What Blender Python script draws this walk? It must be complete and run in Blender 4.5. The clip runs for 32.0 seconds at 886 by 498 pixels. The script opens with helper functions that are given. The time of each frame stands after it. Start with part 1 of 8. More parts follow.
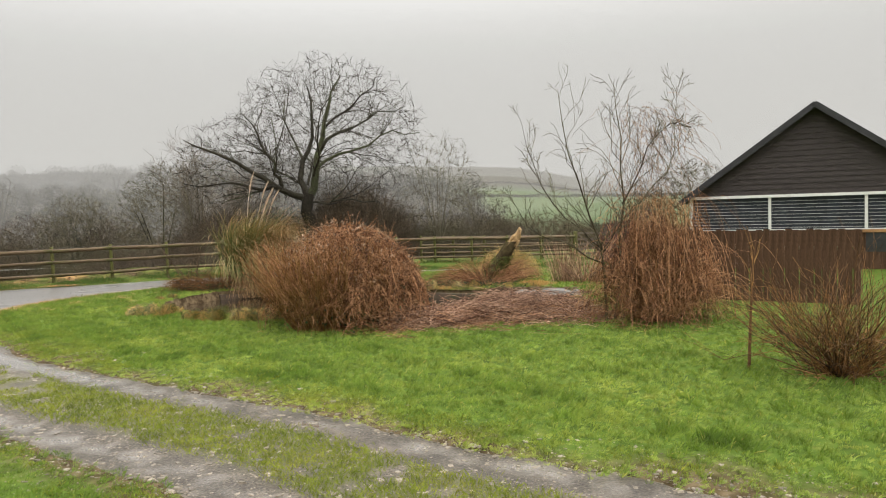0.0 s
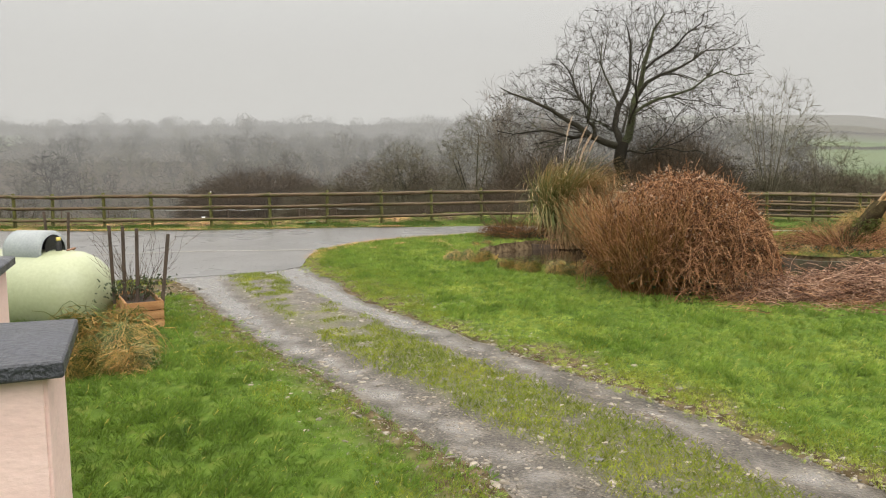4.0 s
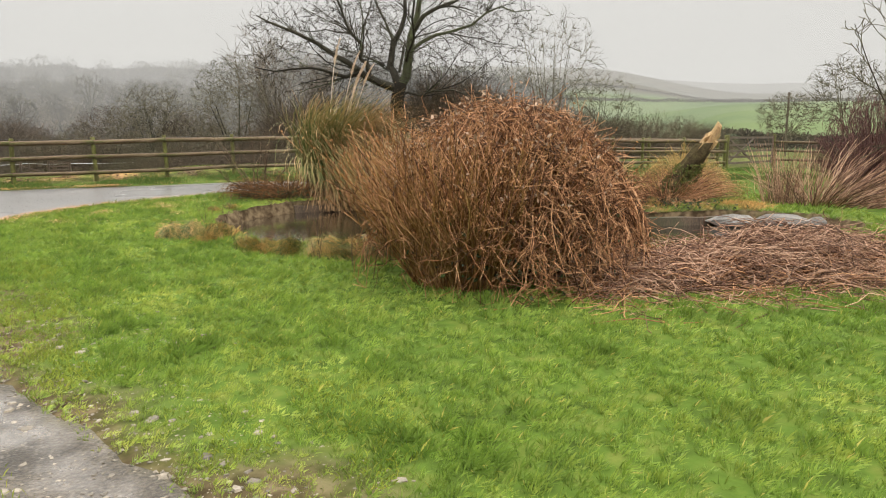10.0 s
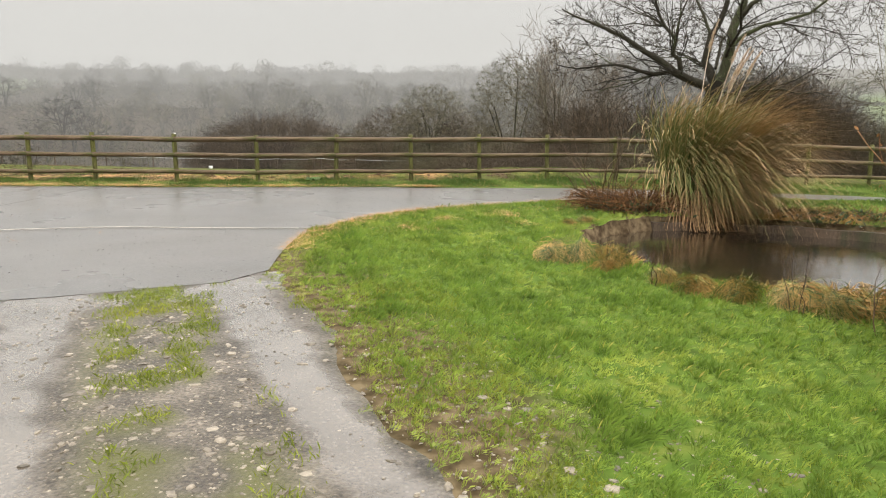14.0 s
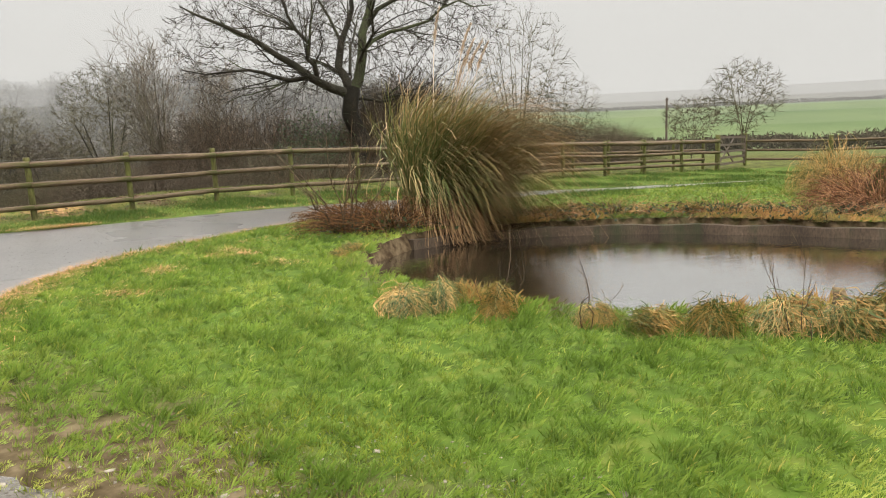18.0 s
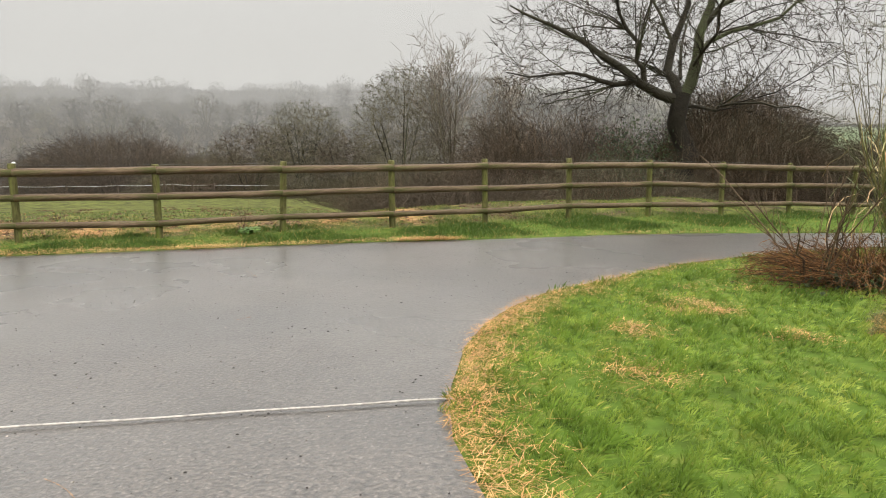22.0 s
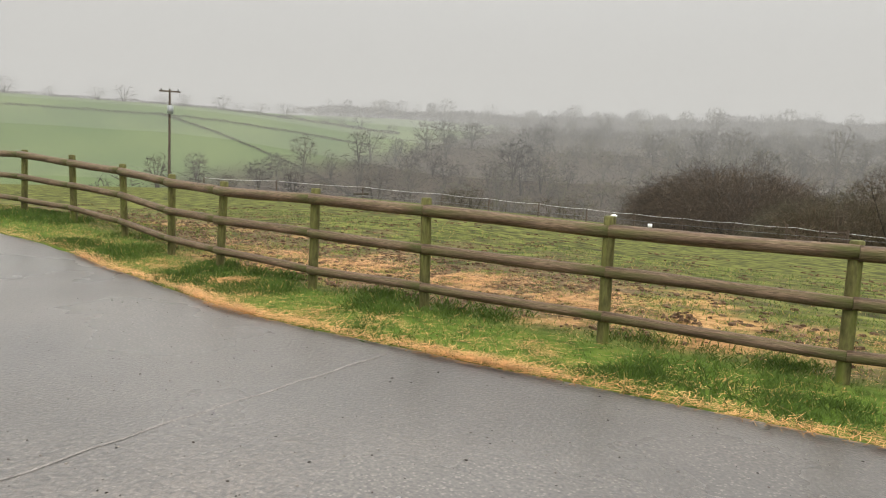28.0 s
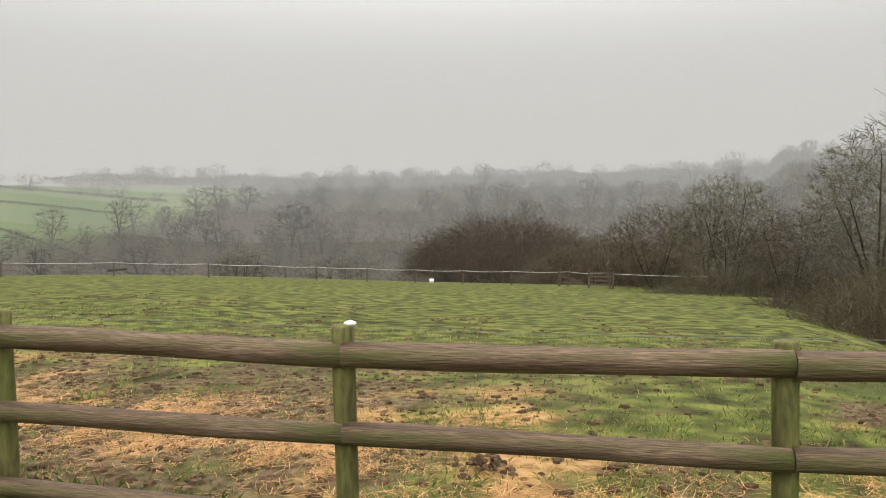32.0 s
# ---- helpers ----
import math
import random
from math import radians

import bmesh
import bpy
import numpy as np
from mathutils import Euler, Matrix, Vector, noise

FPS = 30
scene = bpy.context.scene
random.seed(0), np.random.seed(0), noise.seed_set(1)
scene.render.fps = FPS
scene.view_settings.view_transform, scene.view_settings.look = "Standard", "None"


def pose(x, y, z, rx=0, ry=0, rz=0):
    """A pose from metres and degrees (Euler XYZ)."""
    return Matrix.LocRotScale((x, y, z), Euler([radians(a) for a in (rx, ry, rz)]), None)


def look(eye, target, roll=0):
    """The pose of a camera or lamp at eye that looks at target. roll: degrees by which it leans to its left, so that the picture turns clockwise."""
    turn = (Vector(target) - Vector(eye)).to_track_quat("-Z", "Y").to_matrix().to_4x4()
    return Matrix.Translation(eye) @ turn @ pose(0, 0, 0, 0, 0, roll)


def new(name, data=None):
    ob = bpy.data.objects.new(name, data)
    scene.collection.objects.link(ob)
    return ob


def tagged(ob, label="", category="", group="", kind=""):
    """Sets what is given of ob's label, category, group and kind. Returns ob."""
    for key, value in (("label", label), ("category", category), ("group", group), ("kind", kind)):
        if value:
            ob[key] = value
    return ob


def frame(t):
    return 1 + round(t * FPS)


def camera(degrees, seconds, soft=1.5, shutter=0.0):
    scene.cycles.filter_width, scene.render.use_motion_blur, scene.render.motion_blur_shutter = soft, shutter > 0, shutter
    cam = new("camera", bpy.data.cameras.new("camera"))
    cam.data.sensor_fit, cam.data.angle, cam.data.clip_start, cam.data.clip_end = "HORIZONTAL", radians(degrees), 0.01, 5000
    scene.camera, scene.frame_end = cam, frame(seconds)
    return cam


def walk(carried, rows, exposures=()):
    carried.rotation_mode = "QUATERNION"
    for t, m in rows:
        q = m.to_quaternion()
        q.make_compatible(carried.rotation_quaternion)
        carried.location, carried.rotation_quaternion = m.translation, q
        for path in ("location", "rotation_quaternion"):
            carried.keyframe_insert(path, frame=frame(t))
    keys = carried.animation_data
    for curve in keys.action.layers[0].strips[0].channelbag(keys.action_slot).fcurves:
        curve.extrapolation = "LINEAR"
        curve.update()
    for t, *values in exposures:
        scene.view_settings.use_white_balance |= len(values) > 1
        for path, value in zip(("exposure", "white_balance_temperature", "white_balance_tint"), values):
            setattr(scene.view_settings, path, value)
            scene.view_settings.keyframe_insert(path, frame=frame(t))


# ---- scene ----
cam = camera(62.8, 32.0, soft=1.1)
PATH = [
    (0, (0.936, -2.255, 1.806), (1.547, -0.354, 1.709), -1.6),
    (0.5, (0.95, -2.244, 1.806), (1.251, -0.27, 1.692), -1.3),
    (1, (0.93, -2.276, 1.834), (1.032, -0.283, 1.703), -1.0),
    (1.5, (0.906, -2.201, 1.824), (0.917, -0.206, 1.686), -1.0),
    (2, (0.838, -2.006, 1.816), (0.797, -0.012, 1.674), -0.8),
    (2.5, (0.824, -1.815, 1.794), (0.743, 0.177, 1.641), -0.7),
    (3, (0.783, -1.547, 1.802), (0.65, 0.441, 1.632), -0.5),
    (3.5, (0.712, -1.3, 1.785), (0.513, 0.681, 1.596), -0.4),
    (5.5, (0.862, 0.059, 1.642), (0.692, 2.031, 1.358), -0.6),
    (6, (0.945, 0.389, 1.635), (0.83, 2.366, 1.356), -0.8),
    (6.5, (0.996, 0.711, 1.583), (0.972, 2.691, 1.303), -0.9),
    (7, (1.08, 1.03, 1.599), (1.217, 3.001, 1.29), -1.3),
    (7.5, (1.17, 1.359, 1.558), (1.479, 3.305, 1.214), -1.4),
    (8, (1.247, 1.689, 1.514), (1.647, 3.616, 1.161), -1.3),
    (8.5, (1.307, 2.037, 1.524), (1.763, 3.951, 1.165), -1.4),
    (9, (1.327, 2.395, 1.516), (1.824, 4.298, 1.154), -1.1),
    (9.5, (1.243, 2.746, 1.5), (1.747, 4.649, 1.144), -0.7),
    (10, (1.095, 3.089, 1.503), (1.495, 5.017, 1.149), -0.4),
    (10.5, (0.841, 3.427, 1.482), (1.012, 5.389, 1.134), 0.3),
    (11, (0.628, 3.658, 1.481), (0.534, 5.627, 1.143), 0.9),
    (11.5, (0.376, 3.916, 1.495), (0.134, 5.87, 1.148), 0.9),
    (12, (0.164, 4.192, 1.492), (-0.15, 6.135, 1.137), 1.1),
    (12.5, (-0.055, 4.461, 1.49), (-0.406, 6.397, 1.133), 1.0),
    (13, (-0.245, 4.74, 1.495), (-0.599, 6.677, 1.142), 0.9),
    (13.5, (-0.438, 5.056, 1.458), (-0.762, 6.998, 1.108), 0.8),
    (14, (-0.65, 5.368, 1.417), (-0.903, 7.322, 1.072), 0.5),
    (14.5, (-0.832, 5.672, 1.409), (-0.953, 7.64, 1.073), 0.1),
    (15, (-1.029, 5.974, 1.447), (-0.985, 7.946, 1.116), -0.3),
    (15.5, (-1.285, 6.293, 1.437), (-1.049, 8.251, 1.106), -1.0),
    (17.5, (-2.128, 7.757, 1.292), (-1.379, 9.584, 0.973), -2.1),
    (18, (-2.307, 8.068, 1.31), (-1.505, 9.872, 0.989), -2.1),
    (18.5, (-2.482, 8.349, 1.327), (-1.658, 10.143, 1.008), -2.0),
    (19, (-2.651, 8.653, 1.335), (-1.835, 10.451, 1.017), -1.7),
    (19.5, (-2.844, 8.992, 1.348), (-2.087, 10.816, 1.033), -1.2),
    (20, (-3.032, 9.32, 1.38), (-2.375, 11.183, 1.068), -0.9),
    (20.5, (-3.215, 9.672, 1.402), (-2.695, 11.578, 1.094), -0.6),
    (21, (-3.422, 9.986, 1.393), (-3.068, 11.931, 1.092), -0.1),
    (21.5, (-3.658, 10.32, 1.391), (-3.415, 12.283, 1.095), 0.1),
    (22, (-3.897, 10.701, 1.413), (-3.723, 12.672, 1.121), 0.2),
    (22.5, (-4.175, 10.991, 1.414), (-4.089, 12.969, 1.131), 0.4),
    (23, (-4.399, 11.401, 1.414), (-4.41, 13.382, 1.145), 0.6),
    (23.5, (-4.548, 11.835, 1.427), (-4.637, 13.818, 1.183), 0.6),
    (24, (-4.752, 12.295, 1.433), (-4.909, 14.276, 1.209), 0.8),
    (24.5, (-4.981, 12.738, 1.463), (-5.184, 14.715, 1.243), 1.0),
    (26.5, (-5.567, 14.449, 1.508), (-6.27, 16.307, 1.282), 2.3),
    (27, (-5.656, 14.859, 1.498), (-6.559, 16.629, 1.27), 2.3),
    (27.5, (-5.817, 15.204, 1.516), (-6.91, 16.863, 1.282), 3.0),
    (28, (-5.999, 15.606, 1.516), (-7.286, 17.116, 1.266), 3.1),
    (28.5, (-6.243, 15.942, 1.497), (-7.604, 17.387, 1.252), 3.5),
    (29, (-6.477, 16.305, 1.528), (-7.908, 17.677, 1.27), 3.4),
    (29.5, (-6.651, 16.727, 1.54), (-8.166, 18.005, 1.271), 3.1),
    (30, (-6.802, 17.147, 1.54), (-8.345, 18.392, 1.281), 2.7),
    (30.5, (-6.947, 17.483, 1.499), (-8.489, 18.744, 1.318), 2.9),
    (31, (-7.076, 17.826, 1.544), (-8.495, 19.229, 1.414), 1.8),
    (31.5, (-7.144, 18.177, 1.521), (-8.278, 19.822, 1.43), 0.4),
    (32, (-7.219, 18.432, 1.551), (-8.025, 20.262, 1.478), -0.2),
]
walk(cam, [(t, look(eye, target, roll)) for t, eye, target, roll in PATH],
     exposures=[(0, 0.16), (5, 0.20), (7.5, 0.34), (10, 0.38), (13, 0.34), (19, 0.38), (22, 0.28), (25, 0.16), (32, 0.12)])
from mathutils.geometry import delaunay_2d_cdt


# ---- light ----
world = bpy.data.worlds.new("overcast_sky")
scene.world = world
world.use_nodes = True
wn, wl = world.node_tree.nodes, world.node_tree.links
wn.clear()
w_out, w_bg = wn.new("ShaderNodeOutputWorld"), wn.new("ShaderNodeBackground")
w_sky = wn.new("ShaderNodeTexSky")
w_sky.sky_type, w_sky.sun_disc = "NISHITA", False
w_sky.sun_elevation, w_sky.sun_rotation = radians(38), radians(150)
w_dim = wn.new("ShaderNodeVectorMath")
w_dim.operation = "SCALE"
w_dim.inputs["Scale"].default_value = 0.10
wl.new(w_sky.outputs[0], w_dim.inputs[0])
w_co, w_sep, w_ramp, w_mix = wn.new("ShaderNodeTexCoord"), wn.new("ShaderNodeSeparateXYZ"), wn.new("ShaderNodeValToRGB"), wn.new("ShaderNodeMix")
wl.new(w_co.outputs["Generated"], w_sep.inputs[0])
wl.new(w_sep.outputs["Z"], w_ramp.inputs[0])
el = w_ramp.color_ramp.elements
HORIZON = (0.575, 0.565, 0.54)
el[0].position, el[0].color = 0.0, (*HORIZON, 1)
el[1].position, el[1].color = 0.32, (0.86, 0.845, 0.81, 1)
for p, c in ((0.10, (0.605, 0.595, 0.57)), (0.21, (0.665, 0.655, 0.625)), (0.6, (2.0, 1.94, 1.85)), (1.0, (3.0, 2.88, 2.74))):
    e = el.new(p)
    e.color = (*c, 1)
w_mix.data_type = "RGBA"
w_mix.inputs["Factor"].default_value = 0.95
wl.new(w_dim.outputs[0], w_mix.inputs["A"])
wl.new(w_ramp.outputs[0], w_mix.inputs["B"])
wl.new(w_mix.outputs["Result"], w_bg.inputs["Color"])
w_bg.inputs["Strength"].default_value = 1.0
wl.new(w_bg.outputs[0], w_out.inputs[0])

sun = new("sun", bpy.data.lights.new("sun", "SUN"))
sun.data.energy, sun.data.angle, sun.data.color = 1.0, radians(50), (1.0, 0.97, 0.93)
sun.matrix_world = look((12, -25, 30), (0, 0, 0))


# ---- materials ----
def mat(name, cols, scale=4.0, fine=60.0, rough=0.8, bump=0.3, bump_scale=None, attr="", attr_mix=0.5, var=0.35, dist=0.02,
        metal=0.0, rough_var=0.0, stretch=(1, 1, 1), spec=0.5, sub=None, spots=None):
    """A procedural surface: a ramp of colours over noise at two scales, with relief; attr: a per-point shade that joins the noise."""
    m = bpy.data.materials.new(name)
    m.use_nodes = True
    n, k = m.node_tree.nodes, m.node_tree.links
    b = n["Principled BSDF"]
    co, mp = n.new("ShaderNodeTexCoord"), n.new("ShaderNodeMapping")
    mp.inputs["Scale"].default_value = stretch
    k.new(co.outputs["Object"], mp.inputs[0])
    n1, n2 = n.new("ShaderNodeTexNoise"), n.new("ShaderNodeTexNoise")
    for nn, s in ((n1, scale), (n2, fine)):
        nn.inputs["Scale"].default_value, nn.inputs["Detail"].default_value = s, 5
        k.new(mp.outputs[0], nn.inputs["Vector"])
    fac = n1.outputs[0]
    if attr:
        at, mx = n.new("ShaderNodeAttribute"), n.new("ShaderNodeMix")
        at.attribute_name = attr
        mx.inputs[0].default_value = attr_mix
        k.new(fac, mx.inputs[2]), k.new(at.outputs["Fac"], mx.inputs[3])
        fac = mx.outputs[0]
    rp = n.new("ShaderNodeValToRGB")
    e = rp.color_ramp.elements
    for i, (p, c) in enumerate(cols):
        q = e[i] if i < 2 else e.new(p)
        q.position, q.color = p, (*c, 1)
    k.new(fac, rp.inputs[0])
    mr = n.new("ShaderNodeMapRange")
    mr.inputs[1].default_value, mr.inputs[2].default_value = 0.3, 0.7
    mr.inputs[3].default_value, mr.inputs[4].default_value = 1 - var, 1 + var
    k.new(n2.outputs[0], mr.inputs[0])
    hs = n.new("ShaderNodeVectorMath")
    hs.operation = "SCALE"
    k.new(rp.outputs[0], hs.inputs[0]), k.new(mr.outputs[0], hs.inputs["Scale"])
    col = hs.outputs[0]
    if spots:
        s_scale, s_lo, s_hi, s_col = spots
        ns, sr, sm = n.new("ShaderNodeTexNoise"), n.new("ShaderNodeMapRange"), n.new("ShaderNodeMix")
        ns.inputs["Scale"].default_value, ns.inputs["Detail"].default_value = s_scale, 6
        k.new(mp.outputs[0], ns.inputs["Vector"])
        sr.inputs[1].default_value, sr.inputs[2].default_value = s_lo, s_hi
        k.new(ns.outputs[0], sr.inputs[0])
        sm.data_type = "RGBA"
        k.new(sr.outputs[0], sm.inputs[0]), k.new(col, sm.inputs["A"])
        sm.inputs["B"].default_value = (*s_col, 1)
        col = sm.outputs["Result"]
    k.new(col, b.inputs["Base Color"])
    b.inputs["Roughness"].default_value, b.inputs["Metallic"].default_value = rough, metal
    b.inputs["Specular IOR Level"].default_value = spec
    if rough_var:
        rr = n.new("ShaderNodeMapRange")
        rr.inputs[1].default_value, rr.inputs[2].default_value = 0.35, 0.65
        rr.inputs[3].default_value, rr.inputs[4].default_value = max(0.02, rough - rough_var), min(1, rough + rough_var)
        k.new(n1.outputs[0], rr.inputs[0]), k.new(rr.outputs[0], b.inputs["Roughness"])
    if bump:
        bp = n.new("ShaderNodeBump")
        bp.inputs["Strength"].default_value, bp.inputs["Distance"].default_value = bump, dist
        src = n2
        if bump_scale:
            src = n.new("ShaderNodeTexNoise")
            src.inputs["Scale"].default_value, src.inputs["Detail"].default_value = bump_scale, 6
            k.new(mp.outputs[0], src.inputs["Vector"])
        k.new(src.outputs[0], bp.inputs["Height"]), k.new(bp.outputs[0], b.inputs["Normal"])
    return m


BARK = mat("wet_bark", [(0.3, (0.028, 0.024, 0.019)), (0.6, (0.052, 0.048, 0.034)), (0.8, (0.075, 0.085, 0.04))], 3, 40, 0.85, 0.6, attr="tone", spec=0.15)
TWIG = mat("bare_twigs", [(0.3, (0.06, 0.048, 0.035)), (0.7, (0.12, 0.096, 0.068))], 2, 30, 0.85, 0, attr="tone", spec=0.1)
GREYTWIG = mat("grey_twigs", [(0.3, (0.07, 0.064, 0.042)), (0.7, (0.165, 0.148, 0.098))], 2, 30, 0.85, 0, attr="tone", spec=0.1)
STEM = mat("red_brown_stems", [(0.2, (0.065, 0.03, 0.015)), (0.5, (0.26, 0.118, 0.05)), (0.8, (0.52, 0.29, 0.15))], 1.5, 20, 0.7, 0, attr="tone", attr_mix=0.75, spec=0.2)
DARKSTEM = mat("dark_brown_stems", [(0.2, (0.05, 0.028, 0.015)), (0.5, (0.16, 0.08, 0.034)), (0.85, (0.33, 0.17, 0.065))], 1.5, 20, 0.7, 0, attr="tone", attr_mix=0.75, spec=0.2)
ORANGESTEM = mat("olive_orange_stems", [(0.2, (0.17, 0.085, 0.03)), (0.6, (0.32, 0.175, 0.06)), (0.9, (0.42, 0.27, 0.11))], 1.5, 20, 0.7, 0, attr="tone", attr_mix=0.65, spec=0.2)
SEEDHEAD = mat("dry_flower_heads", [(0.3, (0.13, 0.07, 0.045)), (0.8, (0.38, 0.26, 0.17))], 6, 40, 0.9, 0, attr="tone")
WOOD = mat("weathered_fence_wood", [(0.30, (0.030, 0.021, 0.013)), (0.5, (0.10, 0.065, 0.040)), (0.72, (0.205, 0.145, 0.095))], 2.2, 30, 0.6, 0.6,
           stretch=(0.8, 5, 5), rough_var=0.15, spec=0.25, var=0.5, spots=(1.6, 0.56, 0.70, (0.075, 0.08, 0.022)))
LAWN = mat("grass_blades", [(0.08, (0.045, 0.092, 0.013)), (0.42, (0.155, 0.243, 0.034)), (0.68, (0.315, 0.37, 0.062)), (0.84, (0.42, 0.40, 0.09)), (0.97, (0.55, 0.40, 0.15))], 0.5, 3, 0.45, 0,
           attr="tone", attr_mix=0.8, var=0.25, spec=0.3)
STRAW = mat("straw", [(0.2, (0.30, 0.14, 0.045)), (0.6, (0.58, 0.32, 0.12)), (0.9, (0.70, 0.46, 0.22))], 1, 12, 0.6, 0, attr="tone", spec=0.25)


def part(name, me, material, parent=None, label=""):
    """Links a mesh or a bmesh as one mesh object, under a thing or a part where one is given."""
    if isinstance(me, bmesh.types.BMesh):
        b, me = me, bpy.data.meshes.new(name)
        b.to_mesh(me)
        b.free()
    if material is not None and not me.materials:
        me.materials.append(material)
    ob = new(name, me)
    ob.parent = parent
    if label:
        tagged(ob, label)
    return ob


def thing(name, label, category, group="", at=None):
    return tagged(place(new(name), at), label, category, group)


def place(ob, at):
    if at is not None:
        ob.matrix_world = at if isinstance(at, Matrix) else Matrix.Translation(at)
    return ob


def mesh_np(name, V, F, tone=None, smooth=True, extra=None):
    """A mesh from arrays of points and of faces with a fixed number of corners."""
    V, F = np.asarray(V, np.float32), np.asarray(F, np.int32)
    me = bpy.data.meshes.new(name)
    c = F.shape[1]
    me.vertices.add(len(V))
    me.vertices.foreach_set("co", V.ravel())
    me.loops.add(F.size)
    me.loops.foreach_set("vertex_index", F.ravel())
    me.polygons.add(len(F))
    me.polygons.foreach_set("loop_start", np.arange(0, F.size, c, dtype=np.int32))
    me.polygons.foreach_set("use_smooth", np.full(len(F), smooth))
    for key, val in (("tone", tone), *(extra or {}).items()):
        if val is not None:
            a = me.attributes.new(key, "FLOAT", "POINT")
            a.data.foreach_set("value", np.asarray(val, np.float32))
    me.update(calc_edges=True)
    return me


def join_np(parts):
    """Joins (V, F, tone) triples."""
    off, Vs, Fs, Ts = 0, [], [], []
    for V, F, T in parts:
        Vs.append(V), Fs.append(F + off), Ts.append(T)
        off += len(V)
    return np.concatenate(Vs), np.concatenate(Fs), np.concatenate(Ts)


def tubes(P, R, sides=4, tone=None, rng=None):
    """Round stems along the curves P (n, k, 3) with radii R (n, k)."""
    n, k, _ = P.shape
    T = np.gradient(P, axis=1)
    T /= np.linalg.norm(T, axis=2, keepdims=True) + 1e-9
    ref = np.where(np.abs(T[:, :1, 2:]) > 0.9, np.array([1.0, 0, 0]), np.array([0, 0, 1.0]))
    A = np.cross(T, ref)
    A /= np.linalg.norm(A, axis=2, keepdims=True) + 1e-9
    B = np.cross(T, A)
    a = np.arange(sides) * 2 * np.pi / sides
    ring = A[:, :, None] * np.cos(a)[:, None] + B[:, :, None] * np.sin(a)[:, None]
    V = (P[:, :, None] + ring * R[:, :, None, None]).reshape(-1, 3)
    i = np.arange(n)[:, None, None] * (k * sides) + np.arange(k - 1)[:, None] * sides
    s = np.arange(sides)
    s2 = (s + 1) % sides
    F = np.stack([i + s, i + s2, i + sides + s2, i + sides + s], axis=-1).reshape(-1, 4)
    if tone is None:
        tone = (rng or np.random.default_rng(1)).random(n)
    return V, F, np.repeat(tone, k * sides)


def unit(v):
    return v / (np.linalg.norm(v, axis=-1, keepdims=True) + 1e-9)


def grow(P, R, n, ratio, spread, lift, rng, lo=0.3, k=5, wiggle=0.15, sag=0.0, thin=0.6):
    """Side shoots: n on each of the branches P, as new branches."""
    N, K, _ = P.shape
    idx = np.repeat(np.arange(N), n)
    u = rng.uniform(lo, 1, N * n)
    s = u * (K - 1) * 0.999
    i = s.astype(int)
    f = (s - i)[:, None]
    a, b = P[idx, i], P[idx, i + 1]
    t = unit(b - a)
    L = np.linalg.norm(np.diff(P, axis=1), axis=2).sum(1)[idx]
    v = rng.normal(size=t.shape)
    v = unit(v - (v * t).sum(1, keepdims=True) * t)
    ang = rng.uniform(0.4 * spread, spread, N * n)[:, None]
    d = unit(np.cos(ang) * t + np.sin(ang) * v + np.array([0, 0, lift]))
    ln = L * ratio * rng.uniform(0.6, 1.2, N * n) * (1.25 - 0.6 * u)
    pts = [a * (1 - f) + b * f]
    for _ in range(k - 1):
        pts.append(pts[-1] + d * (ln / (k - 1))[:, None])
        d = unit(d + rng.normal(size=d.shape) * wiggle + np.array([0, 0, -sag]))
    r0 = (R[idx, i] * (1 - f[:, 0]) + R[idx, i + 1] * f[:, 0]) * thin
    return np.stack(pts, 1), r0[:, None] * np.linspace(1, 0.35, k)


def smooth01(x, a, b):
    t = np.clip((x - a) / (b - a), 0, 1)
    return t * t * (3 - 2 * t)


def wave(x, y, s, seed=0):
    """Cheap smooth noise in -1..1 over the plan."""
    o = 0
    for q, (ax, ay, p) in enumerate(((1.0, 0.31, 0.3), (-0.42, 1.13, 1.7), (0.77, -0.86, 4.1), (1.9, 1.4, 2.2), (-2.3, 1.7, 5.0))):
        o = o + np.sin((ax * x + ay * y) / s + p + seed * 1.7 + q) / (1 + 0.5 * q)
    return o / 3.0


# ---- the plan ----
ROAD = [(-60, 6), (-32, 14.7), (-22.5, 17.9), (-18.9, 19.05), (-16.2, 19.62), (-13.65, 19.47), (-11.8, 19.38), (-10.4, 19.52), (-8.95, 19.89), (-7.43, 20.2), (-5.9, 20.45),
        (-4.0, 20.92), (-2.6, 21.15), (-0.24, 21.53), (1.4, 21.72), (4, 22.0), (6.9, 22.0), (9.2, 21.75), (11.2, 21.3), (12.5, 21.0),
        (11.2, 20.85), (8.5, 20.95), (6.15, 20.85), (3.6, 20.35), (1.3, 19.53), (-0.16, 18.97), (-1.5, 18.05), (-2.62, 17.05), (-3.22, 15.95),
        (-3.58, 14.3), (-3.45, 13.0), (-3.08, 11.55), (-4.3, 10.75), (-5.3, 10.3), (-9, 8.8), (-15, 7), (-30, 3), (-60, -2)]
LANE = [(14, -10.5), (9.5, -6), (6, -2.4), (4.1, -0.1), (3.0, 1.2), (2.4, 2.0), (1.85, 2.75), (1.28, 3.65), (0.92, 4.1), (0.23, 5.0), (-0.9, 6.43), (-1.56, 7.29), (-2.35, 8.4),
        (-3.1, 9.6), (-3.8, 10.75), (-4.2, 11.4)]
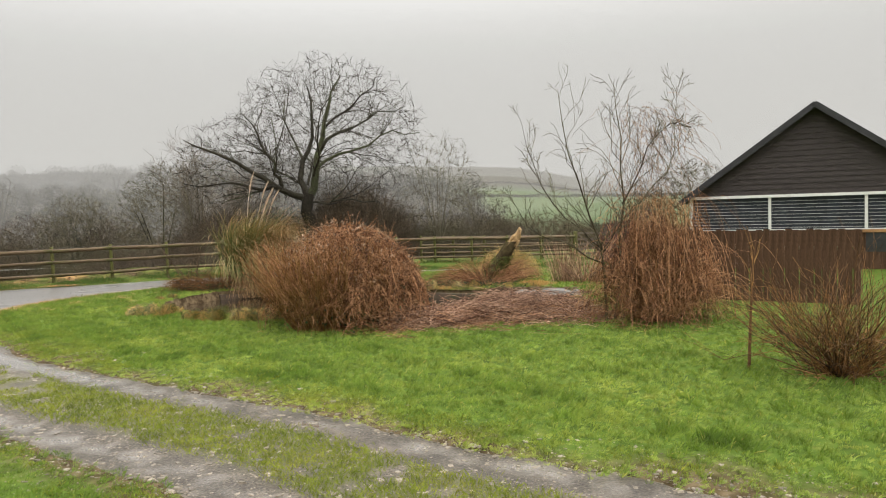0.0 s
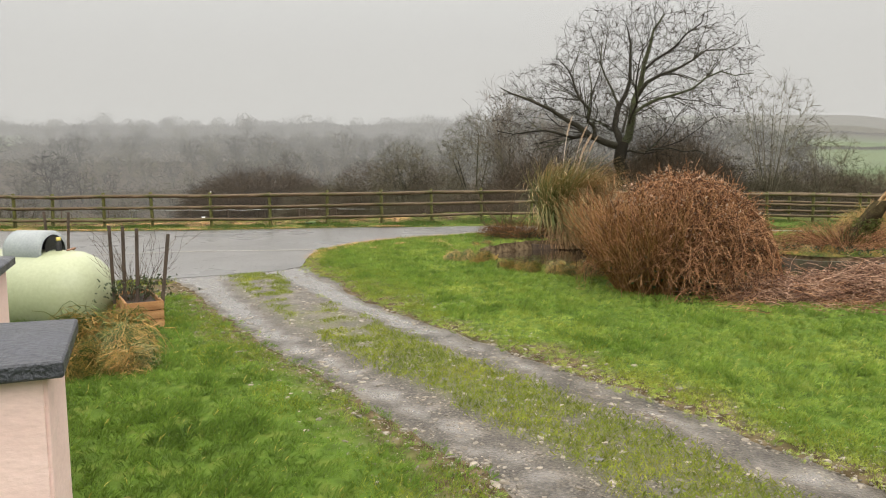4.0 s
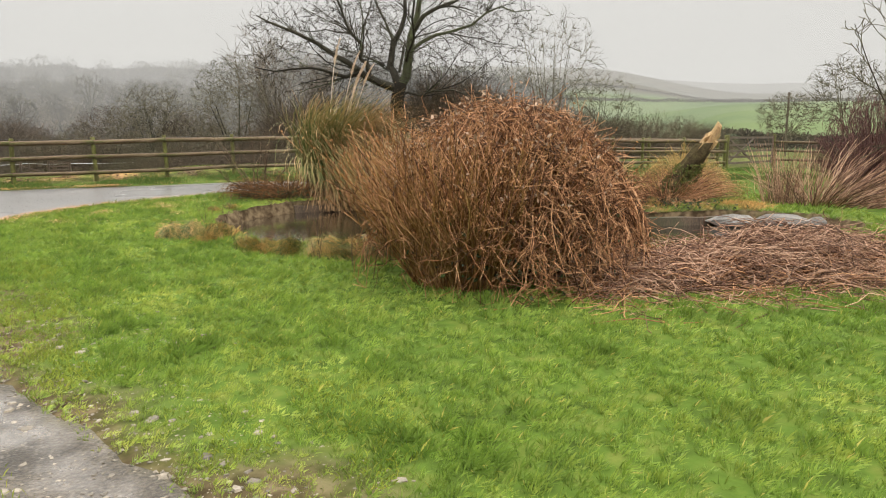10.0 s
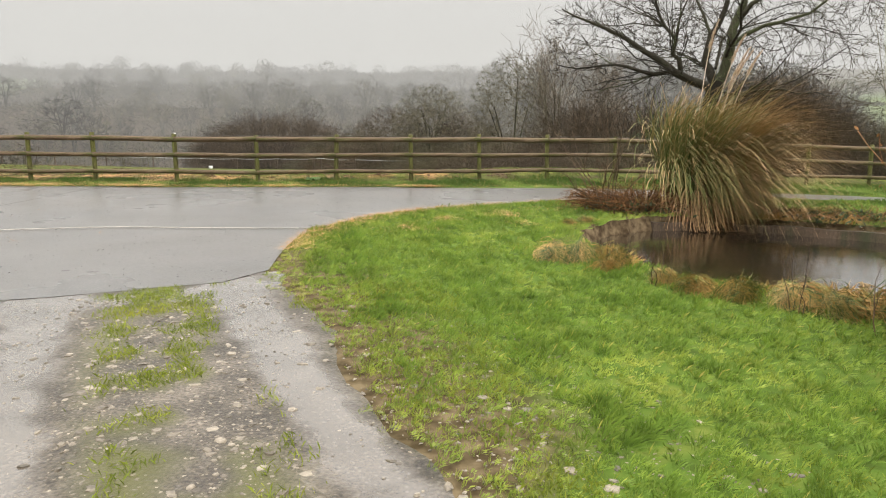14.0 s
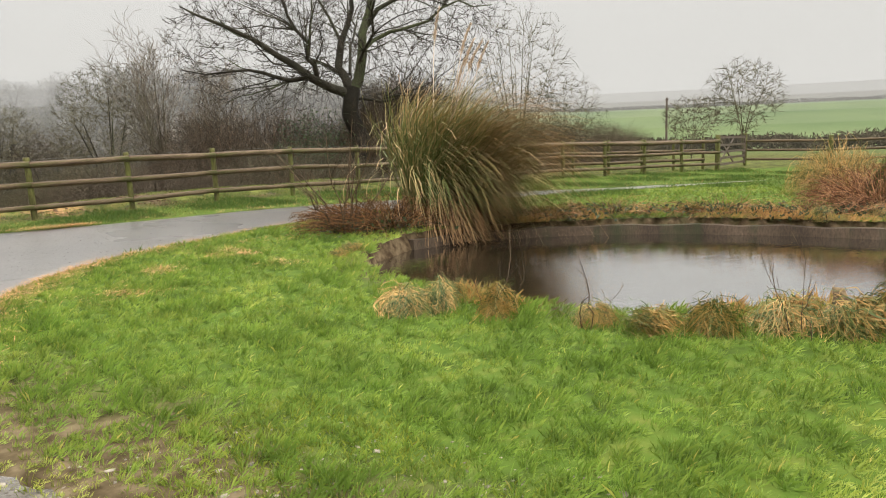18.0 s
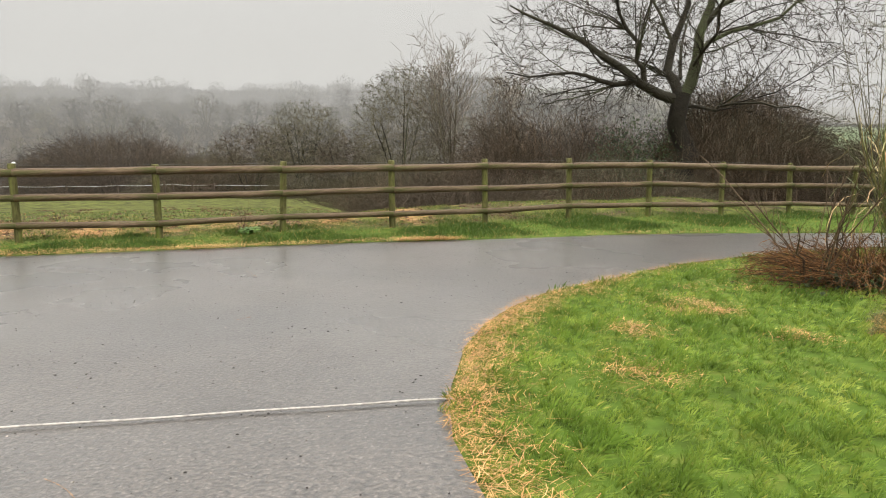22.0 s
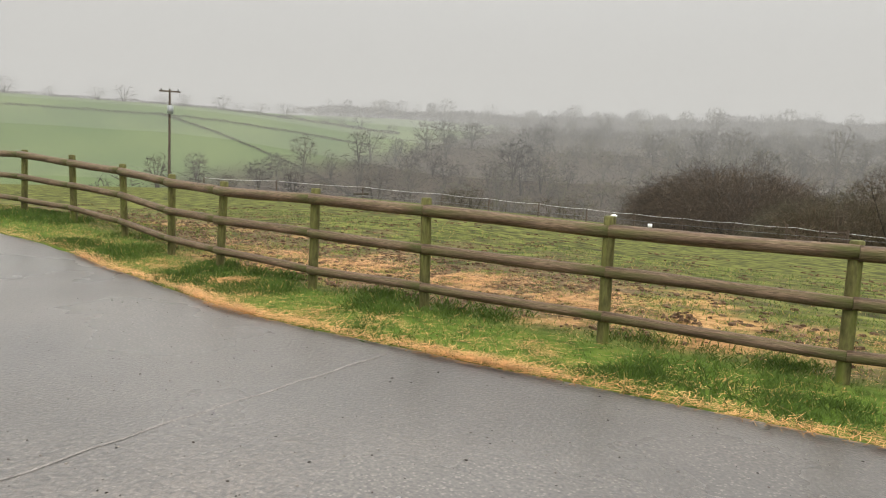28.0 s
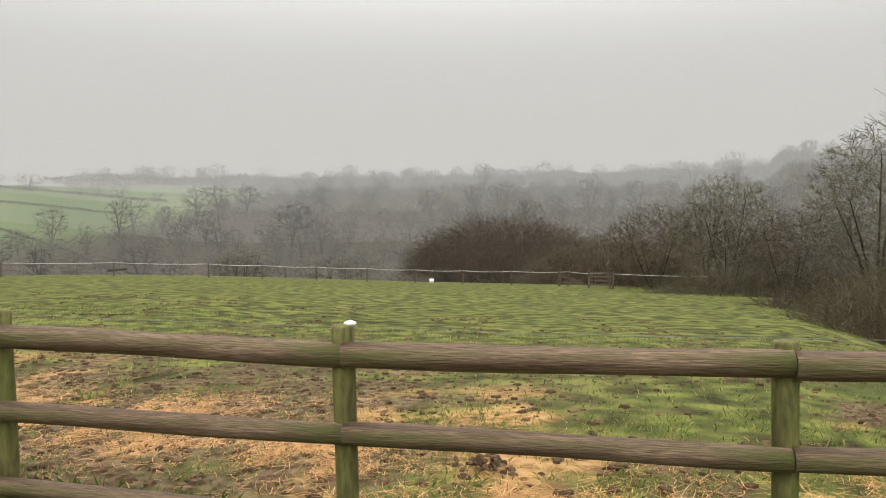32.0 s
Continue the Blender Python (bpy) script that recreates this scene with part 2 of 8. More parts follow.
POND = [(-0.15, 15.0), (-0.05, 13.9), (0.38, 12.85), (0.75, 12.25), (1.3, 11.8), (2.0, 11.5), (2.8, 11.3), (4.2, 10.9), (6.0, 10.7), (7.8, 11.0), (8.9, 11.6),
        (8.9, 12.8), (8.0, 13.75), (6.9, 13.75), (6.3, 14.1), (5.75, 14.95), (4.8, 15.95), (3.75, 16.6), (2.9, 16.88), (2.0, 17.1), (1.1, 16.85), (0.4, 16.2)]
FENCE = [(-37.2, 14.2), (-35.3, 15.1), (-33.4, 15.95), (-31.5, 16.7), (-29.6, 17.45), (-27.7, 18.15), (-25.75, 18.85), (-23.7, 19.46), (-21.6, 20.0), (-19.75, 20.44), (-18.3, 20.68), (-16.8, 20.8), (-15.2, 20.68), (-13.85, 20.58), (-12.18, 20.68), (-10.69, 20.87), (-8.9, 21.2),
         (-7.12, 21.62), (-5.40, 22.15), (-3.68, 22.68), (-2.07, 23.12), (-0.43, 23.73)]
for q in range(1, 11):
    u = 1.7 * q
    FENCE.append((-0.43 + u, 23.73 + 0.33 * u - 0.0079 * u * u))


def inside(x, y, poly):
    hit = np.zeros(np.shape(x), bool)
    for (x0, y0), (x1, y1) in zip(poly, poly[1:] + poly[:1]):
        if y0 != y1:
            hit ^= ((y0 > y) != (y1 > y)) & (x < (x1 - x0) * (y - y0) / (y1 - y0) + x0)
    return hit


def off_line(x, y, line):
    """Distance from a line of points, with its sign (positive on the left of the way it runs), and how far along it."""
    best, side, along, run = np.full(np.shape(x), 1e9), np.zeros(np.shape(x)), np.zeros(np.shape(x)), 0.0
    for (x0, y0), (x1, y1) in zip(line, line[1:]):
        dx, dy = x1 - x0, y1 - y0
        L = math.hypot(dx, dy)
        t = np.clip(((x - x0) * dx + (y - y0) * dy) / L**2, 0, 1)
        d = np.hypot(x - x0 - t * dx, y - y0 - t * dy)
        near = d < best
        sg = np.sign(dx * (y - y0) - dy * (x - x0))
        best, side, along = np.where(near, d, best), np.where(near, sg, side), np.where(near, run + t * L, along)
        run += L
    return best * np.where(side == 0, 1, side), along


def edge_dist(x, y, poly):
    """Distance inside (positive) or outside (negative) of a closed outline."""
    d, _ = off_line(x, y, poly + poly[:1])
    return np.abs(d) * np.where(inside(x, y, poly), 1, -1)


FX, FY = np.array([p[0] for p in FENCE]), np.array([p[1] for p in FENCE])
WOODS = [(-5, 27.0), (1, 28.5), (9, 30.5), (15, 34), (22, 44), (30, 62), (38, 84), (66, 130), (180, 330), (-330, 330), (-330, 40), (-150, 55), (-110, 62), (-80, 78), (-48, 84), (-26, 79), (-12, 70),
         (-3.5, 57), (-2.5, 44), (-3.5, 34)]


def height(x, y):
    """The lie of the land."""
    x, y = np.asarray(x, float), np.asarray(y, float)
    z = -0.024 * np.clip(x - 1, 0, 22) * smooth01(y, 17, 24) + 0.19 * smooth01(-x, 14.5, 20.5) * (1 - smooth01(np.hypot(x + 7, y - 20), 40, 70))
    d = y - np.interp(x, FX, FY)
    r = np.hypot(x + 7, y - 20)
    east = smooth01(x, -7, 0)
    bank = 0.22 * np.exp(-((d - 1.9) / 1.1) ** 2) * smooth01(x, -6, -3.5) * (1 - smooth01(x, 3, 8)) * (0.75 + 0.35 * wave(x, y, 0.8))
    turn_w = smooth01(np.degrees(np.arctan2(-(x + 7), np.maximum(y - 20, 1e-3))), 18, 60)
    fall_w = -(0.066 - 0.026 * turn_w) * np.clip(r - 4, 0, 75) - 0.25 * np.clip(r - 66, 0, 60)
    fall_e = -0.20 * np.clip(d - 3.2, 0, 12) - 0.13 * np.clip(d - 15, 0, 90)
    ne = smooth01(np.degrees(np.arctan2(x + 2, np.maximum(y - 8, 1e-3))), 24, 36)
    fall_ne = -0.035 * np.clip(r - 30, 0, 50)
    fall = (fall_w * (1 - east) + fall_e * east) * (1 - ne) + fall_ne * ne
    z = z + bank + fall * smooth01(d, 0.0, 3.0)
    R = np.hypot(x + 2, y - 10)
    az = np.degrees(np.arctan2(-(x + 2), y - 10))
    hill_nw = smooth01(az, 38, 62) * (1 - smooth01(az, 100, 130))
    rise = 19 * smooth01(R, 150, 330) + 18 * smooth01(R, 130, 215) + 3 * wave(x, y, 60) * smooth01(R, 110, 180)
    rise_nw = 11 * smooth01(R, 105, 250) + 20 * smooth01(R, 120, 220) + 1.2 * wave(x, y, 70) * smooth01(R, 110, 180)
    rise_ne = 7.5 * smooth01(R, 85, 215) + 13 * smooth01(R, 240, 420)
    front = smooth01(y, -40, 0)
    z = z + front * ((rise * (1 - hill_nw) + rise_nw * hill_nw) * (1 - ne) + rise_ne * ne)
    z = z + 0.018 * wave(x, y, 0.9) * smooth01(np.hypot(x + 2, y - 10), 0, 3) * (1 - smooth01(R, 40, 60))
    return z


def ground_z(x, y):
    """The sheet itself: lower under the road and the lane, hollow under the pond."""
    x, y = np.asarray(x, float), np.asarray(y, float)
    z = height(x, y)
    z = z - 0.014 * inside(x, y, ROAD)
    lane, _ = off_line(x, y, LANE)
    z = z - 0.06 * (1 - smooth01(np.abs(lane), 0.62, 1.22)) * ~inside(x, y, ROAD)
    p = edge_dist(x, y, POND)
    return z - 0.75 * smooth01(p, -0.03, 0.22)


def gz(x, y):
    return float(height(np.array([x]), np.array([y]))[0])


# ---- ground ----
def axis(lo, hi, a, b, step, grow_by):
    mid = list(np.arange(a, b + 1e-6, step))
    s, left, right = step, [], []
    q = a
    while q > lo:
        s *= grow_by
        q -= s
        left.append(q)
    s, q = step, b
    while q < hi:
        s *= grow_by
        q += s
        right.append(q)
    return np.array(left[::-1] + mid + right)


gx, gy = axis(-900, 900, -16, 14, 0.16, 1.045), axis(-500, 1100, -4, 27, 0.16, 1.045)
X, Y = np.meshgrid(gx, gy)
Z = ground_z(X, Y)
nx, ny = len(gx), len(gy)
i = (np.arange(ny - 1)[:, None] * nx + np.arange(nx - 1)).ravel()
F = np.stack([i, i + 1, i + nx + 1, i + nx], 1)
xf, yf = X.ravel(), Y.ravel()
beyond = smooth01(yf - np.interp(xf, FX, FY), -0.2, 0.6)
RR = np.hypot(xf + 2, yf - 10)
azf = np.degrees(np.arctan2(-(xf + 2), yf - 10))
wood_d = edge_dist(xf, yf, WOODS)
wood_reach = np.interp(azf, [-40, -33, -28, -20, -8, 0, 33, 38, 44, 48, 55, 60, 66, 75, 90], [95, 108, 160, 220, 300, 330, 330, 240, 200, 188, 174, 164, 142, 126, 120])
in_wood = smooth01(wood_d + 2.0 * wave(xf, yf, 3), -1.5, 1.5) * (1 - smooth01(RR - wood_reach, -8, 8))
in_wood = np.maximum(in_wood, 0.85 * np.maximum(smooth01(RR, 216, 228) * smooth01(-azf, 6, 18), smooth01(RR, 330, 345) * smooth01(60 - azf, 0, 10)) * smooth01(yf, 0, 40))
hay = 0.75 * smooth01(wave(xf, yf, 0.9, 2) + 0.8 * wave(xf, yf, 0.22, 5), 0.15, 0.6) * beyond * (1 - smooth01(yf - np.interp(xf, FX, FY), 3.2, 5.5)) * (1 - smooth01(xf, -3.6, -1)) * smooth01(xf, -26, -18)
mud = smooth01(wave(xf, yf, 0.35, 9) + 0.5 * wave(xf, yf, 1.5, 3) + 0.35 * (1 - smooth01(xf, -12, -8)) * (1 - smooth01(yf - np.interp(xf, FX, FY), 1.5, 3.5)), -0.1, 0.6) * beyond * (1 - smooth01(yf - np.interp(xf, FX, FY), 2, 13)) * (1 - smooth01(xf, 2, 8))
lane_f, _ = off_line(xf, yf, LANE)
bed = np.maximum(smooth01(edge_dist(xf, yf, POND), -0.35, -0.05), 0.95 * (1 - smooth01(np.abs(lane_f) + 0.3 * wave(xf, yf, 0.3), 1.05 + 0.4 * smooth01(yf, 7.5, 9.5), 1.5 + 0.8 * smooth01(yf, 7.5, 9.5))))
mud = np.maximum(mud, 0.95 * smooth01(wave(xf, yf, 0.5, 9) + 0.8 * wave(xf, yf, 0.17, 4) + 0.35, -0.1, 0.5) * beyond * (1 - smooth01(xf, -11, -7.5)) * (1 - smooth01(yf - np.interp(xf, FX, FY), 3, 7)))
ground_mesh = mesh_np("ground", np.stack([xf, yf, Z.ravel()], 1), F, extra={"wood": in_wood, "field": beyond * (1 - in_wood), "far": smooth01(RR, 70, 110), "hay": hay, "mud": np.maximum(mud, bed)})


def ground_material():
    m = bpy.data.materials.new("turf_and_fields")
    m.use_nodes = True
    n, k = m.node_tree.nodes, m.node_tree.links
    b = n["Principled BSDF"]
    co = n.new("ShaderNodeTexCoord")

    def ramp(scale, detail, cols):
        t, r = n.new("ShaderNodeTexNoise"), n.new("ShaderNodeValToRGB")
        t.inputs["Scale"].default_value, t.inputs["Detail"].default_value = scale, detail
        k.new(co.outputs["Object"], t.inputs["Vector"])
        e = r.color_ramp.elements
        for q, (p, c) in enumerate(cols):
            o = e[q] if q < 2 else e.new(p)
            o.position, o.color = p, (*c, 1)
        k.new(t.outputs[0], r.inputs[0])
        return r.outputs[0]

    def mix(a, c, name):
        at, mx = n.new("ShaderNodeAttribute"), n.new("ShaderNodeMix")
        at.attribute_name, mx.data_type = name, "RGBA"
        k.new(at.outputs["Fac"], mx.inputs[0]), k.new(a, mx.inputs["A"]), k.new(c, mx.inputs["B"])
        return mx.outputs["Result"]

    lawn = ramp(5, 8, [(0.3, (0.045, 0.07, 0.012)), (0.5, (0.075, 0.125, 0.018)), (0.7, (0.125, 0.155, 0.03))])
    field = ramp(2.6, 10, [(0.36, (0.034, 0.033, 0.013)), (0.5, (0.078, 0.088, 0.024)), (0.64, (0.15, 0.16, 0.042))])
    wood = ramp(1.2, 8, [(0.3, (0.03, 0.022, 0.014)), (0.7, (0.085, 0.06, 0.04))])
    hay_c = ramp(9, 9, [(0.3, (0.13, 0.075, 0.03)), (0.5, (0.38, 0.22, 0.09)), (0.7, (0.52, 0.33, 0.16))])
    mud_c = ramp(9, 10, [(0.36, (0.05, 0.033, 0.018)), (0.5, (0.098, 0.07, 0.04)), (0.64, (0.16, 0.12, 0.072))])
    c = mix(lawn, field, "field")
    pasture = ramp(0.04, 5, [(0.35, (0.08, 0.12, 0.045)), (0.65, (0.115, 0.155, 0.06))])
    c = mix(c, pasture, "far")
    c = mix(c, mud_c, "mud")
    c = mix(c, hay_c, "hay")
    c = mix(c, wood, "wood")
    k.new(c, b.inputs["Base Color"])
    b.inputs["Roughness"].default_value, b.inputs["Specular IOR Level"].default_value = 0.95, 0.08
    t, bp = n.new("ShaderNodeTexNoise"), n.new("ShaderNodeBump")
    t.inputs["Scale"].default_value, t.inputs["Detail"].default_value = 14, 8
    k.new(co.outputs["Object"], t.inputs["Vector"])
    bp.inputs["Strength"].default_value, bp.inputs["Distance"].default_value = 0.6, 0.03
    k.new(t.outputs[0], bp.inputs["Height"]), k.new(bp.outputs[0], b.inputs["Normal"])
    return m


ground = tagged(part("ground", ground_mesh, ground_material()), "lawn, paddock and fields falling into a wooded valley", "ground", kind="structure")


def dense(poly, step, jit=0.0, rng=None, closed=True):
    out = []
    for (x0, y0), (x1, y1) in zip(poly, poly[1:] + (poly[:1] if closed else [])):
        q = max(1, int(math.hypot(x1 - x0, y1 - y0) / step))
        for j in range(q):
            out.append((x0 + (x1 - x0) * j / q, y0 + (y1 - y0) * j / q))
    if jit:
        out = [(x + rng.normal() * jit + jit * float(wave(np.array(x), np.array(y), 0.15)), y + rng.normal() * jit) for x, y in out]
    return out


def chaikin(poly, closed=True):
    out = []
    for (x0, y0), (x1, y1) in zip(poly, poly[1:] + (poly[:1] if closed else [])):
        out += [(0.75 * x0 + 0.25 * x1, 0.75 * y0 + 0.25 * y1), (0.25 * x0 + 0.75 * x1, 0.25 * y0 + 0.75 * y1)]
    return out if closed else [poly[0]] + out + [poly[-1]]


def sheet(poly, step, zf, extra=None):
    """A flat-lying sheet over an outline, cut into small triangles."""

    xs, ys = [p[0] for p in poly], [p[1] for p in poly]
    GX, GY = np.meshgrid(np.arange(min(xs), max(xs), step), np.arange(min(ys), max(ys), step))
    GX, GY = GX.ravel(), GY.ravel()
    keep = edge_dist(GX, GY, poly) > step * 0.45
    pts = [Vector(p) for p in poly] + [Vector((float(a), float(c))) for a, c in zip(GX[keep], GY[keep])]
    n = len(poly)
    v, _, f, *_ = delaunay_2d_cdt(pts, [(q, (q + 1) % n) for q in range(n)], [], 1, 1e-5)
    V = np.array([(p.x, p.y) for p in v])
    f = np.array([t for t in f if len(t) == 3])
    return V, f


def wet_material(name, dry, wet, stone, scale, wet_at, wet_w, rough_wet=0.08, attr="", grit=120, bump=0.5, var=0.45, film=0.6, dry_rough=0.55, still=0.03, coat=(0.0, 1.0), sheen=0.24):
    """Ground that is wet in places: darker and shiny where water lies, stony elsewhere."""
    m = mat(name, dry, scale, grit, 0.55, bump, bump_scale=grit, var=var, dist=0.012)
    n, k = m.node_tree.nodes, m.node_tree.links
    b = n["Principled BSDF"]
    co = n["Texture Coordinate"]
    t, r = n.new("ShaderNodeTexNoise"), n.new("ShaderNodeMapRange")
    t.inputs["Scale"].default_value, t.inputs["Detail"].default_value = wet_at[0], 5
    k.new(co.outputs["Object"], t.inputs["Vector"])
    r.inputs[1].default_value, r.inputs[2].default_value = wet_at[1] - wet_w, wet_at[1] + wet_w
    src = t.outputs[0]
    if attr:
        a, ad = n.new("ShaderNodeAttribute"), n.new("ShaderNodeMath")
        a.attribute_name, ad.operation = attr, "ADD"
        k.new(src, ad.inputs[0]), k.new(a.outputs["Fac"], ad.inputs[1])
        src = ad.outputs[0]
    k.new(src, r.inputs[0])
    rr = n.new("ShaderNodeMapRange")
    rr.inputs[3].default_value, rr.inputs[4].default_value = dry_rough, rough_wet
    k.new(r.outputs[0], rr.inputs[0]), k.new(rr.outputs[0], b.inputs["Roughness"])
    old = b.inputs["Base Color"].links[0].from_socket
    mx = n.new("ShaderNodeMix")
    mx.data_type = "RGBA"
    mx.inputs["B"].default_value = (*wet, 1)
    fm = n.new("ShaderNodeMath")
    fm.operation = "MULTIPLY"
    fm.inputs[1].default_value = film
    k.new(r.outputs[0], fm.inputs[0])
    k.new(fm.outputs[0], mx.inputs[0]), k.new(old, mx.inputs["A"])
    if stone:
        vo, vr, sm = n.new("ShaderNodeTexVoronoi"), n.new("ShaderNodeMapRange"), n.new("ShaderNodeMix")
        vo.inputs["Scale"].default_value = stone[0]
        k.new(co.outputs["Object"], vo.inputs["Vector"])
        vr.inputs[1].default_value, vr.inputs[2].default_value, vr.inputs[3].default_value, vr.inputs[4].default_value = 0.12, 0.34, 0.38, 0
        k.new(vo.outputs["Distance"], vr.inputs[0])
        sm.data_type = "RGBA"
        sm.inputs["B"].default_value = (*stone[1], 1)
        k.new(mx.outputs["Result"], sm.inputs["A"]), k.new(vr.outputs[0], sm.inputs[0])
        mx = sm
    k.new(mx.outputs["Result"], b.inputs["Base Color"])
    bp = b.inputs["Normal"].links[0].from_node
    bs = n.new("ShaderNodeMapRange")
    bs.inputs[3].default_value, bs.inputs[4].default_value = bump, still
    k.new(r.outputs[0], bs.inputs[0]), k.new(bs.outputs[0], bp.inputs["Strength"])
    cw = n.new("ShaderNodeMapRange")
    cw.inputs[3].default_value, cw.inputs[4].default_value = coat
    k.new(r.outputs[0], cw.inputs[0]), k.new(cw.outputs[0], b.inputs["Coat Weight"])
    b.inputs["Coat Roughness"].default_value, b.inputs["Coat IOR"].default_value = sheen, 1.5
    return m


rng = np.random.default_rng(7)
TARMAC = wet_material("wet_tarmac", [(0.3, (0.026, 0.0225, 0.019)), (0.7, (0.075, 0.064, 0.053))], (0.05, 0.043, 0.036), (34, (0.30, 0.265, 0.225)), 0.5, (0.35, 0.48), 0.22, 0.24, grit=42, bump=1.0, var=0.9, film=0.25, dry_rough=0.36, still=0.4, coat=(0.6, 1.0), sheen=0.3)
V, F = sheet(dense(chaikin(ROAD), 0.35, 0.012, rng), 0.7, None)
road = tagged(part("road", mesh_np("road", np.column_stack([V, height(V[:, 0], V[:, 1]) + 0.004]), F), TARMAC), "wet grey tarmac drive and yard", "road", kind="structure")

lane_l, lane_r = [], []
for q, (x, y) in enumerate(LANE):
    x0, y0 = LANE[max(0, q - 1)]
    x1, y1 = LANE[min(len(LANE) - 1, q + 1)]
    L = math.hypot(x1 - x0, y1 - y0)
    w = 1.06 + (0.35 if q > 12 else 0)
    lane_l.append((x - (y1 - y0) / L * w, y + (x1 - x0) / L * w))
    lane_r.append((x + (y1 - y0) / L * w, y - (x1 - x0) / L * w))
lane_poly = dense(chaikin(lane_l + lane_r[::-1]), 0.25, 0.03, rng)
V, F = sheet(lane_poly, 0.13, None)
ac, al = off_line(V[:, 0], V[:, 1], LANE)
rut = np.exp(-((np.abs(ac) - 0.72) / 0.27) ** 2)
mouth = smooth01(V[:, 1], 8.6, 10.2)
Zl = height(V[:, 0], V[:, 1]) - 0.026 * rut * (1 - mouth) + 0.005 * wave(V[:, 0], V[:, 1], 0.12, 3) - 0.004 - 0.03 * smooth01(np.abs(ac), 0.85, 1.1) * (1 - mouth)
Zl = Zl + 0.016 * wave(V[:, 0], V[:, 1], 0.16, 41) * smooth01(np.abs(ac), 0.72, 0.95) * (1 - mouth)
rim = smooth01(np.abs(ac), 0.8 + 0.35 * smooth01(V[:, 1], 9, 10), 1.04 + 0.35 * smooth01(V[:, 1], 9, 10))
to_road = edge_dist(V[:, 0], V[:, 1], ROAD)
Zl = np.where(to_road > -0.35, height(V[:, 0], V[:, 1]) - 0.005 + 0.006 * smooth01(to_road, -0.3, -0.08) * (1 - smooth01(to_road, 0.1, 0.25)), Zl - 0.03 * rim * mouth)
GRAVEL = wet_material("wet_gravel", [(0.3, (0.036, 0.029, 0.020)), (0.5, (0.072, 0.059, 0.043)), (0.7, (0.14, 0.117, 0.09))], (0.12, 0.10, 0.08), (30, (0.24, 0.215, 0.185)), 3, (3.0, 0.88), 0.15, 0.12, "wet", 50, 1.0, var=0.75, still=0.10, coat=(0.05, 0.9), sheen=0.13)
lane = tagged(part("gravel_lane", mesh_np("gravel_lane", np.column_stack([V, Zl]), F, extra={"wet": (0.36 + 0.28 * smooth01(V[:, 1], 5.5, 8.5)) * np.exp(-((np.abs(ac) - 0.72) / 0.22) ** 2) + 0.16 * mouth + 0.45 * np.exp(-((edge_dist(V[:, 0], V[:, 1], ROAD) + 0.28) / 0.22) ** 2), "moss": np.clip((1 - smooth01(np.abs(ac), 0.2, 0.5)) * smooth01(wave(V[:, 0], V[:, 1], 0.33, 31) + 0.8 * wave(V[:, 0], V[:, 1], 0.1, 33) + 0.85 - 0.75 * smooth01(V[:, 1], 7, 9), 0, 0.5) + 0.7 * smooth01(np.abs(ac), 0.92, 1.1) * (1 - mouth), 0, 1)}), GRAVEL), "wet gravel lane with two wheel ruts", "lane", kind="structure")
gn, gk = GRAVEL.node_tree.nodes, GRAVEL.node_tree.links
ga_, gm_ = gn.new("ShaderNodeAttribute"), gn.new("ShaderNodeMix")
ga_.attribute_name, gm_.data_type = "moss", "RGBA"
gm_.inputs["B"].default_value = (0.085, 0.085, 0.018, 1)
gb_ = gn["Principled BSDF"]
gk.new(gb_.inputs["Base Color"].links[0].from_socket, gm_.inputs["A"])
gk.new(ga_.outputs["Fac"], gm_.inputs[0])
gk.new(gm_.outputs["Result"], gb_.inputs["Base Color"])

# pond
WATER = mat("pond_water", [(0.3, (0.012, 0.010, 0.007)), (0.7, (0.022, 0.018, 0.012))], 1, 5, 0.02, 0.11, bump_scale=7, dist=0.03, spec=1.0, stretch=(0.7, 2.2, 1))
POOL = [(x, y) for x, y in POND]
wb_ = WATER.node_tree.nodes["Principled BSDF"]
if wb_.inputs["Normal"].links:
    WATER.node_tree.links.new(wb_.inputs["Normal"].links[0].from_socket, wb_.inputs["Coat Normal"])
wb_.inputs["Coat Weight"].default_value, wb_.inputs["Coat IOR"].default_value, wb_.inputs["Coat Roughness"].default_value = 1.0, 3.1, 0.02
wb_.inputs["IOR"].default_value = 1.6
V, F = sheet(dense(POOL, 0.4), 0.6, None)
cx, cy = 4.0, 13.5
Vw = np.array([(cx + (x - cx) * 1.06, cy + (y - cy) * 1.06) for x, y in V])
water = tagged(part("water", mesh_np("water", np.column_stack([Vw, np.full(len(Vw), -0.21)]), F), WATER), "dark still pond water ruffled by rain", "water", kind="structure")


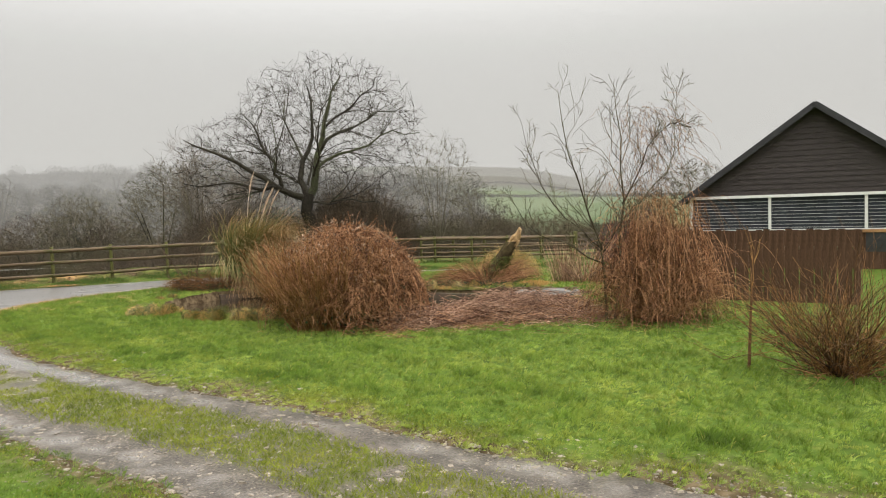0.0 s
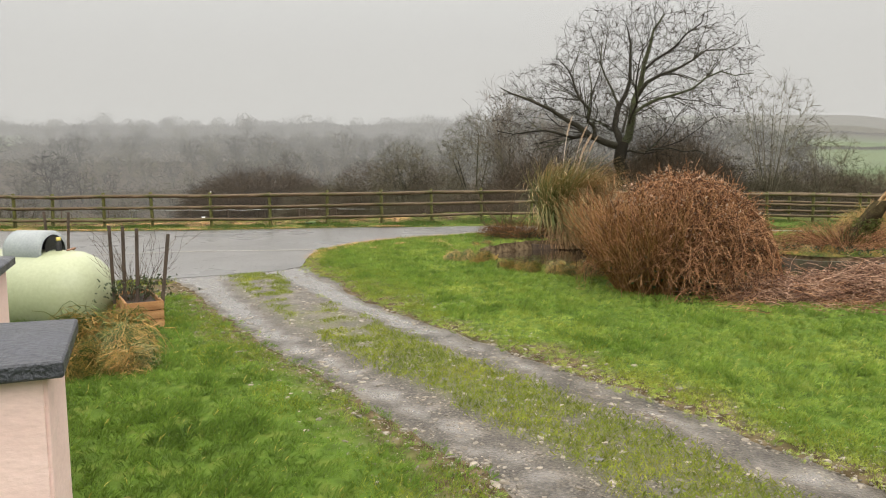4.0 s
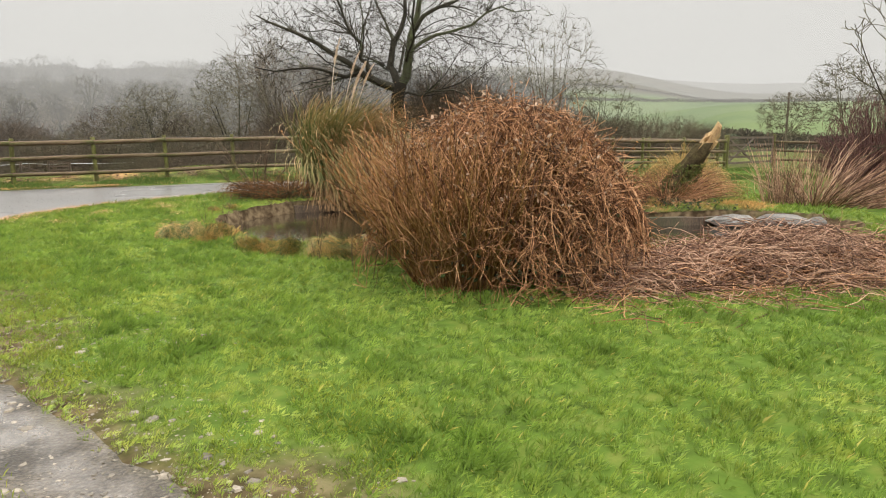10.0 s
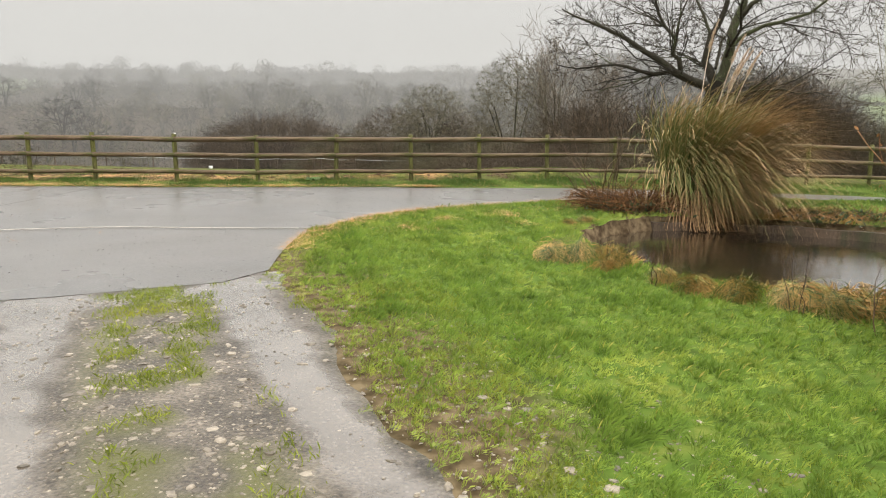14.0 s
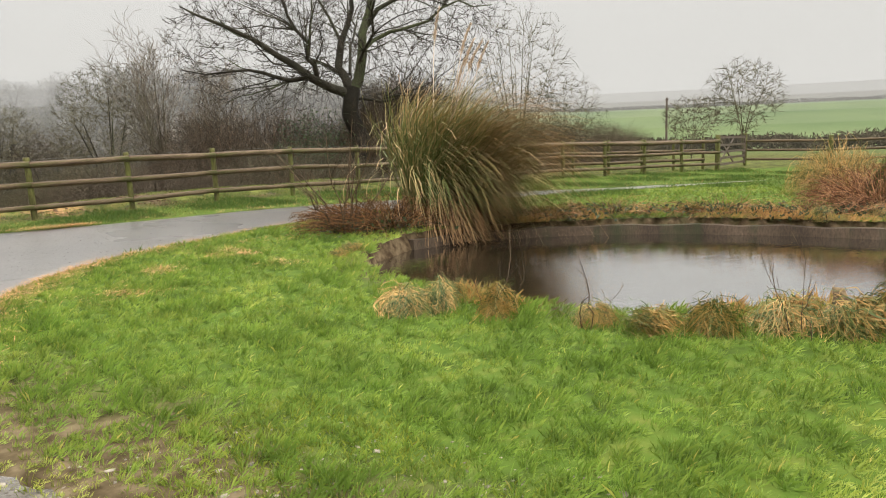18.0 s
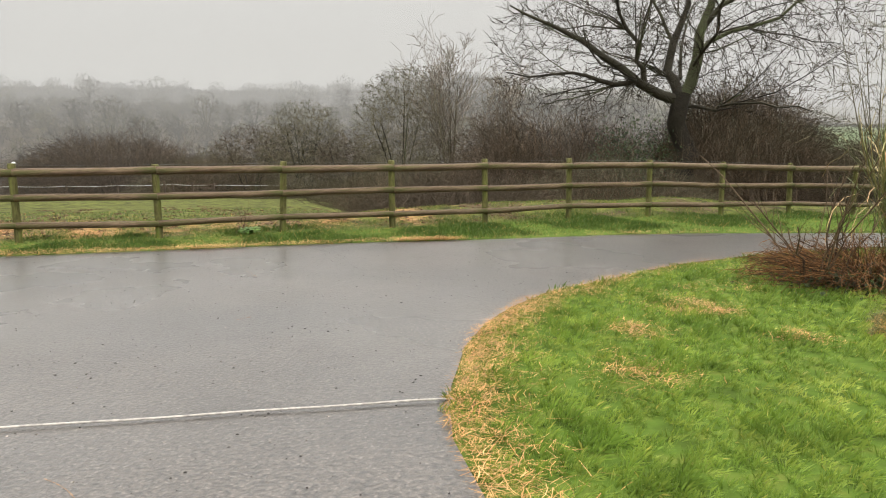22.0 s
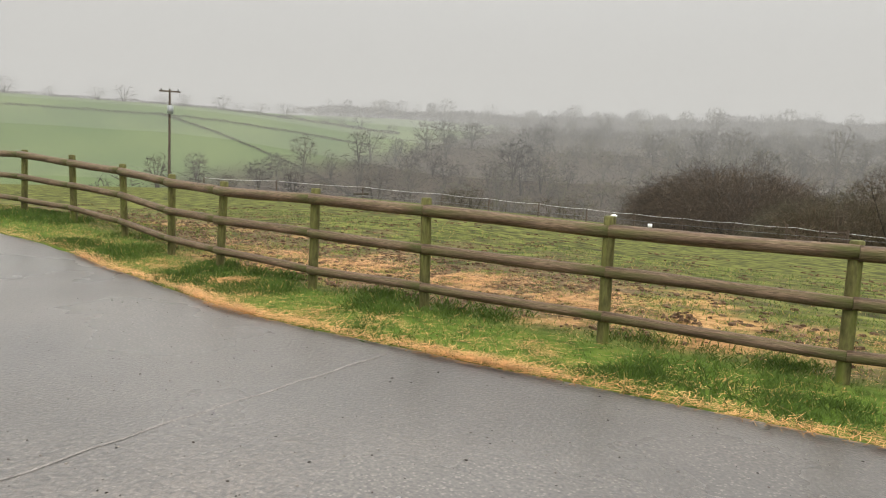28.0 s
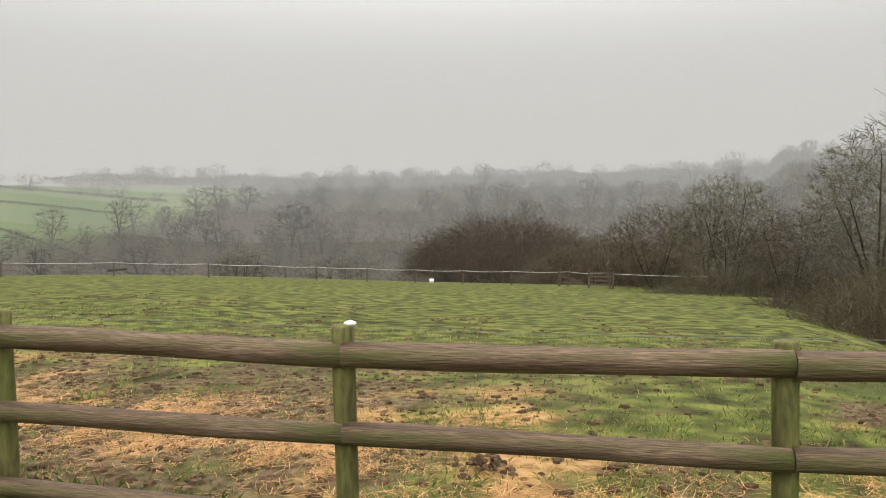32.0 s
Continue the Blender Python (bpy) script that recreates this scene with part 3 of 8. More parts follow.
def wall_strip(name, line, z0, z1, thick, material, label):
    """A low retaining wall along a line, with thickness and a worn top."""
    b = bmesh.new()
    pts = dense(line, 0.25, closed=False) + [line[-1]]
    rows = []
    for q, (x, y) in enumerate(pts):
        xa, ya = pts[max(0, q - 1)]
        xb, yb = pts[min(len(pts) - 1, q + 1)]
        L = math.hypot(xb - xa, yb - ya)
        ox, oy = -(yb - ya) / L * thick, (xb - xa) / L * thick
        j = 0.012 * math.sin(q * 1.7)
        rows.append([b.verts.new(p) for p in ((x, y, z0), (x, y, z1 - 0.03 + j), (x + ox * 0.15, y + oy * 0.15, z1 + j), (x + ox, y + oy, z1 + j), (x + ox, y + oy, z0))])
    for r0, r1 in zip(rows, rows[1:]):
        for c in range(4):
            b.faces.new((r0[c], r1[c], r1[c + 1], r0[c + 1]))
    b.faces.new(rows[0][::-1]), b.faces.new(rows[-1])
    bmesh.ops.recalc_face_normals(b, faces=b.faces)
    return tagged(part(name, b, material), label, "wall", kind="structure")


CONCRETE = mat("stained_concrete", [(0.3, (0.09, 0.08, 0.065)), (0.6, (0.17, 0.15, 0.125)), (0.8, (0.21, 0.19, 0.15))], 2.2, 50, 0.7, 0.4, spots=(2.5, 0.55, 0.7, (0.05, 0.075, 0.02)))
POOLWALL = mat("dark_stained_concrete", [(0.3, (0.040, 0.026, 0.015)), (0.6, (0.095, 0.066, 0.042)), (0.8, (0.15, 0.11, 0.074))], 2.2, 50, 0.85, 0.5, stretch=(1, 1, 0.4), spots=(2.5, 0.5, 0.68, (0.03, 0.04, 0.012)))
wall_strip("pond_wall", [(8.3, 13.7), (6.95, 13.72), (6.3, 14.1), (5.72, 14.95), (4.78, 15.95), (3.75, 16.6), (2.9, 16.9), (2.0, 17.12), (1.1, 16.9)], -0.9, -0.085, 0.16, POOLWALL, "low stained concrete retaining wall of the pond")


# ---- fence ----
def log(length, r, seed, sides=12, rings=9, bow=0.012, taper=0.06):
    """A peeled round log along x, slightly bowed and uneven."""
    g = np.random.default_rng(seed)
    b = bmesh.new()
    rows = []
    ph = g.uniform(0, 6.28, 4)
    for q in range(rings):
        u = q / (rings - 1)
        oy, oz = bow * math.sin(3.1 * u + ph[0]), bow * math.sin(4.3 * u + ph[1])
        rr = r * (1 - taper * u + 0.03 * math.sin(9 * u + ph[2]))
        row = []
        for s in range(sides):
            a = 2 * math.pi * s / sides
            q2 = rr * (1 + 0.035 * math.sin(3 * a + ph[3] + 2 * u))
            row.append(b.verts.new((u * length, oy + q2 * math.cos(a), oz + q2 * math.sin(a))))
        rows.append(row)
    for r0, r1 in zip(rows, rows[1:]):
        for s in range(sides):
            b.faces.new((r0[s], r0[(s + 1) % sides], r1[(s + 1) % sides], r1[s]))
    b.faces.new(rows[0][::-1]), b.faces.new(rows[-1])
    for f in b.faces:
        f.smooth = len(f.verts) == 4
    bmesh.ops.recalc_face_normals(b, faces=b.faces)
    me = bpy.data.meshes.new("log")
    b.to_mesh(me)
    b.free()
    return me


def post_mesh(h, r, seed):
    g = np.random.default_rng(seed)
    b = bmesh.new()
    rows = []
    zs = (-0.25, 0.0, 0.3, 0.6, 0.9, h - 0.012, h)
    for z in zs:
        k = 0.86 if z == h else 1.0
        rows.append([b.verts.new((r * k * (1 + g.normal() * 0.015) * math.cos(a), r * k * (1 + g.normal() * 0.015) * math.sin(a), z)) for a in np.arange(12) * math.pi / 6])
    for r0, r1 in zip(rows, rows[1:]):
        for s in range(12):
            b.faces.new((r0[s], r0[(s + 1) % 12], r1[(s + 1) % 12], r1[s])).smooth = True
    b.faces.new(rows[0][::-1]), b.faces.new(rows[-1])
    me = bpy.data.meshes.new("post")
    b.to_mesh(me)
    b.free()
    return me


POSTWOOD = mat("mossy_post_wood", [(0.3, (0.055, 0.048, 0.02)), (0.5, (0.115, 0.112, 0.038)), (0.7, (0.165, 0.18, 0.05))], 4, 50, 0.75, 0.5, spec=0.2, stretch=(1, 1, 0.25),
               spots=(5.0, 0.5, 0.7, (0.10, 0.13, 0.02)))
WHITE = mat("white_plastic", [(0.3, (0.7, 0.7, 0.68)), (0.7, (0.8, 0.8, 0.78))], 5, 50, 0.5, 0)
post_kinds = [post_mesh(1.1, 0.052, s) for s in range(5)]
rail_kinds = [log(1.0, 0.055, 40 + s, bow=0.004) for s in range(6)]
for me in post_kinds:
    me.materials.append(POSTWOOD)
for me in rail_kinds:
    me.materials.append(WOOD)


def rail_between(a, c, r_scale, mesh, parent, name="rail"):
    """A log laid from a to c."""
    d = Vector(c) - Vector(a)
    ob = part(name, mesh, None, parent)
    ob.matrix_local = Matrix.Translation(a) @ d.to_track_quat("X", "Z").to_matrix().to_4x4() @ Matrix.Diagonal((d.length, r_scale, r_scale, 1))
    return ob


fence = thing("post_and_rail_fence", "weathered round post and rail timber fence, mossy green posts", "fence")
post_obs = []
for q, (x, y) in enumerate(FENCE):
    z = gz(x, y)
    ob = part("post", post_kinds[q % 5], None, fence)
    ob.matrix_local = pose(x, y, z - 0.0, rng.normal() * 0.8, rng.normal() * 0.8, rng.uniform(0, 360)) @ Matrix.Diagonal((1, 1, 1 + rng.normal() * 0.012, 1))
    post_obs.append(ob)
for row, (h, s) in enumerate(((0.985, 1.08), (0.62, 0.95), (0.235, 0.85))):
    for q in range(0, len(FENCE) - 1):
        pts = []
        for e in (q, q + 1):
            x, y = FENCE[e]
            a, c = FENCE[max(0, e - 1)], FENCE[min(len(FENCE) - 1, e + 1)]
            L = math.hypot(c[0] - a[0], c[1] - a[1])
            nx_, ny_ = (c[1] - a[1]) / L * 0.062, -(c[0] - a[0]) / L * 0.062
            wob = 0.012 * math.sin(e * 2.3 + row * 1.7)
            pts.append((x + nx_, y + ny_, gz(x, y) + h + wob))
        rail_between(pts[0], pts[1], s, rail_kinds[(q * 5 + row * 7) % 6], fence)

# ---- stems ----
def stuff(ob):
    return tagged(ob, kind="stuff")


def blades(P, W, tone, up=(0.1, 0.05, 1.0)):
    """Flat tapering leaves along the curves P with widths W (n, k)."""
    n, k, _ = P.shape
    T = unit(np.gradient(P, axis=1))
    side = unit(np.cross(T, np.array(up) + 0.0 * T))
    V = np.stack([P - side * W[..., None], P + side * W[..., None]], 2).reshape(-1, 3)
    i = np.arange(n)[:, None] * (2 * k) + np.arange(k - 1)[None] * 2
    F = np.stack([i, i + 1, i + 3, i + 2], -1).reshape(-1, 4)
    return V, F, np.repeat(tone, 2 * k)


def resample(pts, k=9):
    pts = np.array(pts, float)
    t = np.linspace(0, len(pts) - 1, k)
    o = np.stack([np.interp(t, np.arange(len(pts)), pts[:, c]) for c in range(3)], 1)
    o[1:-1] = 0.25 * o[:-2] + 0.5 * o[1:-1] + 0.25 * o[2:]
    return o


# ---- trees ----
def tree_parts(main, radii, levels, rng, sides=(8, 5, 4, 3, 3), rmin=0.006, k=5):
    """Limbs given by hand, then shoots level by level. Returns the limbs and the twigs as (V, F, tone)."""
    P, R = np.array(main, float), np.array(radii, float)
    limbs, twigs = [tubes(P, R, sides[0], rng=rng)], []
    for q, (n_, ratio, spread, lift, wig, sag) in enumerate(levels):
        P, R = grow(P, R, n_, ratio, spread, lift, rng, lo=0.22, wiggle=wig, sag=sag, thin=0.55, k=k if q < 2 else (4 if q < 3 else 3))
        R = np.maximum(R, rmin)
        last = q == len(levels) - 1 and q > 1
        (limbs if q < 1 else twigs).append(blades(P, R * 1.25, rng.random(len(P)), (0.5, 1, 0.25)) if last else tubes(P, R, sides[min(q + 1, 4)], rng=rng))
    return join_np(limbs), join_np(twigs) if twigs else None


def ellipsoid(n, c, a, rng, lo=0.0, floor=-9.0):
    """Points inside an ellipsoid, outside its inner share lo and above a floor."""
    v = unit(rng.normal(size=(n * 3, 3))) * (lo + (1 - lo) * rng.random((n * 3, 1)) ** 0.5)
    p = np.array(c) + v * np.array(a)
    return p[p[:, 2] > floor][:n]


def reach(P, R, targets, rng, k=5, wiggle=0.05, share=0.55, thick=0.0055, rmin=0.006):
    """Shoots that leave the branches P at a natural angle and end at the targets."""
    N, K, _ = P.shape
    T = unit(np.gradient(P, axis=1))[:, 1:].reshape(-1, 3)
    Q, RQ = P[:, 1:].reshape(-1, 3), R[:, 1:].ravel()
    at = np.empty(len(targets), int)
    for i_ in range(0, len(targets), 1500):
        d_ = targets[i_ : i_ + 1500, None] - Q[None]
        L_ = np.linalg.norm(d_, axis=2)
        at[i_ : i_ + 1500] = np.argmin(L_ * (1.75 - (d_ * T[None]).sum(2) / (L_ + 1e-6)), axis=1)
    a_, t_ = Q[at], T[at]
    d_ = targets - a_
    L_ = np.linalg.norm(d_, axis=1, keepdims=True)
    c_ = a_ + (0.45 * t_ + 0.55 * unit(d_) - np.array([0, 0, 0.08])) * L_ * 0.5
    u = np.linspace(0, 1, k)[None, :, None]
    out = (1 - u) ** 2 * a_[:, None] + 2 * u * (1 - u) * c_[:, None] + u**2 * targets[:, None]
    out[:, 1:] += np.cumsum(rng.normal(size=(len(out), k - 1, 3)), 1) * wiggle * L_[:, None] / math.sqrt(k)
    r0 = np.maximum(np.minimum(RQ[at] * share, thick * L_[:, 0] + rmin), rmin)
    return out, r0[:, None] * np.linspace(1, 0.45, k)


def crown_tree(limbs, radii, crowns, counts, rng, rmin=0.006, lo=0.35, floor=-9.0, wiggle=0.07, flat=False, thick=0.0055):
    """Limbs, then boughs, branches and twigs that fill the crowns (centre, half axes, share)."""
    P, R = np.array(limbs, float), np.array(radii, float)
    out = []
    for q, n in enumerate(counts):
        T_ = np.concatenate([ellipsoid(int(n * w), c, np.array(a) * (0.86 + 0.05 * q), rng, lo if q < 2 else lo * 0.6, floor) for c, a, w in crowns])
        last = flat or q == len(counts) - 1
        P2, R2 = reach(P, R, T_, rng, 5 if q < 1 else (4 if q < 2 else 3), wiggle, thick=thick, rmin=rmin * (1 if last else 1.25))
        out.append(blades(P2, R2 * 1.25, rng.random(len(P2)), (0.5, 1, 0.25)) if last else tubes(P2, R2, 5 if q < 1 else 3, rng=rng))
        if q:
            P, R = P2, R2
        else:
            k_ = P.shape[1]
            P = np.concatenate([P, np.stack([resample(p_, k_) for p_ in P2])])
            R = np.concatenate([R, np.stack([np.interp(np.linspace(0, 1, k_), np.linspace(0, 1, R2.shape[1]), r_) for r_ in R2])])
    return out


PALETWIG = mat("pale_grey_twigs", [(0.3, (0.12, 0.10, 0.078)), (0.7, (0.22, 0.185, 0.145))], 2, 30, 0.85, 0, attr="tone", spec=0.1)
PILE = mat("pale_dead_stems", [(0.2, (0.10, 0.052, 0.034)), (0.5, (0.29, 0.165, 0.105)), (0.8, (0.52, 0.34, 0.23))], 1.5, 20, 0.75, 0, attr="tone", attr_mix=0.75, spec=0.2)
g = np.random.default_rng(5)
DARKTWIG = mat("wet_dark_twigs", [(0.3, (0.032, 0.026, 0.02)), (0.7, (0.072, 0.06, 0.045))], 2, 30, 0.85, 0, attr="tone", spec=0.1)
limbs = [[(0.34, 0, -1.8), (0.26, 0, 0.4), (0.12, 0, 1.9), (0, 0, 3.0)],
         [(0, 0, 2.75), (0.5, 0, 4.0), (0.8, 0.2, 5.6), (1.25, 0.3, 7.2), (1.7, 0.4, 8.8)],
         [(0, 0, 2.8), (-0.32, 0.2, 3.5), (-0.22, 0.5, 4.5), (0.15, 0.7, 5.6), (0.3, 0.8, 7.0), (0.1, 0.9, 8.2)],
         [(-1.15, -0.3, 3.15), (-1.35, -0.6, 4.3), (-1.95, -0.8, 5.6), (-2.6, -1.0, 6.7)],
         [(0, 0, 2.7), (-1.0, -0.3, 3.1), (-2.05, -0.7, 3.75), (-3.1, -1.1, 4.5), (-4.4, -1.4, 5.1), (-5.4, -1.6, 5.4)],
         [(-1.2, -0.35, 3.2), (-2.3, -0.8, 3.3), (-3.6, -1.3, 3.5), (-5.4, -2.0, 3.3)],
         [(0.65, 0.1, 5.0), (1.7, -0.2, 5.9), (3.2, -0.6, 6.5), (4.8, -0.9, 7.0)],
         [(0.5, 0, 4.2), (2.0, 0.5, 4.9), (3.8, 1.0, 5.7), (5.5, 1.3, 5.9)],
         [(0.1, 0, 2.5), (1.6, -0.5, 2.6), (3.6, -1.0, 2.35)],
         [(0.95, 0.2, 6.2), (2.0, 0.4, 7.1), (3.0, 0.6, 8.1), (3.7, 0.6, 8.7)],
         [(-0.2, 0.5, 4.5), (-0.8, 0.9, 5.9), (-1.2, 1.2, 7.2), (-1.1, 1.2, 8.2)],
         [(0, 0.2, 3.4), (0.3, 1.7, 4.7), (0.2, 2.8, 6.0), (0.4, 3.5, 7.1)],
         [(0.3, 0, 3.7), (0.8, -1.6, 5.0), (1.0, -2.6, 6.2), (1.4, -3.2, 7.2)]]
rad = [(0.36, 0.26), (0.22, 0.03), (0.18, 0.03), (0.10, 0.02), (0.18, 0.02), (0.10, 0.016), (0.09, 0.016), (0.085, 0.016), (0.06, 0.014), (0.06, 0.014), (0.06, 0.014), (0.06, 0.012), (0.06, 0.012)]
mainP = [resample(l) for l in limbs]
mainP = [p + np.concatenate([[np.zeros(3)], g.normal(size=(8, 3)) * 0.11]) for p in mainP]
mainR = [np.linspace(a_, b_, 9) for a_, b_ in rad]
oak = thing("oak_tree", "broad bare oak with low spreading limbs behind the fence", "tree", at=pose(5.55, 33.2, 0, 0, 0, -14))
part("trunk", mesh_np("trunk", *tubes(np.array(mainP[:1]), np.array(mainR[:1]), 12, rng=g)), BARK, oak)
for p_, r_ in zip(mainP[1:], mainR[1:]):
    part("limb", mesh_np("limb", *tubes(p_[None], r_[None], 9, rng=g)), BARK, oak)
bits = crown_tree(mainP[1:], mainR[1:], (((1.1, 0, 5.9), (4.9, 4.2, 3.9), 0.68), ((-2.9, -0.7, 4.3), (3.4, 3.0, 2.6), 0.32)), (180, 850, 2700, 4600), g, 0.0064, 0.4, 2.0, 0.085, thick=0.0085)
stuff(part("branching", mesh_np("branching", *join_np(bits[:2])), BARK, oak))
stuff(part("twig_crown", mesh_np("twig_crown", *join_np(bits[2:])), DARKTWIG, oak))


def bare_tree(h, spread, rng, stems=1, n=(7, 5, 4, 3), lift=0.35, r=0.02, base=0.0, rmin=0.006):
    """Limbs and twigs of a bare tree of height h standing at the origin."""
    mp, mr = [], []
    for q in range(stems):
        a_ = rng.uniform(0, 6.28)
        t_ = base + (0.15 if stems == 1 else rng.uniform(0.2, 0.6)) * spread
        mp.append(resample([(0.1 * q % 0.3, 0, -0.6), (t_ * 0.3 * math.cos(a_) * h * 0.4, t_ * 0.3 * math.sin(a_) * h * 0.4, h * 0.33), (t_ * math.cos(a_) * h * 0.4, t_ * math.sin(a_) * h * 0.4, h * 0.74)]))
        mr.append(np.linspace(h * r, h * r * 0.22, 9))
    lv = [(n[0], 0.55, 1.0 * spread, lift, 0.15, 0), (n[1], 0.58, 1.0 * spread, lift * 0.5, 0.22, 0), (n[2], 0.62, 1.0, 0.06, 0.24, 0), (n[-1], 0.7, 1.0, 0.03, 0.24, 0)]
    return tree_parts(mp, mr, lv[: len(n)], rng, rmin=rmin)


def put_tree(name, label, x, y, h, spread, seed, stems=1, n=(7, 5, 4, 3), lift=0.35, bark=BARK, twig=TWIG, r=0.02, group="", z=None, rmin=0.007):
    g_ = np.random.default_rng(seed)
    t = thing(name, label, "tree", group, at=(x, y, gz(x, y) if z is None else z))
    lm_, tw_ = bare_tree(h, spread, g_, stems, n, lift, r, rmin=rmin)
    part("trunk", mesh_np("trunk", *lm_), bark, t)
    stuff(part("twig_crown", mesh_np("twig_crown", *tw_), twig, t))
    return t


put_tree("ash_tree", "slim bare many-stemmed tree beyond the fence", 0.4, 54.0, 11.4, 0.62, 21, 3, (10, 6, 5), 0.45, bark=GREYTWIG, twig=PALETWIG, r=0.007, z=-3.8)
put_tree("ash_tree", "slim bare many-stemmed tree beyond the fence", 2.6, 52.0, 8.6, 0.62, 28, 3, (10, 6, 5), 0.45, bark=GREYTWIG, twig=PALETWIG, r=0.007, z=-3.8)


def round_tree(name, label, x, y, z, h, head, seed, twig=GREYTWIG, bark=BARK, stems=5, counts=(60, 420, 2600, 6500), rmin=0.007, r=0.012, group=""):
    """A bare tree with a full rounded head of the given half width."""
    g_ = np.random.default_rng(seed)
    lm_, rd_ = [], []
    for q in range(stems):
        a_ = 6.28 * (q + g_.uniform(-0.3, 0.3)) / stems
        o_ = g_.uniform(0.25, 0.6) * head
        lm_.append(resample([(0, 0, -0.6), (0.08 * math.cos(a_), 0.08 * math.sin(a_), 0.16 * h), (0.45 * o_ * math.cos(a_), 0.45 * o_ * math.sin(a_), 0.4 * h), (o_ * math.cos(a_), o_ * math.sin(a_), g_.uniform(0.62, 0.85) * h)]))
        rd_.append(np.linspace(h * r, h * r * 0.22, 9))
    t = thing(name, label, "tree", group, at=(x, y, z))
    part("trunk", mesh_np("trunk", *tubes(np.array(lm_), np.array(rd_), 7, rng=g_)), bark, t)
    b_ = crown_tree(lm_, rd_, (((0, 0, 0.58 * h), (head, head, 0.43 * h), 1.0),), counts, g_, rmin, 0.4, wiggle=0.07)
    stuff(part("twig_crown", mesh_np("twig_crown", *join_np(b_)), twig, t))
    return t


FIELD = "round-headed bare tree at the paddock's edge"
round_tree("field_tree", FIELD, -2.5, 56, -3.9, 10.0, 3.3, 22)
round_tree("field_tree", FIELD, -9.1, 63, -4.2, 8.6, 3.5, 23)
round_tree("field_tree", FIELD, -14.0, 70, -4.8, 7.6, 3.6, 29, twig=TWIG)
round_tree("field_tree", FIELD, 2.6, 50, -3.8, 7.0, 3.0, 24, twig=TWIG, counts=(50, 360, 2000, 4200))
round_tree("field_tree", FIELD, -5.8, 60, -4.2, 6.4, 2.9, 25, twig=TWIG, counts=(50, 360, 2000, 4200))
round_tree("willow_tree", "many-stemmed bare willow behind the fence", 11.9, 32.6, -1.2, 7.5, 2.5, 67, GREYTWIG, GREYTWIG, stems=11, counts=(50, 260, 1200), r=0.0045, rmin=0.005)
round_tree("willow_tree", "low spreading bare willow behind the fence", 14.4, 33.2, -1.2, 4.9, 2.0, 68, GREYTWIG, GREYTWIG, stems=7, counts=(40, 220, 1000), r=0.006, rmin=0.005)
round_tree("bare_tree", "small rounded bare tree beyond the gate", 37.6, 45.9, -0.8, 6.6, 3.1, 26, GREYTWIG, GREYTWIG, counts=(40, 220, 1100), r=0.008, rmin=0.011)
round_tree("bare_tree", "small rounded bare tree beyond the gate", 34.0, 47.0, -0.9, 4.2, 2.3, 27, GREYTWIG, GREYTWIG, counts=(40, 220, 900), r=0.008, rmin=0.011)


# ---- stems and shrubs ----
def dome_stems(n, rx, ry, h, rng, base=0.35, k=9, r=0.005, hang=0.6, mess=0.05, out=0.35):
    """Stems that rise from a crown, bow over the outside of a dome and hang."""
    a = rng.uniform(0, 2 * np.pi, n)
    q = np.sqrt(rng.uniform(0.0, 1, n))
    th = q * np.pi / 2
    px, py, pz = np.sin(th) * np.cos(a) * rx, np.sin(th) * np.sin(a) * ry, (0.25 + 0.75 * np.cos(th)) * h * rng.uniform(0.82, 1.06, n)
    bx, by = np.cos(a) * rx * base * rng.random(n), np.sin(a) * ry * base * rng.random(n)
    da = a + rng.normal(size=n) * 0.9
    drop = hang * rng.uniform(0.1, 1.0, n) * h * (0.35 + 0.65 * q)
    ex, ey = px + np.cos(da) * out * rng.random(n) * rx, py + np.sin(da) * out * rng.random(n) * ry
    ez = np.maximum(pz - drop, 0.02)
    u = np.linspace(0, 1, k)[None]
    w0, w1, w2 = (1 - u) ** 2, 2 * u * (1 - u), u**2
    cx_, cy_, cz_ = 2 * px - 0.5 * (bx + ex), 2 * py - 0.5 * (by + ey), 2 * pz - 0.5 * ez
    P = np.stack([w0 * b_[:, None] + w1 * c_[:, None] + w2 * e_[:, None] for b_, c_, e_ in ((bx, cx_, ex), (by, cy_, ey), (0 * bx, cz_, ez))], -1)
    P[:, 1:] += np.cumsum(rng.normal(size=(n, k - 1, 3)), 1) * mess * 0.5
    P[..., 2] = np.maximum(P[..., 2], 0.01)
    return P, r * rng.uniform(0.6, 1.35, n)[:, None] * np.linspace(1, 0.4, k)


def fan_stems(n, h, spread, rng, r=0.005, k=6, base=0.2, mess=0.02, lean=(0, 0)):
    """Upright stems that fan out of one crown."""
    a, q = rng.uniform(0, 2 * np.pi, n), np.sqrt(rng.random(n))
    L = h * rng.uniform(0.55, 1.1, n)
    u = np.linspace(0, 1, k)
    P = np.zeros((n, k, 3))
    for c, f in ((0, np.cos(a)), (1, np.sin(a))):
        P[..., c] = (f * q * base)[:, None] + ((f * q * spread + lean[c]) * L)[:, None] * (u**1.25)[None]
    P[..., 2] = (L * np.sqrt(np.maximum(0.1, 1 - (0.6 * spread * q) ** 2)))[:, None] * u[None]
    P[:, 1:] += np.cumsum(rng.normal(size=(n, k - 1, 3)), 1) * mess
    return P, r * rng.uniform(0.6, 1.3, n)[:, None] * np.linspace(1, 0.35, k)


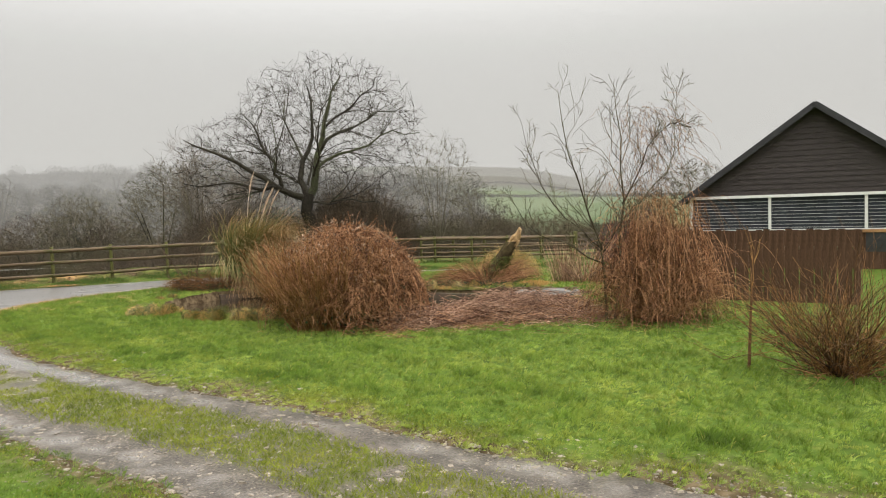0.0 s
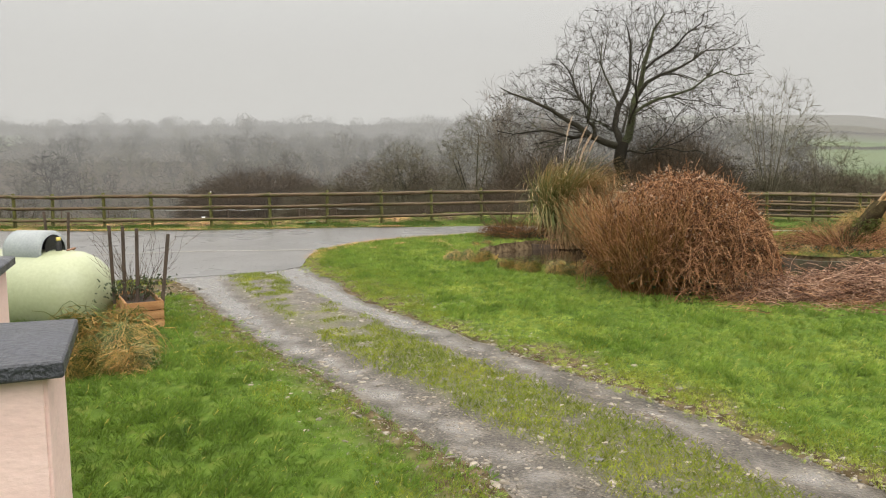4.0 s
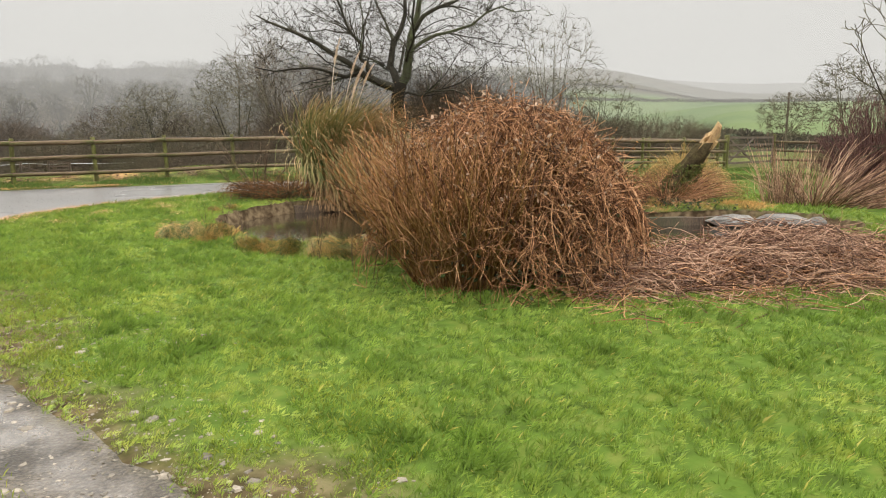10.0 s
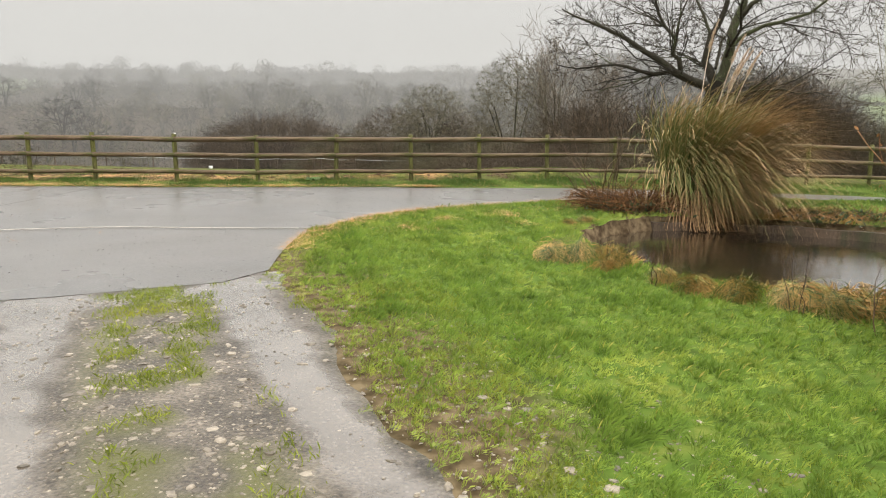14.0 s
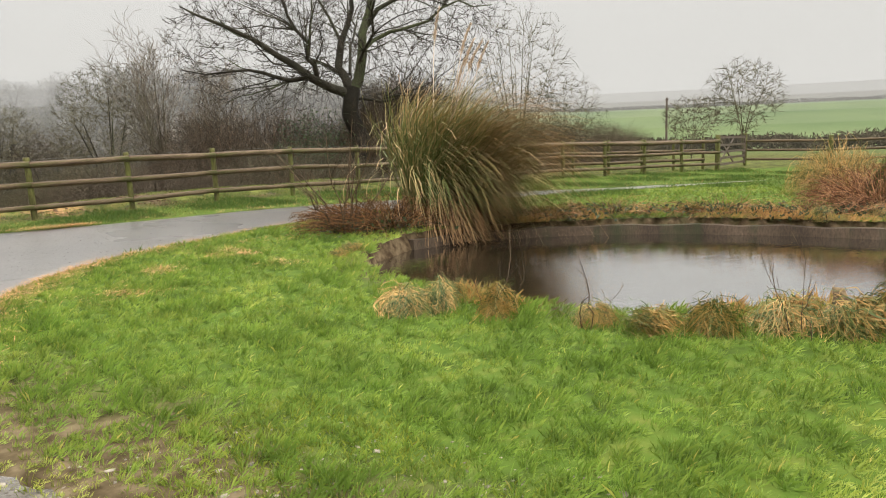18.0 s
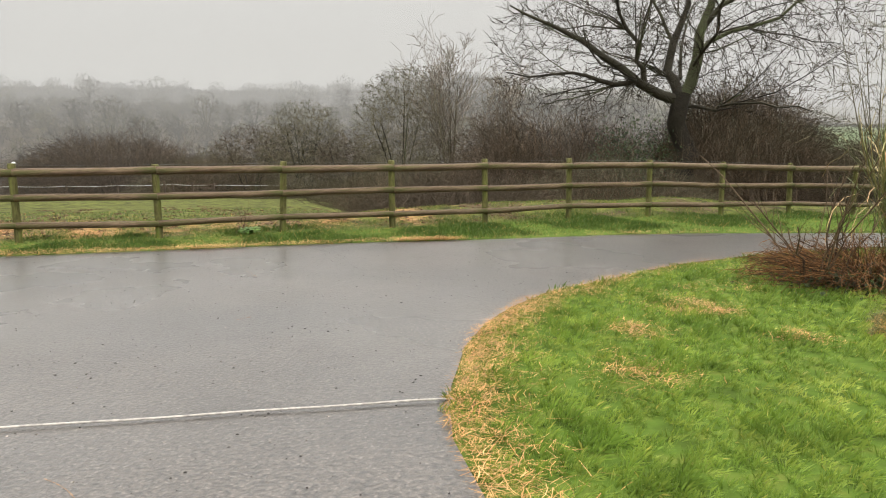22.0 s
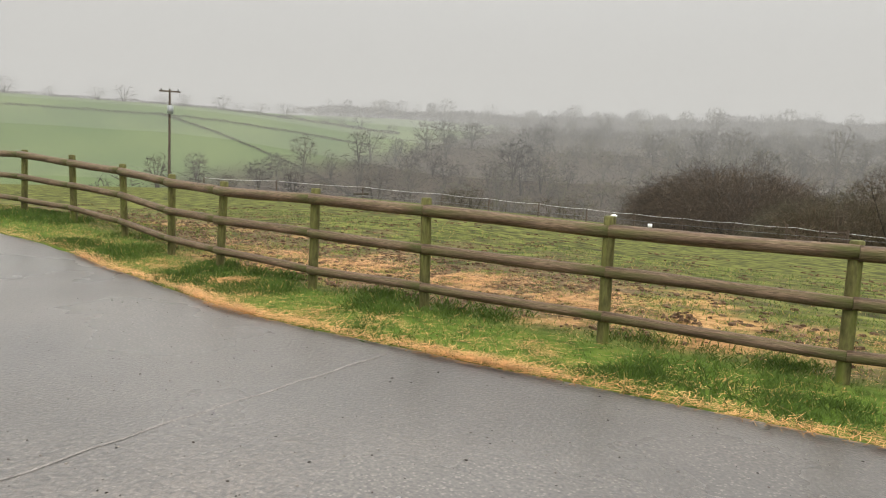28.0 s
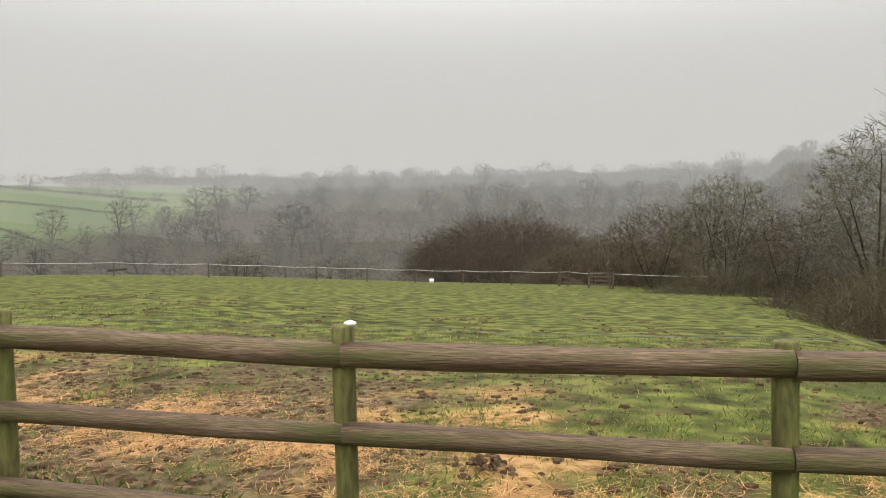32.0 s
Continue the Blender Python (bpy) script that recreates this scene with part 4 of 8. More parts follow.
def crumbs(C, size, rng, tone=None):
    """Small folded leaves or seed heads at the points C: two crossed quads each, of uneven size."""
    n = len(C)
    s = size * rng.uniform(0.5, 1.4, n)[:, None]
    a, b_ = unit(rng.normal(size=(n, 3))), unit(rng.normal(size=(n, 3)))
    c = np.cross(a, b_)
    V = np.concatenate([np.stack([C - a * s, C + b_ * s * 0.6, C + a * s, C - b_ * s * 0.6], 1), np.stack([C - a * s, C + c * s * 0.6, C + a * s, C - c * s * 0.6], 1)], 0).reshape(-1, 3)
    F = np.arange(len(V)).reshape(-1, 4)
    t = rng.random(n) if tone is None else tone
    return V, F, np.tile(np.repeat(t, 4), 2)


IVY = mat("dark_ivy_leaves", [(0.3, (0.022, 0.038, 0.010)), (0.7, (0.065, 0.095, 0.028))], 3, 30, 0.5, 0, attr="tone")
REDLEAF = mat("dull_red_twigs", [(0.3, (0.06, 0.022, 0.02)), (0.7, (0.13, 0.055, 0.045))], 2, 30, 0.8, 0, attr="tone")
BRAMBLE = mat("dark_bramble_stems", [(0.3, (0.058, 0.040, 0.026)), (0.6, (0.13, 0.09, 0.056)), (0.9, (0.21, 0.155, 0.10))], 1, 20, 0.8, 0, attr="tone", spec=0.15)
g = np.random.default_rng(11)
bush = thing("overgrown_shrub", "large domed shrub of tangled red-brown bare stems", "shrub", at=(3.08, 9.85, 0))
P, R = dome_stems(2300, 1.12, 1.15, 1.66, g, r=0.0066, hang=0.42, mess=0.13, out=0.6, k=11)
P[..., 0] += 0.1
thin_ = ~((P[:, 5, 0] < -0.3) & (g.random(len(P)) > 0.45))
P, R = P[thin_], R[thin_]
dome = np.array([1.42, 1.42, 1.68])
rho = np.linalg.norm(P / dome, axis=-1, keepdims=True)
P = np.where(rho > 0.82, P * (0.82 + 0.2 * np.tanh((rho - 0.82) / 0.22)) / np.maximum(rho, 0.01), P)
stuff(part("stem_tangle", mesh_np("stem_tangle", *tubes(P, R, 3, rng=g)), STEM, bush))
P2, R2 = fan_stems(1000, 1.32, 0.62, g, r=0.006, base=0.5, mess=0.035, lean=(-0.1, -0.06))
P2 += np.array([-0.42, -0.25, 0])
P3, R3 = grow(P2, R2, 3, 0.2, 0.8, 0.3, g, lo=0.45, k=3)
P4, R4 = grow(P, R, 2, 0.14, 0.9, 0.25, g, lo=0.3, k=3)
stuff(part("side_shoot_spray", mesh_np("side_shoot_spray", *join_np([tubes(P3, np.maximum(R3, 0.003), 3, rng=g), tubes(P4, np.maximum(R4, 0.003), 3, rng=g)])), STEM, bush))
buds = np.concatenate([P2[:, -1], P3[:, -1], P4[::2, -1]]) + g.normal(size=(len(P2) + len(P3) + len(P4[::2]), 3)) * 0.01
stuff(part("bud_scatter", mesh_np("bud_scatter", *crumbs(buds, 0.013, g)), mat("rusty_buds", [(0.3, (0.20, 0.085, 0.03)), (0.8, (0.50, 0.26, 0.10))], 6, 40, 0.8, 0, attr="tone"), bush, "rusty withered leaves and buds"))
stuff(part("twig_spray", mesh_np("twig_spray", *tubes(P2, R2, 3, rng=g)), ORANGESTEM, bush, "upright olive-orange twigs"))
top_ = P[:, 4][P[:, 4, 2] > 1.15]
tips = top_[:1100] + g.normal(size=(len(top_[:1100]), 3)) * 0.05 + [0, 0, 0.06]
stuff(part("flower_head_crust", mesh_np("flower_head_crust", *crumbs(tips, 0.026, g)), SEEDHEAD, bush, "withered buff flower heads"))
sa, sq = g.uniform(0, 6.28, 900), np.sqrt(g.random(900)) * 1.25
sh = np.column_stack([np.cos(sa) * np.sin(sq) * 1.25, np.sin(sa) * np.sin(sq) * 1.25, (0.25 + 0.75 * np.cos(sq)) * 1.72 + g.normal(size=900) * 0.05])
stuff(part("seed_head_scatter", mesh_np("seed_head_scatter", *crumbs(sh, 0.022, g)), mat("buff_seed_heads", [(0.3, (0.24, 0.15, 0.09)), (0.8, (0.55, 0.42, 0.30))], 6, 40, 0.9, 0, attr="tone"), bush, "buff dry seed heads on the outer stems"))
lv = np.column_stack([g.normal(0.1, 0.4, 700), g.normal(-0.6, 0.25, 700), g.uniform(0.03, 0.7, 700)])
stuff(part("ivy_growth", mesh_np("ivy_growth", *crumbs(lv, 0.03, g)), IVY, bush, "dark green ivy inside the shrub"))

pile = thing("brush_pile", "flattened heap of dead brown stems at the pond's edge", "brush pile", at=(5.4, 9.35, 0))
for name_, n, zz, rr_, mt in (("upper_stem_layer", 3000, 0.16, 0.0036, PILE), ("lower_stem_layer", 1500, 0.0, 0.005, STEM)):
    c = np.column_stack([g.uniform(-1.9, 1.9, n), g.normal(0, 0.5, n), np.zeros(n)])
    prof = np.exp(-(c[:, 1] / 0.75) ** 2) * (0.8 + 0.45 * wave(c[:, 0], c[:, 1], 0.35)) * (1 - 0.4 * np.abs(c[:, 0]) / 2)
    c[:, 2] = (zz + 0.30 * g.random(n)) * prof
    d = unit(np.column_stack([g.normal(0.3, 1, n), g.normal(0, 0.8, n), g.normal(0, 0.18, n)]))
    u = np.linspace(-0.5, 0.5, 8)
    P = c[:, None] + d[:, None] * (u[None, :, None] * g.uniform(0.4, 1.0, n)[:, None, None])
    P[..., 2] -= 0.5 * (u**2)[None] * g.uniform(0.0, 1.2, n)[:, None]
    P += np.cumsum(g.normal(size=P.shape), 1) * 0.022
    P[..., 2] = np.maximum(P[..., 2], 0.008)
    stuff(part(name_, mesh_np(name_, *tubes(P, np.full((n, 8), rr_), 3, rng=g)), mt, pile))

# pampas grass
PAMPAS = mat("pampas_leaves", [(0.10, (0.07, 0.11, 0.028)), (0.38, (0.165, 0.185, 0.062)), (0.6, (0.32, 0.255, 0.105)), (0.9, (0.52, 0.34, 0.18))], 1.2, 14, 0.6, 0, attr="tone", attr_mix=0.8, var=0.2, spec=0.3)
PLUME = mat("pampas_plumes", [(0.3, (0.42, 0.30, 0.20)), (0.7, (0.62, 0.50, 0.38))], 3, 40, 0.9, 0, attr="tone")
pampas = thing("pampas_grass", "tall windswept pampas grass clump, green and straw blades", "grass clump", at=(2.02, 17.62, -0.05))
n, k = 7600, 12
wind = np.array([0.87, -0.45, 0])
kind_ = g.random(n)
front = kind_ < 0.30
a = np.where(front, g.normal(-1.35, 0.6, n), g.uniform(0, 2 * np.pi, n))
base_r = np.sqrt(g.random(n))
P = np.zeros((n, k, 3))
P[:, 0, :2] = np.column_stack([np.cos(a) * 0.52, np.sin(a) * 0.42]) * base_r[:, None]
el0 = np.where(front, g.uniform(1.08, 1.45, n), np.clip(1.52 - np.abs(g.normal(0, 0.30, n)) * (0.4 + base_r), 0.7, 1.55))
el0 = np.where(np.cos(a) < 0, np.maximum(el0, 1.22 + 0.3 * g.random(n)), el0)
L = np.where(front, g.uniform(1.05, 1.75, n), g.uniform(1.5, 2.65, n))
L = np.where(~front & (np.cos(a) < -0.2), L * 0.85, L)
stiff = g.uniform(0.5, 1.4, n)
blow = np.where(front, 1.0, 1.0) * g.uniform(0.5, 1.5, n) / stiff
sag = np.where(front, 1.9, 1.1) * g.uniform(0.6, 1.4, n) / stiff
dirn = np.column_stack([np.cos(el0) * np.cos(a), np.cos(el0) * np.sin(a), np.sin(el0)])
for q in range(1, k):
    u_ = q / (k - 1)
    P[:, q] = P[:, q - 1] + dirn * (L / (k - 1))[:, None]
    dirn = unit(dirn + wind * (0.19 * blow * u_)[:, None] + np.array([0, 0, -1.0]) * (0.34 * sag * u_)[:, None] + g.normal(size=(n, 3)) * 0.045)
P[..., 2] = np.maximum(P[..., 2], -0.2)
W = 0.0068 * g.uniform(0.55, 1.3, n)[:, None] * np.sin(np.linspace(0.9, 2.75, k))[None]
lee = smooth01(P[:, -1] @ wind, 0.5, 2.0)
old = g.random(n) < 0.30 + 0.5 * lee
tone = np.clip(0.02 + 0.42 * g.random(n) + 0.18 * lee + np.where(old, 0.38, 0), 0, 1)
V, F, T = blades(P, W, tone)
T = np.clip(T.reshape(n, k, 2) + (0.42 * np.linspace(0, 1, k) ** 4)[None, :, None], 0, 1).ravel()
stuff(part("leaf_mass", mesh_np("leaf_mass", V, F, T), PAMPAS, pampas))
# dead leaves hanging round its foot
DEADLEAF = mat("dead_pampas_leaves", [(0.15, (0.12, 0.070, 0.034)), (0.5, (0.29, 0.175, 0.085)), (0.9, (0.50, 0.33, 0.17))], 1.2, 14, 0.65, 0, attr="tone", attr_mix=0.8, var=0.2, spec=0.2)
n, k = 1700, 8
a = np.where(g.random(n) < 0.65, g.normal(-1.1, 0.7, n), g.uniform(0, 2 * np.pi, n))
P = np.zeros((n, k, 3))
P[:, 0] = np.column_stack([np.cos(a) * 0.55, np.sin(a) * 0.45, np.zeros(n)]) * np.sqrt(g.random(n))[:, None]
P[:, 0, 2] = g.uniform(0.0, 0.42, n)
el0 = g.uniform(-0.2, 0.8, n)
L = g.uniform(0.35, 0.95, n)
dirn = np.column_stack([np.cos(el0) * np.cos(a), np.cos(el0) * np.sin(a), np.sin(el0)])
for q in range(1, k):
    P[:, q] = P[:, q - 1] + dirn * (L / (k - 1))[:, None]
    dirn = unit(dirn + wind * 0.06 + np.array([0, 0, -1.0]) * (0.32 * g.uniform(0.5, 1.4, n))[:, None] + g.normal(size=(n, 3)) * 0.09)
P[..., 2] = np.maximum(P[..., 2], -0.14)
stuff(part("dead_leaf_fringe", mesh_np("dead_leaf_fringe", *blades(P, 0.0062 * g.uniform(0.5, 1.3, n)[:, None] * np.sin(np.linspace(0.9, 2.75, k))[None], g.random(n))), DEADLEAF, pampas))
for q in range(6):
    top = Vector((g.uniform(-0.3, 0.5), g.uniform(-0.3, 0.3), g.uniform(2.1, 2.8)))
    base = Vector((g.uniform(-0.2, 0.2), g.uniform(-0.2, 0.2), 0.3))
    pts = np.array([base.lerp(top, s) + Vector((0.22 * s * s, 0, 0)) for s in np.linspace(0, 1, 6)])[None]
    stalk = part("stalk", mesh_np("stalk", *tubes(pts, np.full((1, 6), 0.005), 4, rng=g)), PLUME, pampas)
    m_ = 260
    s = g.uniform(0.0, 1, m_)
    c = pts[0, 4] + (pts[0, 5] - pts[0, 4]) * (0.6 + 1.0 * s)[:, None] + np.array([0.06, 0, 0]) * (s**2)[:, None]
    dd = unit(np.column_stack([g.normal(0.4, 0.4, m_), g.normal(0, 0.4, m_), g.uniform(0.8, 2.0, m_)]))
    PP = c[:, None] + dd[:, None] * np.linspace(0, 0.09, 3)[None, :, None] * (1 - 0.5 * s)[:, None, None]
    stuff(part("plume", mesh_np("plume", *blades(PP, 0.0025 * np.ones((m_, 3)), g.random(m_))), PLUME, stalk))
P, R = dome_stems(900, 1.15, 0.7, 0.45, g, r=0.004, hang=0.5, mess=0.05)
skirt = thing("dead_undergrowth", "low tangle of dead stems and leaves round the pampas grass", "undergrowth", at=(1.1, 17.55, 0))
stuff(part("stem_tangle", mesh_np("stem_tangle", *tubes(P, R, 3, rng=g)), DARKSTEM, skirt))
cc = np.column_stack([np.clip(g.normal(0, 0.5, 900), -0.95, 1.2), g.normal(-0.1, 0.25, 900), g.uniform(0, 0.18, 900)])
stuff(part("leaf_litter", mesh_np("leaf_litter", *crumbs(cc, 0.035, g)), IVY, skirt))


def twiggy(name, label, x, y, h, n, spread, seed, material, r=0.007, kids=4, z=None, lean=(0, 0), category="shrub", mess=0.02):
    g_ = np.random.default_rng(seed)
    t = thing(name, label, category, at=(x, y, gz(x, y) if z is None else z))
    P_, R_ = fan_stems(n, h, spread, g_, r=r, base=0.12, mess=mess, lean=lean)
    stuff(part("stem_fan", mesh_np("stem_fan", *tubes(P_, R_, 4, rng=g_)), material, t))
    P2_, R2_ = grow(P_, R_, kids, 0.35, 0.7, 0.2, g_, k=4)
    stuff(part("twig_spray", mesh_np("twig_spray", *tubes(P2_, np.maximum(R2_, 0.0018), 3, rng=g_)), material, t))
    return t


twiggy("bare_shrub", "spindly bare shrub between the pond and the drive", 0.45, 17.5, 1.5, 11, 0.95, 61, BRAMBLE, 0.014, 7, mess=0.045)
twiggy("red_stemmed_shrub", "dense low shrub of bare dark brown stems on the lawn", 7.14, 3.62, 1.05, 200, 1.25, 62, DARKSTEM, 0.0065, 9, mess=0.075)
P, R = dome_stems(900, 1.1, 1.0, 1.75, g, r=0.006, hang=0.12, mess=0.06, base=0.5, out=0.25)
red = thing("dull_red_shrub", "rounded dull red bare shrub beyond the pond", "shrub", at=(12.3, 15.3, 0))
stuff(part("stem_tangle", mesh_np("stem_tangle", *tubes(P, R, 3, rng=g)), REDLEAF, red))

# trees by the pond: thin trunks, pale drooping growth
g = np.random.default_rng(71)
LICHEN = mat("lichened_bark", [(0.3, (0.06, 0.048, 0.032)), (0.6, (0.12, 0.105, 0.062)), (0.85, (0.20, 0.19, 0.12))], 5, 40, 0.85, 0.3, attr="tone", spec=0.15)
weep = thing("crab_apple_tree", "small bare tree overgrown by hanging brown climber", "tree", at=Matrix.Translation((7.0, 8.05, 0)) @ Matrix.Diagonal((1, 1, 0.94, 1)))
tr = [[(0, 0, -0.2), (0.0, 0, 0.9), (-0.2, 0.1, 1.8), (-0.45, 0.3, 2.9), (-0.6, 0.5, 4.0)],
      [(0.12, 0, -0.2), (0.2, -0.1, 1.0), (0.25, -0.1, 2.0), (0.3, 0.05, 3.2), (0.28, 0.1, 4.0)],
      [(0.0, 0, 1.2), (-0.5, 0.2, 1.7), (-0.95, 0.5, 2.5), (-1.15, 0.6, 3.4)],
      [(-0.05, 0, 1.0), (-0.7, 0.0, 1.35), (-1.3, -0.1, 1.5), (-1.75, -0.1, 2.3)],
      [(0.25, -0.1, 2.0), (0.6, -0.3, 2.9), (0.9, -0.5, 3.4), (1.2, -0.7, 3.2)],
      [(0.2, 0.0, 1.5), (0.7, -0.3, 2.2), (1.0, -0.5, 3.0), (1.05, -0.5, 3.9)]]
mp = [resample(t_) for t_ in tr]
mp = [p_ + np.concatenate([[np.zeros(3)], g.normal(size=(8, 3)) * 0.03]) for p_ in mp]
mr = [np.linspace(a_, b_, 9) for a_, b_ in ((0.026, 0.004), (0.024, 0.004), (0.013, 0.0025), (0.013, 0.0025), (0.012, 0.0025), (0.012, 0.0025))]
for p_, r_ in zip(mp, mr):
    part("limb", mesh_np("limb", *tubes(p_[None], r_[None], 8, rng=g)), LICHEN, weep)
lm, tw = tree_parts(mp, mr, [(20, 0.24, 1.0, 0.25, 0.2, 0.0), (4, 0.5, 0.9, 0.1, 0.25, 0.0)], g, rmin=0.003)
stuff(part("branching", mesh_np("branching", *lm), LICHEN, weep))
stuff(part("twig_crown", mesh_np("twig_crown", *tw), LICHEN, weep))
n = 900
c = np.column_stack([g.normal(0.75, 0.33, n), g.normal(-0.35, 0.33, n), 0.9 + 1.2 * g.random(n) ** 1.3])
dd = np.column_stack([g.normal(0.1, 0.25, n), g.normal(0, 0.25, n), -g.uniform(0.4, 1.5, n)])
u = np.linspace(0, 1, 7)
P = c[:, None] + np.stack([dd[:, 0][:, None] * u, dd[:, 1][:, None] * u, 0.35 * u * (1 - u) * 2 + dd[:, 2][:, None] * u**1.6], -1) + np.cumsum(g.normal(size=(n, 7, 3)), 1) * 0.015
P[..., 2] = np.maximum(P[..., 2], 0.02)
n2_ = 420
c2_ = np.column_stack([g.normal(0.6, 0.32, n2_), g.normal(-0.3, 0.3, n2_), g.uniform(2.0, 3.7, n2_)])
d2_ = np.column_stack([g.normal(0.15, 0.25, n2_), g.normal(0, 0.25, n2_), -g.uniform(0.15, 0.6, n2_)])
P2_ = c2_[:, None] + np.stack([d2_[:, 0][:, None] * u, d2_[:, 1][:, None] * u, d2_[:, 2][:, None] * u**1.5], -1) + np.cumsum(g.normal(size=(n2_, 7, 3)), 1) * 0.02
stuff(part("twig_veil", mesh_np("twig_veil", *tubes(P2_, np.full((n2_, 7), 0.0024), 3, rng=g)), DARKSTEM, weep, "fine drooping red-brown twigs"))
stuff(part("hanging_growth", mesh_np("hanging_growth", *tubes(P, np.full((n, 7), 0.0032), 3, rng=g)), STEM, weep, "hanging red-brown climber stems"))
P, R = dome_stems(1400, 0.7, 0.7, 1.38, g, r=0.0055, hang=0.6, mess=0.17, out=0.9)
stuff(part("climber_skirt", mesh_np("climber_skirt", *tubes(P + np.array([0.75, -0.35, 0]), R, 3, rng=g)), STEM, weep, "dense skirt of red-brown stems"))

# a young tree and its stake
sap = thing("young_tree", "newly planted sapling on the lawn", "tree", at=(6.52, 4.25, 0))
P = resample([(0, 0, -0.1), (0.02, 0, 0.45), (0.05, 0, 0.9), (0.08, 0.02, 1.15), (0.10, 0, 1.4)])[None]
R = np.linspace(0.02, 0.004, 9)[None]
part("trunk", mesh_np("trunk", *tubes(P, R, 7, rng=g)), DARKSTEM, sap)
P2, R2 = grow(P, R, 9, 0.35, 0.6, 0.5, g, lo=0.45)
stuff(part("twig_crown", mesh_np("twig_crown", *tubes(P2, R2, 4, rng=g)), ORANGESTEM, sap))

# rotting stump
MOSS = mat("moss", [(0.3, (0.05, 0.07, 0.012)), (0.7, (0.16, 0.17, 0.04))], 8, 80, 0.95, 0.8)
ROT = mat("rotten_wood", [(0.3, (0.05, 0.034, 0.02)), (0.55, (0.16, 0.11, 0.06)), (0.8, (0.36, 0.26, 0.14))], 5, 40, 0.85, 0.9, stretch=(1, 1, 0.2))
g = np.random.default_rng(81)
b = bmesh.new()
rows = []
for q, (z, r_, ox, oy) in enumerate(((-0.2, 0.32, -0.05, 0.03), (0.1, 0.29, 0, 0), (0.35, 0.26, 0.1, -0.06), (0.6, 0.21, 0.24, -0.14), (0.85, 0.175, 0.39, -0.22), (1.1, 0.15, 0.52, -0.3), (1.28, 0.13, 0.6, -0.35))):
    row = []
    for s in range(14):
        a_ = 2 * math.pi * s / 14
        rr_ = r_ * (1 + 0.14 * math.sin(3 * a_ + q) + g.normal() * 0.06)
        zz_ = z + (g.uniform(-0.16, 0.05) if q == 6 else 0)
        row.append(b.verts.new((ox + rr_ * math.cos(a_), oy + rr_ * math.sin(a_), zz_)))
    rows.append(row)
for r0, r1 in zip(rows[:6], rows[1:6]):
    for s in range(14):
        b.faces.new((r0[s], r0[(s + 1) % 14], r1[(s + 1) % 14], r1[s]))
b.faces.new(rows[0][::-1])
for v in rows[6]:
    b.verts.remove(v)
stump = thing("tree_stump", "leaning rotten tree stump with pale broken top", "stump", at=(7.75, 15.1, -0.05))
part("trunk", b, mat("rotten_bark", [(0.3, (0.03, 0.022, 0.014)), (0.55, (0.07, 0.055, 0.026)), (0.8, (0.11, 0.10, 0.035))], 5, 40, 0.9, 0.9, spec=0.1), stump)
b = bmesh.new()
for q in range(26):
    a_, rr_ = g.uniform(0, 6.28), 0.17 * math.sqrt(g.random())
    z1_ = g.uniform(0.12, 0.42) * (1.2 - rr_ * 2)
    w_ = g.uniform(0.02, 0.05)
    cx_, cy_ = 0.48 + 0.8 * rr_ * math.cos(a_), -0.27 + 0.8 * rr_ * math.sin(a_)
    ring = [b.verts.new((cx_ + w_ * math.cos(c_), cy_ + w_ * math.sin(c_), 0.98)) for c_ in (a_, a_ + 1.6, a_ + 3.1, a_ + 4.7)]
    ring2 = [b.verts.new((v.co.x * 0.9 + (cx_ + 0.08) * 0.1 + 0.5 * z1_, v.co.y * 0.9 + cy_ * 0.1 - 0.29 * z1_, 0.98 + z1_ * g.uniform(0.7, 1.1))) for v in ring]
    for c_ in range(4):
        b.faces.new((ring[c_], ring[(c_ + 1) % 4], ring2[(c_ + 1) % 4], ring2[c_]))
    b.faces.new(ring2)
part("splintered_top", b, mat("pale_broken_wood", [(0.3, (0.22, 0.13, 0.055)), (0.7, (0.52, 0.36, 0.17))], 6, 50, 0.8, 0.6, stretch=(2, 2, 0.4)), stump, "pale orange splintered wood")
ma, mz = g.uniform(0, 6.28, 2600), g.random(2600) ** 1.3
cc = np.column_stack([np.cos(ma), np.sin(ma), 0 * ma]) * (0.31 - 0.12 * mz + 0.03 * g.normal(size=2600))[:, None] + np.column_stack([0.33 * mz**1.2, -0.19 * mz**1.2, mz * 0.72])
stuff(part("moss_cushion", mesh_np("moss_cushion", *crumbs(cc, 0.035, g)), MOSS, stump, "shaggy green moss round the foot"))
P, R = dome_stems(700, 1.3, 0.7, 0.6, g, r=0.004, hang=0.5, mess=0.05)
und = thing("dead_undergrowth", "brown bramble tangle along the pond wall", "undergrowth", at=(7.6, 14.9, 0))
stuff(part("stem_tangle", mesh_np("stem_tangle", *tubes(P, R, 3, rng=g)), STEM, und))
P, R = fan_stems(330, 1.45, 1.5, g, r=0.009, base=0.75, mess=0.03, lean=(0.75, -0.42))
P[..., 2] *= 0.75
P2_, R2_ = fan_stems(160, 1.0, 0.35, g, r=0.006, base=0.35, mess=0.03)
P, R = np.concatenate([P, P2_ + np.array([-0.75, 0.45, 0])]), np.concatenate([R, R2_])
reeds = thing("broken_reeds", "pale pinkish broken stalks lying beyond the pond", "reeds", at=(10.3, 13.9, 0))
stuff(part("dead_litter", mesh_np("dead_litter", *tubes(P, R, 3, rng=g)), PILE, reeds))

